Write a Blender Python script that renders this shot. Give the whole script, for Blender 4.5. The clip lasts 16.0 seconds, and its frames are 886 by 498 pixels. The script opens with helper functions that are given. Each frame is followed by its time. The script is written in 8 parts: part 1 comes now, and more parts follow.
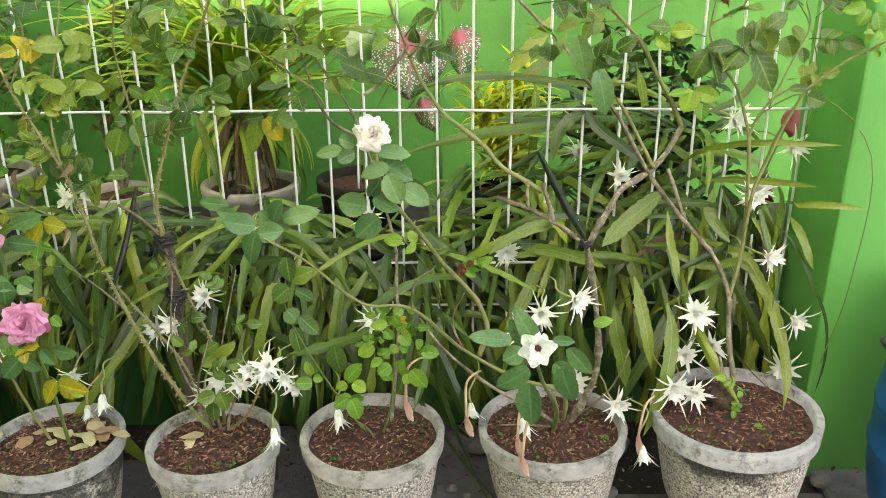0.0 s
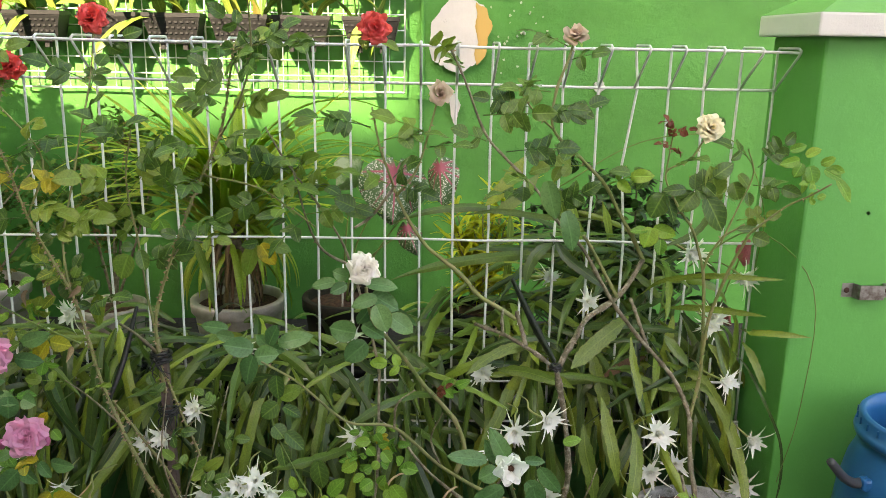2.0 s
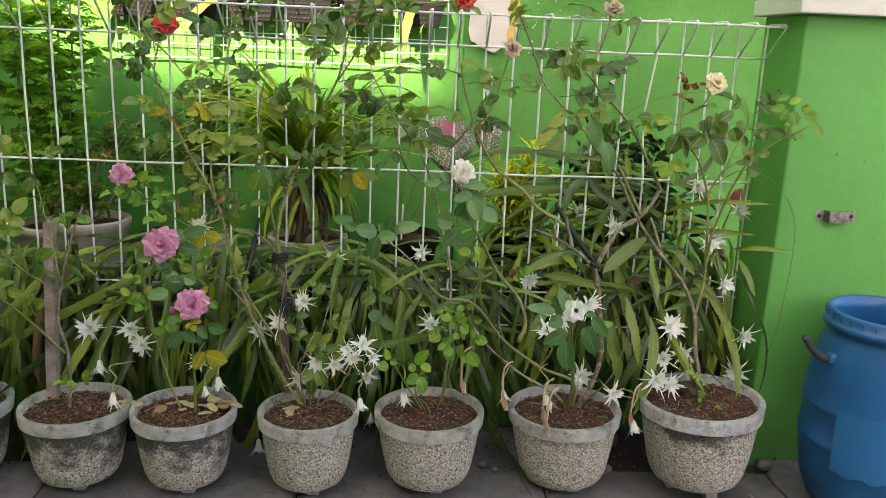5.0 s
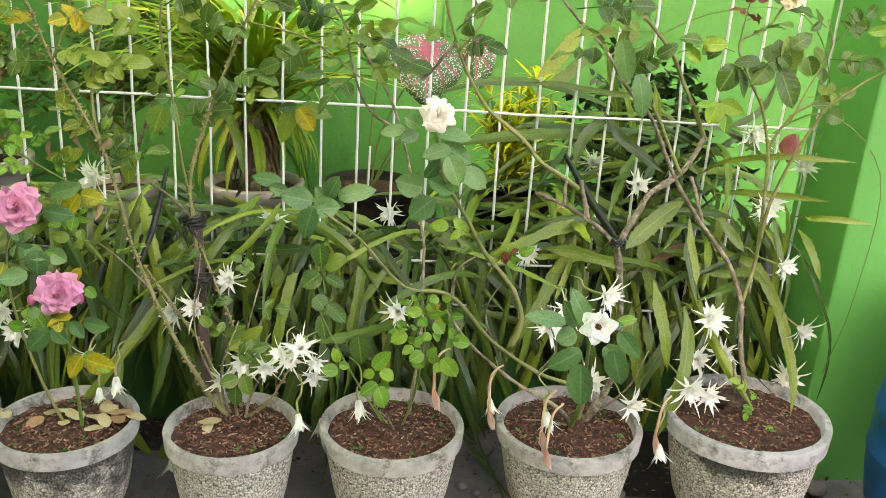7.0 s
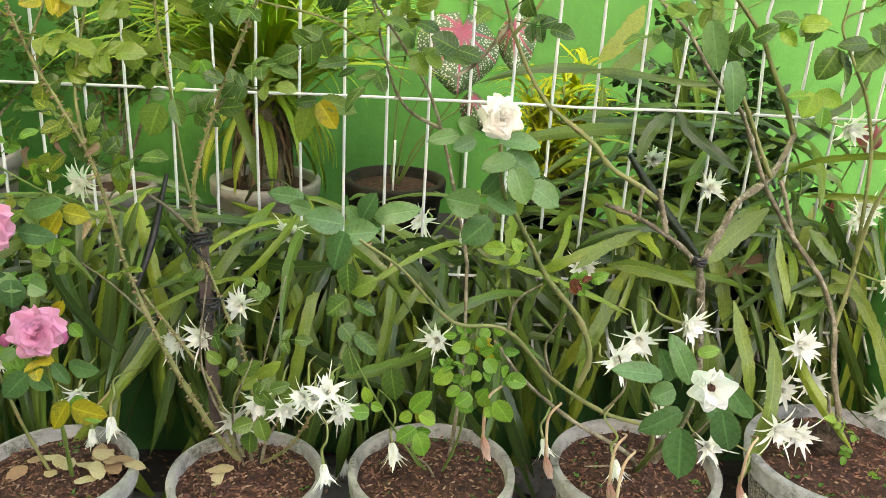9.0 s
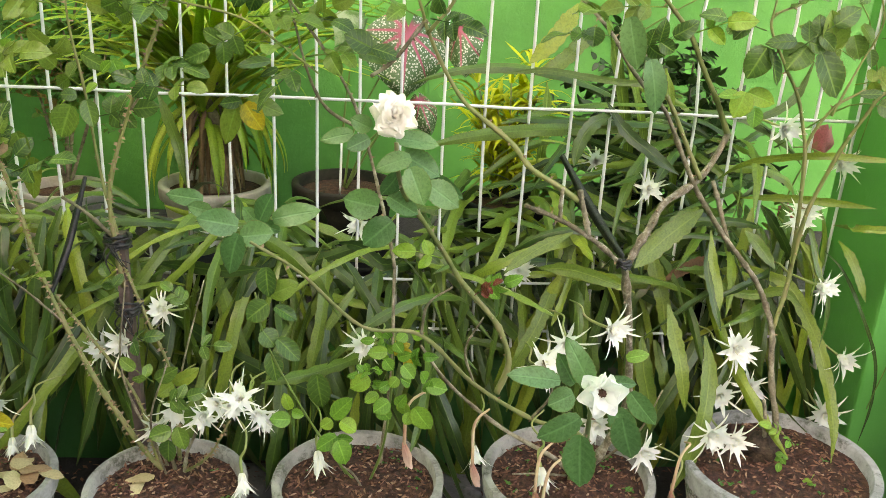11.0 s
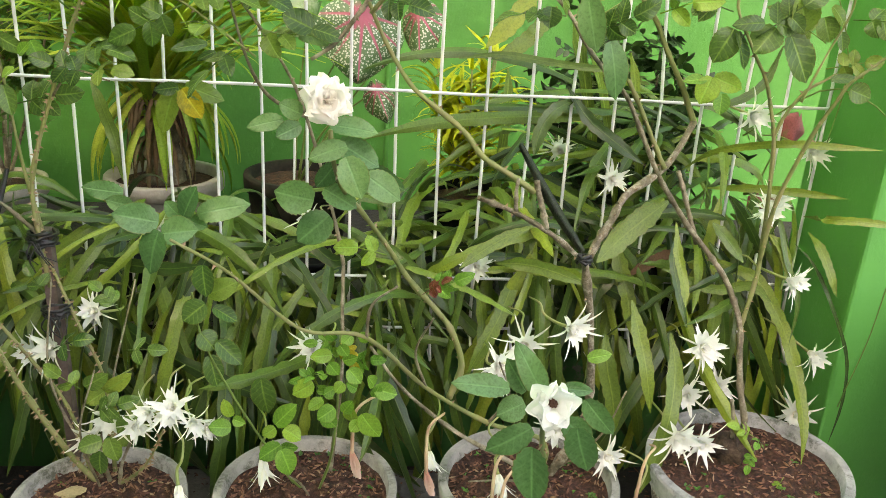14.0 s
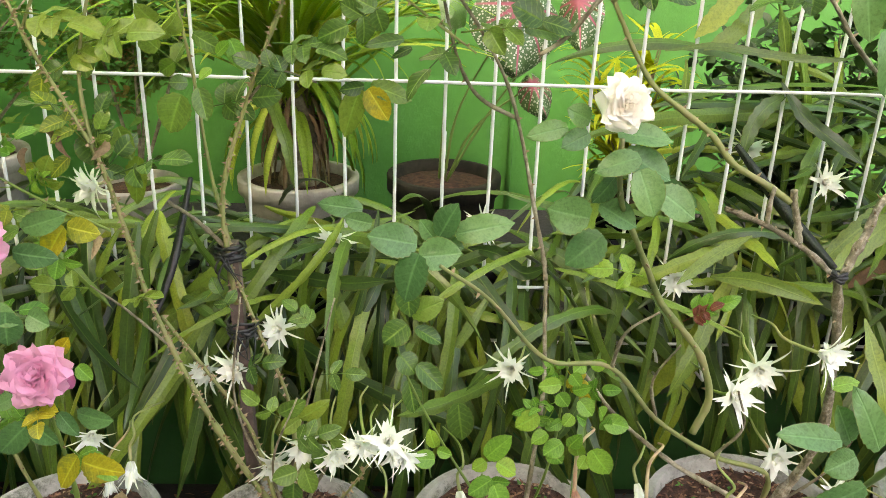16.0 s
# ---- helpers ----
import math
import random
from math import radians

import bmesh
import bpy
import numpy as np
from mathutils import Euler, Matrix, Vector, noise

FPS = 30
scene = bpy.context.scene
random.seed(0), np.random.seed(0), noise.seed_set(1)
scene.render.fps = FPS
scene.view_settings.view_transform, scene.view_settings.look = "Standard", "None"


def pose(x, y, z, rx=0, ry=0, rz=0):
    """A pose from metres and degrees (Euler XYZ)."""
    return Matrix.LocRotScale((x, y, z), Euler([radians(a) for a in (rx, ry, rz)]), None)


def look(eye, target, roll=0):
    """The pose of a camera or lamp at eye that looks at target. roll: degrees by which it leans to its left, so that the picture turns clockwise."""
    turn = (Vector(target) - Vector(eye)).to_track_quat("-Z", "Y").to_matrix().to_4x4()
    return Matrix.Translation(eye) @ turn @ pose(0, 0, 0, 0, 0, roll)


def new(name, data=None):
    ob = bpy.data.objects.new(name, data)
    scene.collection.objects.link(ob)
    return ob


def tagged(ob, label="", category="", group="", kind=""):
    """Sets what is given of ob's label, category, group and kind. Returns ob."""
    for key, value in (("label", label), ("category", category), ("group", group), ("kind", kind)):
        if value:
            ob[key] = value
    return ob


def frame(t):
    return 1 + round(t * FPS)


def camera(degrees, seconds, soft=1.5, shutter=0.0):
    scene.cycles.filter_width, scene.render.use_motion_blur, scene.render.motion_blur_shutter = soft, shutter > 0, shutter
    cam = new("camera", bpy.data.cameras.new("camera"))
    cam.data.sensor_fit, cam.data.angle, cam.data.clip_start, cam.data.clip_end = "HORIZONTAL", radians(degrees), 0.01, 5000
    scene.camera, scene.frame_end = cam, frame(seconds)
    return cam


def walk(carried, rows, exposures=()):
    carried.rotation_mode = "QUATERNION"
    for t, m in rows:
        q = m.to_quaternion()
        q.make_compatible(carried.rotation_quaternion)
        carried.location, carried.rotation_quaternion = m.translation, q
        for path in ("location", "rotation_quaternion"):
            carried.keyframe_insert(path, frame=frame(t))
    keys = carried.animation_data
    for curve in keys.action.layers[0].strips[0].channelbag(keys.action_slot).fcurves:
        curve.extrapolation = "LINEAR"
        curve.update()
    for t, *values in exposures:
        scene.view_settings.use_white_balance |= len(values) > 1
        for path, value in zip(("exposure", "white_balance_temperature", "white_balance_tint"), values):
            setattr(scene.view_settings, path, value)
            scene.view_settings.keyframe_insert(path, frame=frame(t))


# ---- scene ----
cam = camera(56.7, 16.0, soft=0.4)
PATH = [
    (0, (0.018, 0.011, 1.098), (0.014, 1.871, 0.364), -0.4),
    (0.5, (0.048, 0.117, 1.112), (0.063, 1.985, 0.396), -0.3),
    (1, (0.054, 0.14, 1.117), (0.087, 2.025, 0.449), 0.5),
    (1.5, (0.033, 0.036, 1.126), (0.091, 1.941, 0.52), 0.8),
    (2, (0.005, -0.095, 1.171), (0.062, 1.843, 0.681), 1.1),
    (2.5, (-0.014, -0.237, 1.239), (-0.019, 1.74, 0.935), 1.8),
    (3, (-0.044, -0.388, 1.251), (-0.032, 1.595, 0.993), 1.9),
    (3.5, (-0.128, -0.486, 1.196), (-0.098, 1.488, 0.881), 1.2),
    (4, (-0.182, -0.579, 1.119), (-0.15, 1.375, 0.693), 0.6),
    (4.5, (-0.194, -0.588, 1.095), (-0.141, 1.357, 0.63), 1.1),
    (5, (-0.203, -0.558, 1.078), (-0.102, 1.382, 0.602), 2.4),
    (5.2, (-0.21, -0.546, 1.074), (-0.096, 1.392, 0.592), 2.9),
    (7.3, (-0.135, 0.073, 1.029), (0.0, 1.946, 0.342), 3.9),
    (7.5, (-0.17, 0.137, 1.032), (-0.016, 2.001, 0.324), 3.9),
    (8, (-0.251, 0.206, 1.008), (-0.151, 2.067, 0.283), 4),
    (8.5, (-0.29, 0.215, 0.999), (-0.223, 2.074, 0.266), 3.6),
    (9, (-0.194, 0.204, 1.014), (-0.078, 2.073, 0.313), 3.2),
    (9.5, (-0.114, 0.212, 1.028), (0.01, 2.086, 0.341), 2.9),
    (9.7, (-0.099, 0.215, 1.023), (0.024, 2.093, 0.347), 2.8),
    (11.8, (-0.05, 0.238, 0.989), (0.072, 2.107, 0.288), 3.3),
    (12, (-0.034, 0.26, 0.983), (0.119, 2.126, 0.281), 3.7),
    (12.5, (-0.017, 0.289, 0.993), (0.171, 2.153, 0.293), 3.6),
    (13, (-0.018, 0.298, 0.99), (0.173, 2.163, 0.293), 3.4),
    (13.5, (-0.023, 0.294, 0.99), (0.167, 2.158, 0.292), 3.3),
    (14, (-0.034, 0.293, 0.988), (0.143, 2.156, 0.283), 3.3),
    (14.5, (-0.059, 0.293, 0.984), (0.044, 2.159, 0.272), 3.5),
    (15, (-0.101, 0.279, 0.977), (-0.048, 2.143, 0.256), 3.4),
    (15.5, (-0.168, 0.337, 0.975), (-0.134, 2.201, 0.249), 3.3),
    (16, (-0.257, 0.419, 0.97), (-0.191, 2.278, 0.237), 2),
]
EXPOSURES = [(0, 3.08, 8800, 16), (0.5, 3.02, 8800, 16), (1, 2.87, 8700, 16), (1.5, 2.75, 8500, 17), (2, 2.42, 8100, 18), (2.5, 1.83, 7700, 19), (3, 1.79, 7600, 19), (4, 2.10, 8000, 19), (5.2, 2.38, 8400, 18),
             (7.3, 3.14, 8900, 17), (8.5, 3.14, 8900, 17), (9.7, 3.05, 8900, 16), (13, 3.04, 8900, 15), (14, 3.04, 8900, 15), (16, 3.2, 8900, 17)]
walk(cam, [(t, look(eye, target, roll)) for t, eye, target, roll in PATH], EXPOSURES)

# ---- world, sun, exposure ----
SUN_WAY = Vector((0.30, 0.75, -0.55)).normalized()
world = bpy.data.worlds.new("sky")
scene.world = world
world.use_nodes = True
wn = world.node_tree
sky = wn.nodes.new("ShaderNodeTexSky")
sky.sky_type = "NISHITA"
sky.sun_disc = False
sky.sun_elevation = math.asin(-SUN_WAY.z)
sky.sun_rotation = math.atan2(-SUN_WAY.x, -SUN_WAY.y)
sky.dust_density = 3.0
wn.nodes["Background"].inputs[1].default_value = 0.15
wn.links.new(sky.outputs[0], wn.nodes["Background"].inputs[0])
sun = new("sun", bpy.data.lights.new("sun", "SUN"))
sun.data.energy, sun.data.angle, sun.data.color = 4.6, radians(1.4), (1.0, 0.92, 0.74)
sun.matrix_world = look((-4, -6, 8), Vector((-4, -6, 8)) + SUN_WAY)


# ---- materials ----
def material(name, colour, rough=0.6, metal=0.0, spec=0.5):
    m = bpy.data.materials.new(name)
    m.use_nodes = True
    b = m.node_tree.nodes["Principled BSDF"]
    b.inputs["Base Color"].default_value = (*colour, 1)
    b.inputs["Roughness"].default_value = rough
    b.inputs["Metallic"].default_value = metal
    b.inputs["Specular IOR Level"].default_value = spec
    return m


def nodes_of(m):
    return m.node_tree.nodes, m.node_tree.links, m.node_tree.nodes["Principled BSDF"]


def noise_of(m, scale, detail=4, rough=0.6, coords="Object"):
    n, l, b = nodes_of(m)
    c = n.new("ShaderNodeTexCoord")
    t = n.new("ShaderNodeTexNoise")
    t.inputs["Scale"].default_value, t.inputs["Detail"].default_value, t.inputs["Roughness"].default_value = scale, detail, rough
    l.new(c.outputs[coords], t.inputs["Vector"])
    return t.outputs["Fac"]


def ramp(m, fac, stops):
    n, l, b = nodes_of(m)
    r = n.new("ShaderNodeValToRGB")
    e = r.color_ramp.elements
    while len(e) < len(stops):
        e.new(0.5)
    for el, (p, c) in zip(e, stops):
        el.position = p
        el.color = (*c, 1) if len(c) == 3 else c
    l.new(fac, r.inputs[0])
    return r.outputs[0]


def mix(m, a, b_, fac, how="MIX"):
    n, l, b = nodes_of(m)
    x = n.new("ShaderNodeMix")
    x.data_type, x.blend_type = "RGBA", how
    for sock, v in ((x.inputs[6], a), (x.inputs[7], b_)):
        if isinstance(v, tuple):
            sock.default_value = (*v, 1)
        else:
            l.new(v, sock)
    if isinstance(fac, float):
        x.inputs[0].default_value = fac
    else:
        l.new(fac, x.inputs[0])
    return x.outputs[2]


def colour_to(m, socket):
    n, l, b = nodes_of(m)
    l.new(socket, b.inputs["Base Color"])


def bump(m, fac, strength=0.3, dist=0.002):
    n, l, b = nodes_of(m)
    k = n.new("ShaderNodeBump")
    k.inputs["Strength"].default_value, k.inputs["Distance"].default_value = strength, dist
    l.new(fac, k.inputs["Height"])
    if b.inputs["Normal"].is_linked:
        l.new(b.inputs["Normal"].links[0].from_socket, k.inputs["Normal"])
    l.new(k.outputs[0], b.inputs["Normal"])


def object_random(m):
    n, l, b = nodes_of(m)
    return n.new("ShaderNodeObjectInfo").outputs["Random"]


def leafy(name, stops, rough=0.4, through_light=0.25, stain=(0.30, 0.26, 0.06), stain_from=0.66, rib=0, vein=1.0):
    """A leaf's surface: a colour of its own per leaf, veins and stains, and some light that passes through."""
    m = material(name, stops[0][1], rough, 0.0, 0.42)
    n, l, b = nodes_of(m)
    c = ramp(m, object_random(m), stops)
    f = noise_of(m, 40, 3)
    c = mix(m, c, (0.75, 0.75, 0.75), ramp(m, f, [(0.3, (0.5,) * 3), (0.7, (0, 0, 0))]), "MULTIPLY")
    c = mix(m, c, (0.62, 0.66, 0.6), ramp(m, noise_of(m, 260, 5, 0.7), [(0.38, (0.75,) * 3), (0.55, (0, 0, 0))]), "MULTIPLY")
    s = noise_of(m, 14, 5, 0.7)
    c = mix(m, c, stain, ramp(m, s, [(stain_from, (0, 0, 0)), (stain_from + 0.1, (0.6,) * 3)]))
    if rib:
        at = n.new("ShaderNodeAttribute")
        at.attribute_name = "blade"
        xyz = n.new("ShaderNodeSeparateXYZ")
        l.new(at.outputs["Vector"], xyz.inputs[0])
        u = n.new("ShaderNodeMath")
        u.operation = "ABSOLUTE"
        l.new(xyz.outputs[1], u.inputs[0])
        a1 = n.new("ShaderNodeMath")
        a1.operation = "MULTIPLY_ADD"
        a1.inputs[1].default_value = rib * 6.2832
        l.new(xyz.outputs[0], a1.inputs[0])
        a2 = n.new("ShaderNodeMath")
        a2.operation = "MULTIPLY"
        a2.inputs[1].default_value = -9.0
        l.new(u.outputs[0], a2.inputs[0])
        l.new(a2.outputs[0], a1.inputs[2])
        wv = n.new("ShaderNodeMath")
        wv.operation = "SINE"
        l.new(a1.outputs[0], wv.inputs[0])
        side = ramp(m, wv.outputs[0], [(0.6, (0, 0, 0)), (1.0, (0.22 * vein,) * 3)])
        mid = ramp(m, u.outputs[0], [(0.0, (0.2 + 0.35 * vein,) * 3), (0.12, (0, 0, 0))])
        c = mix(m, c, tuple(min(1, 1.5 * k + 0.015) for k in stops[len(stops) // 2][1]), side)
        c = mix(m, c, tuple(min(1, 1.7 * k + 0.02) for k in stops[len(stops) // 2][1]), mid)
        c = mix(m, c, (0.20, 0.13, 0.03), ramp(m, u.outputs[0], [(0.92, (0, 0, 0)), (1.0, (0.45,) * 3)]))
        bump(m, side, 0.5, -0.0012)
        bump(m, mid, 0.7, -0.0015)
    colour_to(m, c)
    bump(m, noise_of(m, 120, 2), 0.22, 0.001)
    bump(m, noise_of(m, 24, 2), 0.3, 0.005)
    tr = n.new("ShaderNodeBsdfTranslucent")
    l.new(c, tr.inputs[0])
    mx = n.new("ShaderNodeMixShader")
    mx.inputs[0].default_value = through_light
    l.new(b.outputs[0], mx.inputs[1])
    l.new(tr.outputs[0], mx.inputs[2])
    l.new(mx.outputs[0], n["Material Output"].inputs[0])
    return m


def wall_paint(name, base, flake=(0.62, 0.66, 0.55), flakes=0.72, rough=0.55, relief=1.0):
    m = material(name, base, rough)
    big = noise_of(m, 1.7, 5, 0.6)
    lo = tuple(c * 0.84 for c in base)
    hi = tuple(min(1, c * 1.09) for c in base)
    c = ramp(m, big, [(0.3, lo), (0.7, hi)])
    c = mix(m, c, (0.86, 0.84, 0.86), ramp(m, noise_of(m, 13, 9, 0.78), [(0.42, (0.22 * relief,) * 3), (0.56, (0, 0, 0))]), "MULTIPLY")
    c = mix(m, c, flake, ramp(m, noise_of(m, 9, 8, 0.75), [(flakes, (0, 0, 0)), (flakes + 0.04, (0.8,) * 3)]))
    colour_to(m, c)
    bump(m, noise_of(m, 5, 6, 0.6), 0.3 * relief, 0.018)
    bump(m, ramp(m, noise_of(m, 26, 8, 0.75), [(0.5, (0, 0, 0)), (0.7, (1, 1, 1))]), 0.28 * relief, 0.004)
    bump(m, noise_of(m, 70, 6, 0.75), 0.4 * relief, 0.003)
    return m


GREEN = (0.072, 0.305, 0.050)
M_WALL = wall_paint("green_wall_paint", GREEN, flakes=0.77, relief=1.5)
# blistered paint round the bare patch
n, l, b = nodes_of(M_WALL)
co = n.new("ShaderNodeTexCoord")
far = n.new("ShaderNodeVectorMath")
far.operation = "DISTANCE"
far.inputs[1].default_value = (0.36, 2.72, 1.18)
l.new(co.outputs["Object"], far.inputs[0])
near = n.new("ShaderNodeMapRange")
for sock, v in zip((1, 2, 3, 4), (0.15, 0.62, 1.0, 0.0)):
    near.inputs[sock].default_value = v
l.new(far.outputs["Value"], near.inputs[0])
blister = n.new("ShaderNodeMath")
blister.operation = "MULTIPLY"
l.new(near.outputs[0], blister.inputs[0])
l.new(ramp(M_WALL, noise_of(M_WALL, 24, 9, 0.72), [(0.46, (0, 0, 0)), (0.64, (1, 1, 1))]), blister.inputs[1])
bump(M_WALL, blister.outputs[0], 0.5, 0.006)
M_PILLAR = wall_paint("green_pillar_paint", (0.098, 0.40, 0.085), flakes=0.8, relief=0.75)
# kerb green is kept darker than the wall, its shade put into the paint
M_KERB = wall_paint("shaded_green_kerb_paint", (0.034, 0.15, 0.036), (0.12, 0.12, 0.10), 0.6)
M_WHITE_CAP = wall_paint("white_cap_paint", (0.72, 0.70, 0.66), (0.25, 0.24, 0.21), 0.66)
M_PLASTER = wall_paint("bare_plaster", (0.62, 0.60, 0.57), (0.40, 0.39, 0.37), 0.62, 0.85)
M_OCHRE = material("ochre_undercoat", (0.62, 0.40, 0.12), 0.8)
bump(M_OCHRE, noise_of(M_OCHRE, 80), 0.4)

M_WIRE = material("galvanised_wire", (0.7, 0.7, 0.7), 0.45, 0.0)
colour_to(M_WIRE, ramp(M_WIRE, noise_of(M_WIRE, 25, 5), [(0.3, (0.62, 0.62, 0.62)), (0.6, (0.78, 0.78, 0.78)), (0.82, (0.45, 0.43, 0.40))]))
bump(M_WIRE, noise_of(M_WIRE, 180), 0.25, 0.001)
M_GRID = material("white_coated_wire", (0.82, 0.83, 0.80), 0.4)
M_STEEL = material("worn_steel", (0.42, 0.40, 0.38), 0.45, 0.8)
colour_to(M_STEEL, ramp(M_STEEL, noise_of(M_STEEL, 60, 6), [(0.35, (0.16, 0.13, 0.12)), (0.6, (0.36, 0.35, 0.34))]))
M_RUST = material("rusty_screw", (0.07, 0.035, 0.025), 0.8, 0.3)

M_RIM = material("cement_rim", (0.34, 0.34, 0.32), 0.85)
c = ramp(M_RIM, noise_of(M_RIM, 16, 8, 0.75), [(0.3, (0.15, 0.155, 0.155)), (0.5, (0.31, 0.315, 0.315)), (0.72, (0.45, 0.45, 0.445))])
c = mix(M_RIM, c, (0.045, 0.055, 0.03), ramp(M_RIM, noise_of(M_RIM, 24, 8, 0.8), [(0.51, (0, 0, 0)), (0.64, (0.85,) * 3)]))
c = mix(M_RIM, c, (1.0, 0.92, 0.80), object_random(M_RIM), "MULTIPLY")
colour_to(M_RIM, c)
bump(M_RIM, noise_of(M_RIM, 120, 5), 0.6, 0.003)
bump(M_RIM, noise_of(M_RIM, 25, 5), 0.5, 0.006)


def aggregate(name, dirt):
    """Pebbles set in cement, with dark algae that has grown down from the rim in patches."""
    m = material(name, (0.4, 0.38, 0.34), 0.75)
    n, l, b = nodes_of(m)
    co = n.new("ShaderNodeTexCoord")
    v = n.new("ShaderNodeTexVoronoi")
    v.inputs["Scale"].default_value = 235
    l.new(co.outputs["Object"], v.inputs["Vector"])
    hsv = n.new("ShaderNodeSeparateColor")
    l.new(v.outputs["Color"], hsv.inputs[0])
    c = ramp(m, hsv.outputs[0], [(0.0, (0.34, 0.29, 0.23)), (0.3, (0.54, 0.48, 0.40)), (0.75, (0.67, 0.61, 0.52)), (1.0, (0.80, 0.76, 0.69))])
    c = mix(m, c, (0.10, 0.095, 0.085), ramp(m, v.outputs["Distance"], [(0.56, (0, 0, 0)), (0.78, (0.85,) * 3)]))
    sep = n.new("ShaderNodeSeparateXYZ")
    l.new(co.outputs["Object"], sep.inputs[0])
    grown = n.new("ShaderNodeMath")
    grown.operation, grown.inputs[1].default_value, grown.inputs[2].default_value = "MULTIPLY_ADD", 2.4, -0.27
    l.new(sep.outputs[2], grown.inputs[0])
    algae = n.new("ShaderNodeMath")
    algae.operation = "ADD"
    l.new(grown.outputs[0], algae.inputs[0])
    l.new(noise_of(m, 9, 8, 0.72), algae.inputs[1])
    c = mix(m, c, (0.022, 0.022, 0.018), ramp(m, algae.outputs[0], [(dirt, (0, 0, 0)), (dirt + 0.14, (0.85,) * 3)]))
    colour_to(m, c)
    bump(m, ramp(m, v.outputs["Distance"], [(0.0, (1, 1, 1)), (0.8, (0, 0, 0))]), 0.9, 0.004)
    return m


M_POT = aggregate("pebble_cement", 0.66)
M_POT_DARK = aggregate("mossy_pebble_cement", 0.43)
M_TAN_POT = material("tan_cement", (0.36, 0.31, 0.25), 0.85)
colour_to(M_TAN_POT, ramp(M_TAN_POT, noise_of(M_TAN_POT, 8, 8, 0.72), [(0.3, (0.26, 0.23, 0.19)), (0.55, (0.46, 0.42, 0.35)), (0.75, (0.58, 0.54, 0.46))]))
bump(M_TAN_POT, noise_of(M_TAN_POT, 130, 4), 0.6, 0.003)
M_SOIL = material("potting_soil", (0.06, 0.035, 0.025), 0.95)
colour_to(M_SOIL, ramp(M_SOIL, noise_of(M_SOIL, 75, 8, 0.8), [(0.34, (0.012, 0.006, 0.005)), (0.52, (0.075, 0.030, 0.018)), (0.70, (0.19, 0.085, 0.048))]))
bump(M_SOIL, noise_of(M_SOIL, 110, 6, 0.7), 1.0, 0.008)
M_HUSK = material("husk_chips", (0.20, 0.10, 0.06), 0.9)
n, l, b = nodes_of(M_HUSK)
colour_to(M_HUSK, ramp(M_HUSK, n.new("ShaderNodeNewGeometry").outputs["Random Per Island"], [(0.0, (0.05, 0.02, 0.015)), (0.5, (0.16, 0.07, 0.045)), (0.85, (0.23, 0.115, 0.065)), (1.0, (0.34, 0.22, 0.14))]))
M_WEED = leafy("small_weeds", [(0.0, (0.05, 0.16, 0.02)), (1.0, (0.10, 0.26, 0.04))])
M_SLAB = material("dark_paving_stone", (0.10, 0.10, 0.10), 0.7)
c = ramp(M_SLAB, noise_of(M_SLAB, 5, 8, 0.7), [(0.3, (0.075, 0.072, 0.068)), (0.5, (0.155, 0.150, 0.145)), (0.72, (0.27, 0.26, 0.25))])
colour_to(M_SLAB, mix(M_SLAB, c, (0.7, 0.7, 0.7), object_random(M_SLAB), "MULTIPLY"))
M_SLAB_MOSS = ramp(M_SLAB, noise_of(M_SLAB, 11, 8, 0.75), [(0.60, (0, 0, 0)), (0.70, (0.8,) * 3)])
colour_to(M_SLAB, mix(M_SLAB, M_SLAB.node_tree.nodes["Principled BSDF"].inputs["Base Color"].links[0].from_socket, (0.030, 0.032, 0.018), M_SLAB_MOSS))
bump(M_SLAB, noise_of(M_SLAB, 45, 6), 0.7, 0.006)
bump(M_SLAB, noise_of(M_SLAB, 9, 6, 0.7), 0.8, 0.015)
M_EARTH = material("dark_earth", (0.035, 0.03, 0.026), 0.95)
bump(M_EARTH, noise_of(M_EARTH, 60, 6), 0.8, 0.01)

M_BLUE = material("blue_plastic", (0.012, 0.17, 0.50), 0.38)
colour_to(M_BLUE, ramp(M_BLUE, noise_of(M_BLUE, 7, 6, 0.65), [(0.3, (0.003, 0.075, 0.20)), (0.6, (0.005, 0.11, 0.29)), (0.8, (0.02, 0.15, 0.34))]))
bump(M_BLUE, noise_of(M_BLUE, 30, 4), 0.12, 0.003)
M_BLUE_TAPE = material("pale_blue_sheet", (0.008, 0.15, 0.37), 0.45)
M_GREY_PLASTIC = material("dark_grey_plastic", (0.05, 0.05, 0.055), 0.5)
M_BLACK_POT = material("black_plastic", (0.0035, 0.0035, 0.004), 0.55, 0.0, 0.15)
bump(M_BLACK_POT, noise_of(M_BLACK_POT, 50), 0.15, 0.002)
M_DUSTY_POT = material("dusty_black_plastic", (0.020, 0.018, 0.013), 0.8, 0.0, 0.2)
colour_to(M_DUSTY_POT, ramp(M_DUSTY_POT, noise_of(M_DUSTY_POT, 20, 7, 0.7), [(0.35, (0.010, 0.010, 0.008)), (0.6, (0.035, 0.030, 0.020)), (0.75, (0.08, 0.068, 0.045))]))
M_PLANTER = material("dark_grey_planter", (0.011, 0.011, 0.011), 0.5, 0.0, 0.4)
bump(M_PLANTER, noise_of(M_PLANTER, 60), 0.2, 0.002)
M_WHITE_POT = material("white_plastic", (0.64, 0.64, 0.62), 0.45)
M_BLACK_TAPE = material("black_tape", (0.012, 0.012, 0.014), 0.42)
bump(M_BLACK_TAPE, noise_of(M_BLACK_TAPE, 150, 3), 0.7, 0.003)
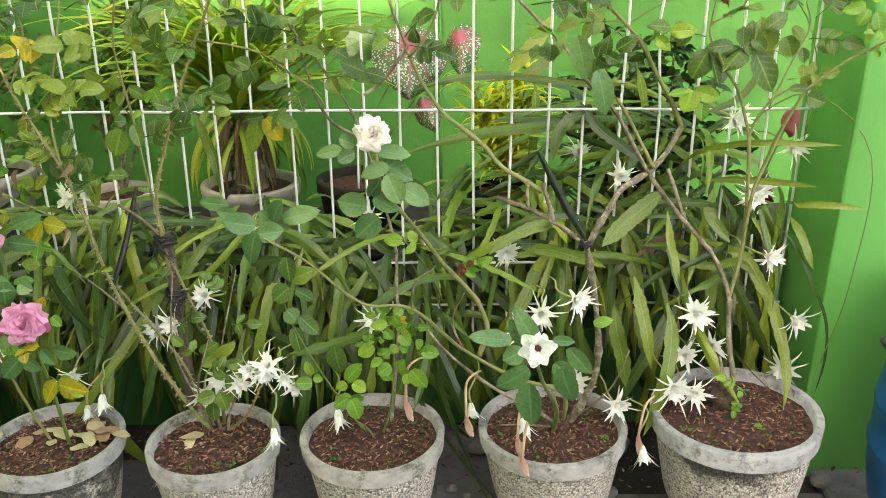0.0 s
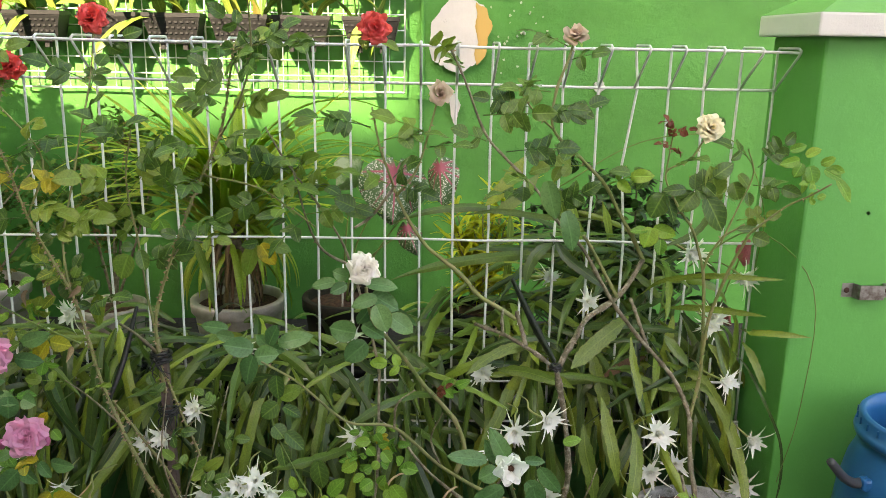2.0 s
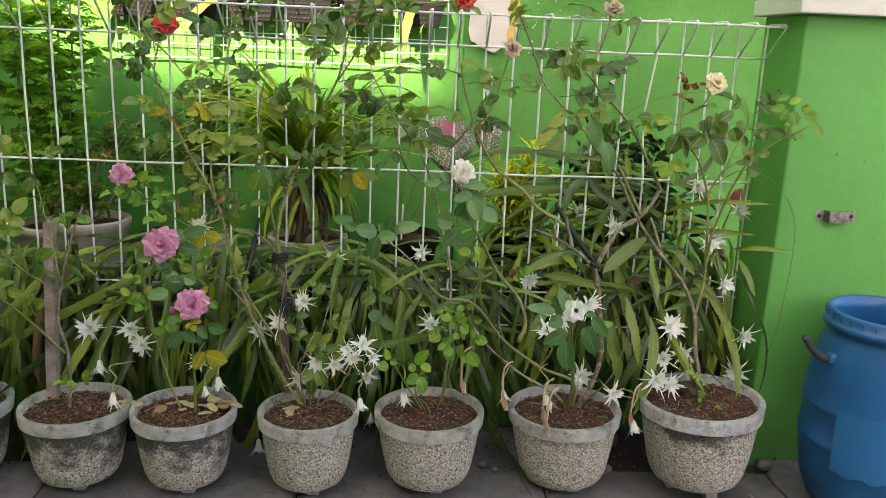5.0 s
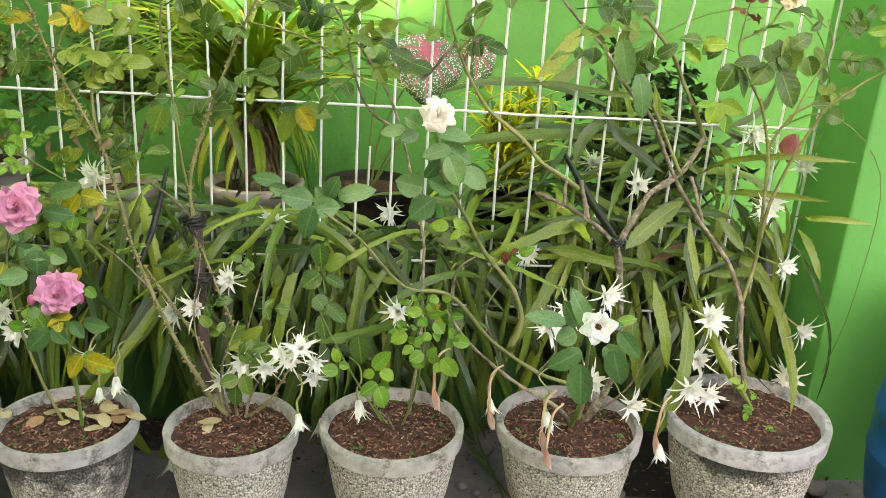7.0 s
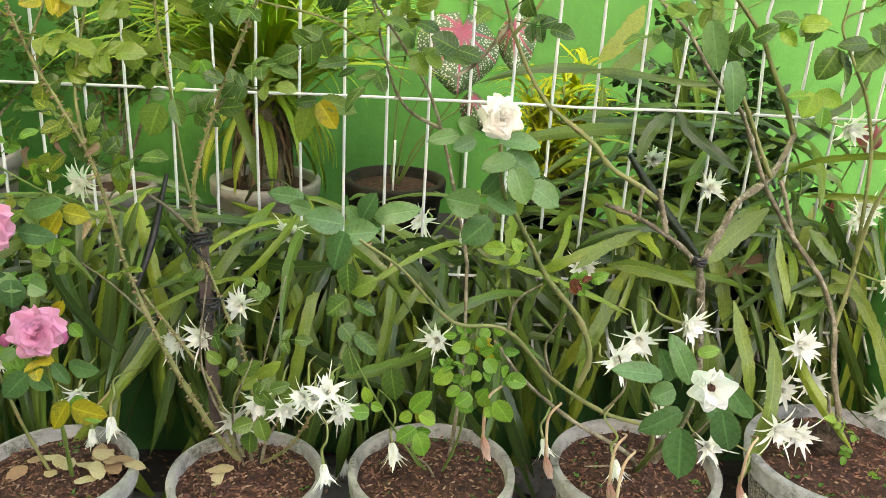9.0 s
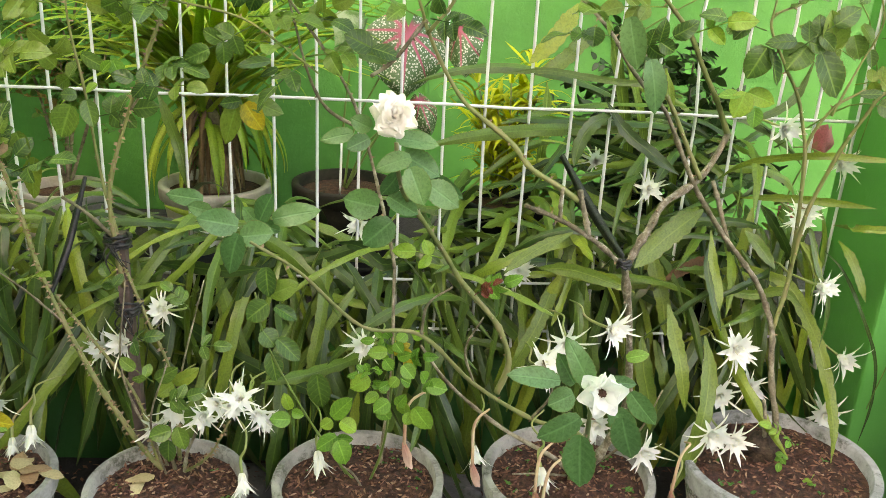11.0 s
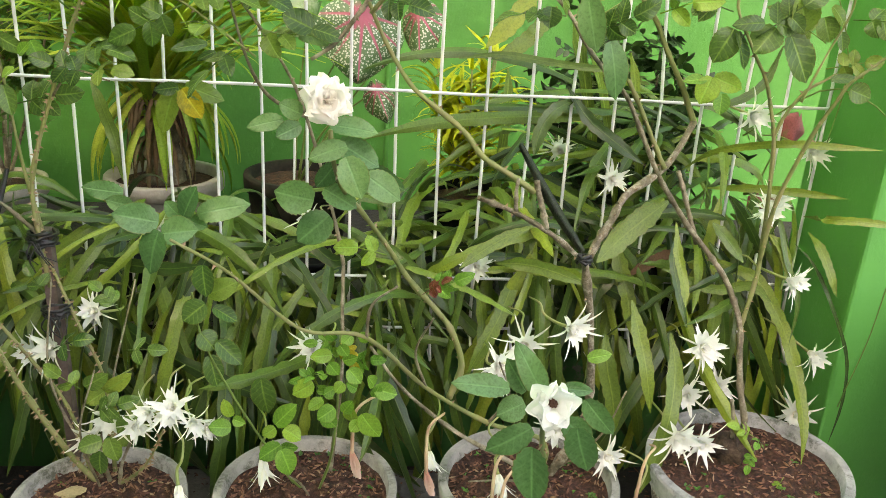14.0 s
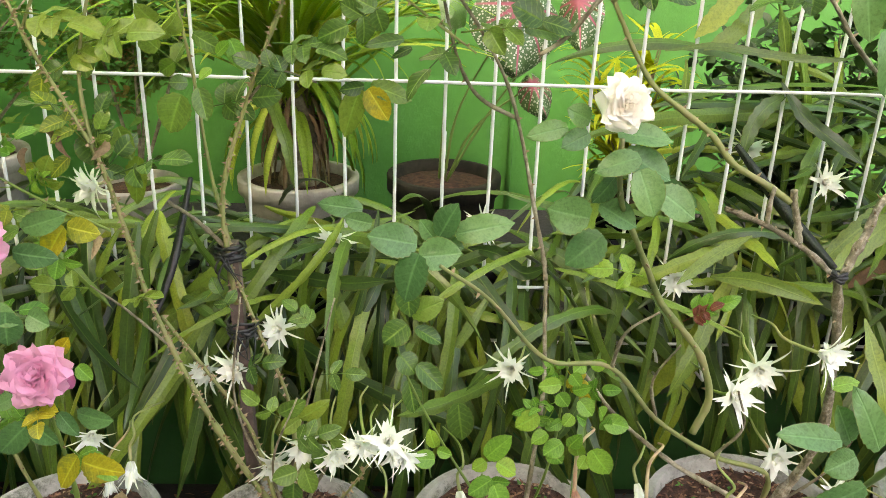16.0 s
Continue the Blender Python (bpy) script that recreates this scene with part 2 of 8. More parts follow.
M_STAKE = material("weathered_stake", (0.13, 0.09, 0.075), 0.85)
colour_to(M_STAKE, ramp(M_STAKE, noise_of(M_STAKE, 30, 7, 0.7), [(0.3, (0.13, 0.09, 0.075)), (0.7, (0.38, 0.29, 0.25))]))
bump(M_STAKE, noise_of(M_STAKE, 90), 0.5, 0.003)
M_DARK_STAKE = material("dark_stake", (0.08, 0.05, 0.045), 0.85)
colour_to(M_DARK_STAKE, ramp(M_DARK_STAKE, noise_of(M_DARK_STAKE, 30, 7, 0.7), [(0.3, (0.055, 0.034, 0.030)), (0.7, (0.17, 0.115, 0.10))]))
bump(M_DARK_STAKE, noise_of(M_DARK_STAKE, 90), 0.5, 0.003)
M_CORBEL = material("brown_wood", (0.17, 0.065, 0.025), 0.5)
colour_to(M_CORBEL, ramp(M_CORBEL, noise_of(M_CORBEL, 20, 6), [(0.3, (0.10, 0.035, 0.014)), (0.7, (0.22, 0.09, 0.035))]))
M_DARK_METAL = material("dark_metal_box", (0.04, 0.04, 0.042), 0.5, 0.3)
# cream for the added unseen walls, to bounce warm light back
M_BLOCKER_PALE = wall_paint("pale_blocker_paint", (0.55, 0.49, 0.40))
M_BLOCKER = material("blocker_sheet", (0.35, 0.33, 0.30), 0.8)

M_STEM = material("green_brown_cane", (0.14, 0.13, 0.05), 0.6)
c = ramp(M_STEM, noise_of(M_STEM, 24, 8, 0.75), [(0.3, (0.09, 0.125, 0.03)), (0.5, (0.20, 0.21, 0.07)), (0.66, (0.24, 0.195, 0.095)), (0.78, (0.36, 0.31, 0.20))])
colour_to(M_STEM, c)
bump(M_STEM, noise_of(M_STEM, 160), 0.3, 0.001)
M_BARK = material("grey_brown_bark", (0.19, 0.14, 0.10), 0.85)
colour_to(M_BARK, ramp(M_BARK, noise_of(M_BARK, 35, 7, 0.7), [(0.32, (0.075, 0.058, 0.034)), (0.5, (0.20, 0.165, 0.105)), (0.68, (0.42, 0.37, 0.27))]))
bump(M_BARK, noise_of(M_BARK, 120, 5, 0.7), 0.9, 0.004)
M_LIMB = material("knotty_olive_bark", (0.19, 0.15, 0.10), 0.8)
colour_to(M_LIMB, ramp(M_LIMB, noise_of(M_LIMB, 60, 7, 0.75), [(0.32, (0.06, 0.055, 0.028)), (0.5, (0.17, 0.135, 0.085)), (0.66, (0.40, 0.36, 0.28))]))
bump(M_LIMB, noise_of(M_LIMB, 140, 5, 0.7), 0.9, 0.004)
M_STUMP = material("dark_stump", (0.09, 0.06, 0.04), 0.95)
colour_to(M_STUMP, ramp(M_STUMP, noise_of(M_STUMP, 70, 8, 0.8), [(0.35, (0.018, 0.010, 0.007)), (0.55, (0.09, 0.055, 0.035)), (0.72, (0.20, 0.13, 0.09))]))
bump(M_STUMP, noise_of(M_STUMP, 90, 6, 0.7), 1.0, 0.008)
M_THORN = material("tan_thorn", (0.27, 0.18, 0.10), 0.55)
M_YOUNG = material("young_green_cane", (0.13, 0.20, 0.04), 0.5)

M_ROSE_LEAF = leafy("rose_leaf", [(0.0, (0.042, 0.108, 0.024)), (0.45, (0.090, 0.180, 0.034)), (0.8, (0.15, 0.25, 0.038)), (1.0, (0.28, 0.35, 0.05))], 0.30, 0.25, (0.20, 0.19, 0.05), 0.66, 6)
M_BLUE_LEAF = leafy("blue_green_rose_leaf", [(0.0, (0.055, 0.15, 0.048)), (0.5, (0.105, 0.235, 0.075)), (1.0, (0.16, 0.30, 0.095))], 0.36, 0.2, stain_from=0.9, rib=6, vein=0.55)
M_LIGHT_LEAF = leafy("light_green_rose_leaf", [(0.0, (0.10, 0.27, 0.03)), (0.5, (0.16, 0.34, 0.04)), (1.0, (0.28, 0.44, 0.05))], 0.4, rib=6)
M_YELLOW_LEAF = leafy("yellowing_leaf", [(0.0, (0.13, 0.22, 0.03)), (0.5, (0.40, 0.38, 0.03)), (1.0, (0.55, 0.40, 0.02))], 0.5, 0.25, (0.10, 0.15, 0.03), 0.50, 6)
M_DRY_LEAF = leafy("dry_leaf", [(0.0, (0.27, 0.18, 0.10)), (0.5, (0.20, 0.11, 0.06)), (1.0, (0.36, 0.27, 0.14))], 0.8, 0.1)
M_FALLEN = leafy("pale_fallen_leaf", [(0.0, (0.48, 0.37, 0.20)), (0.6, (0.58, 0.50, 0.29)), (1.0, (0.36, 0.20, 0.11))], 0.75, 0.15, (0.30, 0.2, 0.1), 0.6)
M_RED_LEAF = leafy("red_young_leaf", [(0.0, (0.16, 0.035, 0.018)), (1.0, (0.26, 0.06, 0.03))], 0.4, rib=6)
M_STRAP = leafy("cactus_strap_leaf", [(0.0, (0.020, 0.052, 0.012)), (0.3, (0.055, 0.112, 0.020)), (0.65, (0.115, 0.190, 0.028)), (0.88, (0.20, 0.28, 0.035)), (1.0, (0.31, 0.37, 0.045))], 0.30, 0.10, (0.15, 0.15, 0.04), 0.68, 9, 0.2)
M_HANG = leafy("hanging_strap_leaf", [(0.0, (0.11, 0.185, 0.026)), (1.0, (0.19, 0.26, 0.035))], 0.34, 0.2, (0.22, 0.20, 0.05), 0.64, 9, 0.2)
M_DRY_STRAP = leafy("dead_strap_leaf", [(0.0, (0.11, 0.055, 0.03)), (1.0, (0.20, 0.11, 0.055))], 0.8, 0.1)
M_PANDAN = leafy("striped_blade_leaf", [(0.0, (0.26, 0.48, 0.05)), (0.6, (0.42, 0.61, 0.07)), (1.0, (0.72, 0.75, 0.13))], 0.34, 0.5, stain_from=0.85)
M_YELLOW_RIBBON = leafy("yellow_ribbon_leaf", [(0.0, (0.55, 0.62, 0.035)), (1.0, (0.80, 0.80, 0.06))], 0.4, 0.5, stain_from=0.95)
M_FERN = leafy("fern_leaf", [(0.0, (0.10, 0.34, 0.03)), (0.6, (0.19, 0.47, 0.04)), (1.0, (0.38, 0.60, 0.06))], 0.5, 0.5, stain_from=0.85)
M_SHRUB = leafy("shrub_leaf", [(0.0, (0.055, 0.15, 0.02)), (0.8, (0.13, 0.27, 0.035)), (1.0, (0.34, 0.22, 0.06))], 0.5, 0.35)
M_DARK_SHRUB = leafy("dark_shrub_leaf", [(0.0, (0.018, 0.052, 0.014)), (0.8, (0.040, 0.095, 0.020)), (1.0, (0.09, 0.15, 0.03))], 0.42, 0.12)
M_WALL_LEAF = leafy("yellow_green_strap_leaf", [(0.0, (0.13, 0.25, 0.04)), (0.5, (0.28, 0.41, 0.065)), (1.0, (0.46, 0.53, 0.12))], 0.4, 0.35, stain_from=0.75, rib=5)


def petal_material(name, inner, outer, rough=0.55, glow=0.3):
    m = material(name, outer, rough)
    n, l, b = nodes_of(m)
    at = n.new("ShaderNodeAttribute")
    at.attribute_name = "tone"
    c = ramp(m, at.outputs["Fac"], [(0.0, inner), (0.6, outer), (1.0, outer)])
    c = mix(m, c, tuple(0.75 * k for k in outer), ramp(m, noise_of(m, 70, 5), [(0.55, (0, 0, 0)), (0.75, (0.6,) * 3)]))
    colour_to(m, c)
    tr = n.new("ShaderNodeBsdfTranslucent")
    l.new(c, tr.inputs[0])
    mx = n.new("ShaderNodeMixShader")
    mx.inputs[0].default_value = glow
    l.new(b.outputs[0], mx.inputs[1])
    l.new(tr.outputs[0], mx.inputs[2])
    l.new(mx.outputs[0], n["Material Output"].inputs[0])
    return m


M_WHITE_ROSE = petal_material("blush_white_petal", (0.80, 0.60, 0.40), (0.94, 0.88, 0.79), 0.5, 0.3)
M_CREAM_ROSE = petal_material("cream_petal", (0.85, 0.66, 0.30), (0.92, 0.84, 0.60), 0.5, 0.25)
M_PINK_ROSE = petal_material("pink_petal", (0.62, 0.15, 0.32), (0.84, 0.40, 0.57), 0.5, 0.38)
M_RED_ROSE = petal_material("red_petal", (0.50, 0.02, 0.025), (0.82, 0.11, 0.10))
M_OLD_ROSE = petal_material("faded_petal", (0.45, 0.30, 0.16), (0.62, 0.47, 0.36))
M_EPI = petal_material("white_cactus_petal", (0.95, 0.94, 0.76), (0.97, 0.965, 0.92), 0.5, 0.42)
M_EPI_TUBE = material("pale_flower_tube", (0.50, 0.48, 0.22), 0.5)
colour_to(M_EPI_TUBE, ramp(M_EPI_TUBE, noise_of(M_EPI_TUBE, 12, 2), [(0.35, (0.16, 0.24, 0.05)), (0.6, (0.30, 0.30, 0.12)), (0.8, (0.46, 0.24, 0.16))]))
M_WILT_TUBE = material("wilted_flower_tube", (0.50, 0.36, 0.22), 0.55)
colour_to(M_WILT_TUBE, ramp(M_WILT_TUBE, noise_of(M_WILT_TUBE, 25, 3), [(0.35, (0.42, 0.22, 0.15)), (0.65, (0.56, 0.45, 0.27))]))
M_WILT = petal_material("wilted_petal", (0.62, 0.30, 0.22), (0.66, 0.46, 0.36))
M_POLLEN = material("dark_brown_heart", (0.07, 0.03, 0.015), 0.9)
M_CALADIUM = material("caladium_leaf", (0.1, 0.2, 0.06), 0.45)


# ---- helpers of this scene ----
rng = random.Random(7)


def mesh_from(name, verts, faces, mat, smooth=True, tone=None, blade=None):
    me = bpy.data.meshes.new(name)
    me.from_pydata([tuple(v) for v in verts], [], faces)
    me.materials.append(mat)
    if smooth:
        me.polygons.foreach_set("use_smooth", [True] * len(me.polygons))
    if tone is not None:
        a = me.attributes.new("tone", "FLOAT", "POINT")
        a.data.foreach_set("value", tone)
    if blade is not None:
        a = me.attributes.new("blade", "FLOAT_VECTOR", "POINT")
        a.data.foreach_set("vector", [q for t, u in blade for q in (t, u, 0.0)])
    me.update()
    return me


WORLD = {}  # things whose parts are given in places of the yard, and the way back to their own base


def put(name, me, parent=None, m=None, label=""):
    """Links a mesh as one object, under a thing where one is given."""
    ob = new(name, me)
    if parent is not None and parent.name in WORLD:
        m = WORLD[parent.name] @ (m if m is not None else Matrix.Identity(4))
    if parent is not None:
        ob.parent = parent
    if m is not None:
        ob.matrix_basis = m
    if label:
        ob["label"] = label
    return ob


def part(name, bm, mat, parent=None, label="", smooth=False):
    me = bpy.data.meshes.new(name)
    bm.normal_update()
    bm.to_mesh(me)
    bm.free()
    me.materials.append(mat)
    if smooth:
        me.polygons.foreach_set("use_smooth", [True] * len(me.polygons))
    return put(name, me, parent, None, label)


def thing(name, label, category, at=(0, 0, 0), group="", kind=""):
    ob = new(name)
    ob.empty_display_size = 0.05
    ob.location = at
    return tagged(ob, label, category, group, kind)


def box(x0, x1, y0, y1, z0, z1, bevel=0.0, seg=2):
    bm = bmesh.new()
    bmesh.ops.create_cube(bm, size=1, matrix=Matrix.LocRotScale(((x0 + x1) / 2, (y0 + y1) / 2, (z0 + z1) / 2), None, (x1 - x0, y1 - y0, z1 - z0)))
    if bevel:
        bmesh.ops.bevel(bm, geom=bm.edges[:], offset=bevel, segments=seg, affect="EDGES", profile=0.5)
    return bm


def lathe(profile, sides=48, wobble=0.0, seed=0):
    """A turned form from (radius, height) pairs."""
    bm = bmesh.new()
    rings = []
    for k, (r, z) in enumerate(profile):
        ring = []
        for i in range(sides):
            a = 2 * math.pi * i / sides
            w = 1 + wobble * noise.noise((math.cos(a) * 1.5 + seed, math.sin(a) * 1.5, z * 9))
            ring.append(bm.verts.new((r * w * math.cos(a), r * w * math.sin(a), z)))
        rings.append(ring)
    for a, b in zip(rings, rings[1:]):
        for i in range(sides):
            bm.faces.new((a[i], a[(i + 1) % sides], b[(i + 1) % sides], b[i]))
    return bm


def smooth_path(points, per=5):
    """Catmull-Rom through the points."""
    p = [Vector(q) for q in points]
    p = [p[0] * 2 - p[1]] + p + [p[-1] * 2 - p[-2]]
    out = []
    for i in range(1, len(p) - 2):
        for k in range(per):
            t = k / per
            a, b, c, d = p[i - 1], p[i], p[i + 1], p[i + 2]
            out.append(0.5 * (2 * b + (c - a) * t + (2 * a - 5 * b + 4 * c - d) * t * t + (3 * b - a - 3 * c + d) * t ** 3))
    out.append(p[-2])
    return out


def tube_data(points, r0, r1, sides=7, rough=0.0, thorns=0.0, seed=0, caps=True):
    """Vertices and faces of a tapered tube along the points; thorns: metres between thorns."""
    r = random.Random(seed)
    verts, faces = [], []
    n = len(points)
    side = None
    for i, p in enumerate(points):
        d = (points[min(i + 1, n - 1)] - points[max(i - 1, 0)]).normalized()
        if side is None:
            side = d.cross(Vector((0.3, 0.9, 0.2))).normalized()
        side = (side - d * side.dot(d)).normalized()
        up = d.cross(side)
        rad = (r0 + (r1 - r0) * i / (n - 1)) * (1 + rough * r.uniform(-1, 1)) * (1 + (1.8 * rough if i % 9 == 4 else 0))
        for k in range(sides):
            a = 2 * math.pi * k / sides
            verts.append(p + (side * math.cos(a) + up * math.sin(a)) * rad)
    for i in range(n - 1):
        for k in range(sides):
            a, b = i * sides + k, i * sides + (k + 1) % sides
            faces.append((a, b, b + sides, a + sides))
    if caps:
        faces.append(tuple(range(sides))[::-1])
        faces.append(tuple(range((n - 1) * sides, n * sides)))
    if thorns:
        gone = 0.0
        for i in range(n - 1):
            seg = points[i + 1] - points[i]
            gone += seg.length
            while gone > thorns:
                gone -= thorns * r.uniform(0.7, 1.3)
                d = seg.normalized()
                out = d.cross(Vector((r.uniform(-1, 1), r.uniform(-1, 1), r.uniform(-1, 1)))).normalized()
                b = points[i].lerp(points[i + 1], r.random())
                rad = r0 + (r1 - r0) * i / (n - 1)
                s = d.cross(out) * 0.0017
                k = len(verts)
                b = b + out * rad * 0.8
                verts += [b + d * 0.0018, b - d * 0.0020 + s, b - d * 0.0020 - s, b + out * r.uniform(0.004, 0.008) - d * r.uniform(0.0, 0.002)]
                faces += [(k, k + 1, k + 3), (k + 1, k + 2, k + 3), (k + 2, k, k + 3)]
    return verts, faces


def stem(name, points, r0, r1, mat, parent, thorns=0.0, per=6, rough=0.13, label=""):
    path = smooth_path(points, per)
    slim = 0.72 if mat in (M_BARK, M_LIMB) else 0.68
    v, f = tube_data(path, r0 * slim, r1 * slim, 8, rough, thorns, seed=len(path) + int(1000 * r0))
    me = mesh_from(name, v, f, mat)
    me.materials.append(M_THORN)
    bare = (len(path) - 1) * 8 + 2
    for q in me.polygons[bare:]:
        q.material_index, q.use_smooth = 1, False
    put(name, me, parent, None, label)
    return path


def wire_data(points, r, sides=6):
    return tube_data([Vector(p) for p in points], r, r, sides)


def strap_data(length, width, e0, e1, power=1.0, twist=0.0, notch=0.12, fold=0.25, sway=0.0, n=18, tip=0.75, thick=0.0012, start=0.35, wave=0.12):
    """A long leaf that leaves the origin towards -y. e0, e1: degrees above level at its root and at its tip."""
    verts, faces = [], []
    p, step = Vector((0, 0, 0)), length / n
    for i in range(n + 1):
        t = i / n
        e = radians(e0 + (e1 - e0) * t ** power)
        yaw = sway * t * t
        d = Vector((math.sin(yaw) * math.cos(e), -math.cos(yaw) * math.cos(e), math.sin(e)))
        if i:
            p = p + d * step
        w = width * 0.5 * min(1, start + t * 4) * (1 if t < tip else max(0.03, 1 - ((t - tip) / (1 - tip)) ** 1.6))
        w *= 1 - notch * (0.5 + 0.5 * math.cos(i * 2.2)) ** 2
        side = Vector((math.cos(yaw), math.sin(yaw), 0))
        up = side.cross(d)
        a = twist * t
        s2, u2 = side * math.cos(a) + up * math.sin(a), up * math.cos(a) - side * math.sin(a)
        for s in (0.5, -0.5):
            for u, th in ((-1, 0.1), (-0.45, 1), (0, 1.7), (0.45, 1), (1, 0.1)):
                verts.append(p + s2 * (w * u) + u2 * (fold * w * abs(u) + wave * w * math.sin(i * 1.1 + u) * abs(u) + thick * th * s))
    for i in range(n):
        for k in range(4):
            a = i * 10 + k
            faces.append((a, a + 10, a + 11, a + 1))
            faces.append((a + 5, a + 6, a + 16, a + 15))
    return verts, faces


def strap_mesh(name, mat, *args, **more):
    """The mesh of such a leaf, with its place along and across the blade."""
    v, f = strap_data(*args, **more)
    n = len(v) // 10
    return mesh_from(name, v, f, mat, True, None, [(i / (n - 1), u) for i in range(n) for s in (0, 1) for u in (-1, -0.45, 0, 0.45, 1)])


def leaflet_data(length, width, m, droop=0.3, fold=0.25, curl=0.0, teeth=0.03, n=14, ripple=0.0012):
    """An oval, toothed and pointed leaf blade along +x, put at the pose m."""
    verts, faces = [], []
    for i in range(n + 1):
        t = i / n
        w = width * 0.5 * t ** 0.55 * (1 - t) ** 0.68 / 0.427 if 0 < i < n else width * 0.015
        w *= 1 + teeth * (1 if i % 2 else -1)
        z = -droop * length * t * t
        for u in (-1, -0.5, 0, 0.5, 1):
            x = length * (t - (0.035 if i % 2 else 0.0) * abs(u))
            verts.append(m @ Vector((x, w * u, z + fold * w * abs(u) - curl * w * u * u + ripple * math.sin(9 * t + 2.5 * u) * abs(u))))
    for i in range(n):
        for k in range(4):
            a = i * 5 + k
            faces.append((a, a + 5, a + 6, a + 1))
    return verts, faces


def leaflet_blade(n=14):
    return [(i / n, u) for i in range(n + 1) for u in (-1, -0.5, 0, 0.5, 1)]


def merge(*parts):
    verts, faces = [], []
    for v, f in parts:
        k = len(verts)
        verts += list(v)
        faces += [tuple(q + k for q in g) for g in f]
    return verts, faces


def compound_data(count, size, seed):
    """A rose leaf: a stalk along +x with pairs of leaflets and one at its end."""
    r = random.Random(seed)
    pairs = count // 2
    stalk = size * (0.8 + 0.55 * pairs)
    pts = [Vector((stalk * k / 6, 0, -0.10 * stalk * (k / 6) ** 2)) for k in range(7)]
    data = [tube_data(pts, 0.0011, 0.0007, 5)]
    blade = [(0.0, 0.3)] * len(data[0][0])
    for k in range(pairs):
        x = stalk * (0.45 + 0.5 * k / pairs)
        for s in (-1, 1):
            m = pose(x, 0, -0.10 * x * x / stalk, r.uniform(-25, 25), r.uniform(-8, 22), s * r.uniform(52, 80))
            data.append(leaflet_data(size * r.uniform(0.78, 1.0), size * r.uniform(0.56, 0.72), m, r.uniform(0.05, 0.4), r.uniform(0.08, 0.4)))
            blade += leaflet_blade()
    m = pose(stalk, 0, -0.10 * stalk, r.uniform(-15, 15), r.uniform(0, 25), r.uniform(-12, 12))
    data.append(leaflet_data(size * 1.15, size * 0.78, m, r.uniform(0.1, 0.4), r.uniform(0.08, 0.35)))
    blade += leaflet_blade()
    return (*merge(*data), blade)


def aim(at, way, roll=0.0, scale=1.0, up=(0, 0, 1)):
    """A pose at a place whose +x points along way, with z as near to up as it can."""
    x = Vector(way).normalized()
    z = Vector(up)
    z = z - x * x.dot(z)
    z = z.normalized() if z.length > 1e-3 else x.orthogonal().normalized()
    y = z.cross(x)
    rot = Matrix((x, y, z)).transposed().to_4x4()
    return Matrix.Translation(at) @ rot @ Matrix.Rotation(roll, 4, "X") @ Matrix.Scale(scale, 4)


LEAVES = {}


def leaf_meshes(kind, mat, size):
    if kind not in LEAVES:
        LEAVES[kind] = []
        for k in range(8):
            v, f, blade = compound_data((5, 5, 3, 5, 7, 3, 5, 5)[k], size, hash_of(kind) + k)
            LEAVES[kind].append(mesh_from("leaf", v, f, mat, True, None, blade))
    return LEAVES[kind]


def hash_of(text):
    return sum(ord(ch) * (i + 1) for i, ch in enumerate(text))


def leaf(plant, at, way, kind="rose", scale=1.0, roll=None, which=None):
    mats = {"rose": (M_ROSE_LEAF, 0.033), "blue": (M_BLUE_LEAF, 0.040), "light": (M_LIGHT_LEAF, 0.030), "yellow": (M_YELLOW_LEAF, 0.033),
            "red": (M_RED_LEAF, 0.028), "dry": (M_DRY_LEAF, 0.038)}
    ms = leaf_meshes(kind, *mats[kind])
    me = ms[rng.randrange(8) if which is None else which]
    put("leaf", me, plant, aim(at, way, rng.uniform(-0.5, 0.5) if roll is None else roll, scale * rng.uniform(0.8, 1.15), (rng.uniform(-0.5, 0.5), rng.uniform(-1.0, -0.3), rng.uniform(0.3, 0.9))))


BLADE = {}


def single_leaves(plant, kind, rows):
    """Single leaflets, each from its base to its tip with its width, turned to the light in front."""
    mat = {"rose": M_ROSE_LEAF, "blue": M_BLUE_LEAF, "light": M_LIGHT_LEAF, "yellow": M_YELLOW_LEAF}[kind]
    for k, (bx, by, bz, tx, ty, tz, w) in enumerate(rows):
        base, way = Vector((bx, by, bz)), Vector((tx - bx, ty - by, tz - bz))
        ratio = min(1.0, max(0.4, round(w / way.length * 10) / 10))
        key = (kind, ratio, k % 3)
        if key not in BLADE:
            q = Matrix.Identity(4)
            v, f = leaflet_data(0.05, 0.05 * ratio, q, (0.10, 0.22, 0.04)[k % 3], (0.22, 0.12, 0.34)[k % 3], n=18, ripple=0.001)
            BLADE[key] = mesh_from("leaf", v, f, mat, True, None, leaflet_blade(18))
        put("leaf", BLADE[key], plant, aim(base, way, rng.uniform(-0.35, 0.35), way.length * (19.5 if kind == "light" else 22.5), (rng.uniform(-0.3, 0.3), -1.0, rng.uniform(0.2, 0.7))))


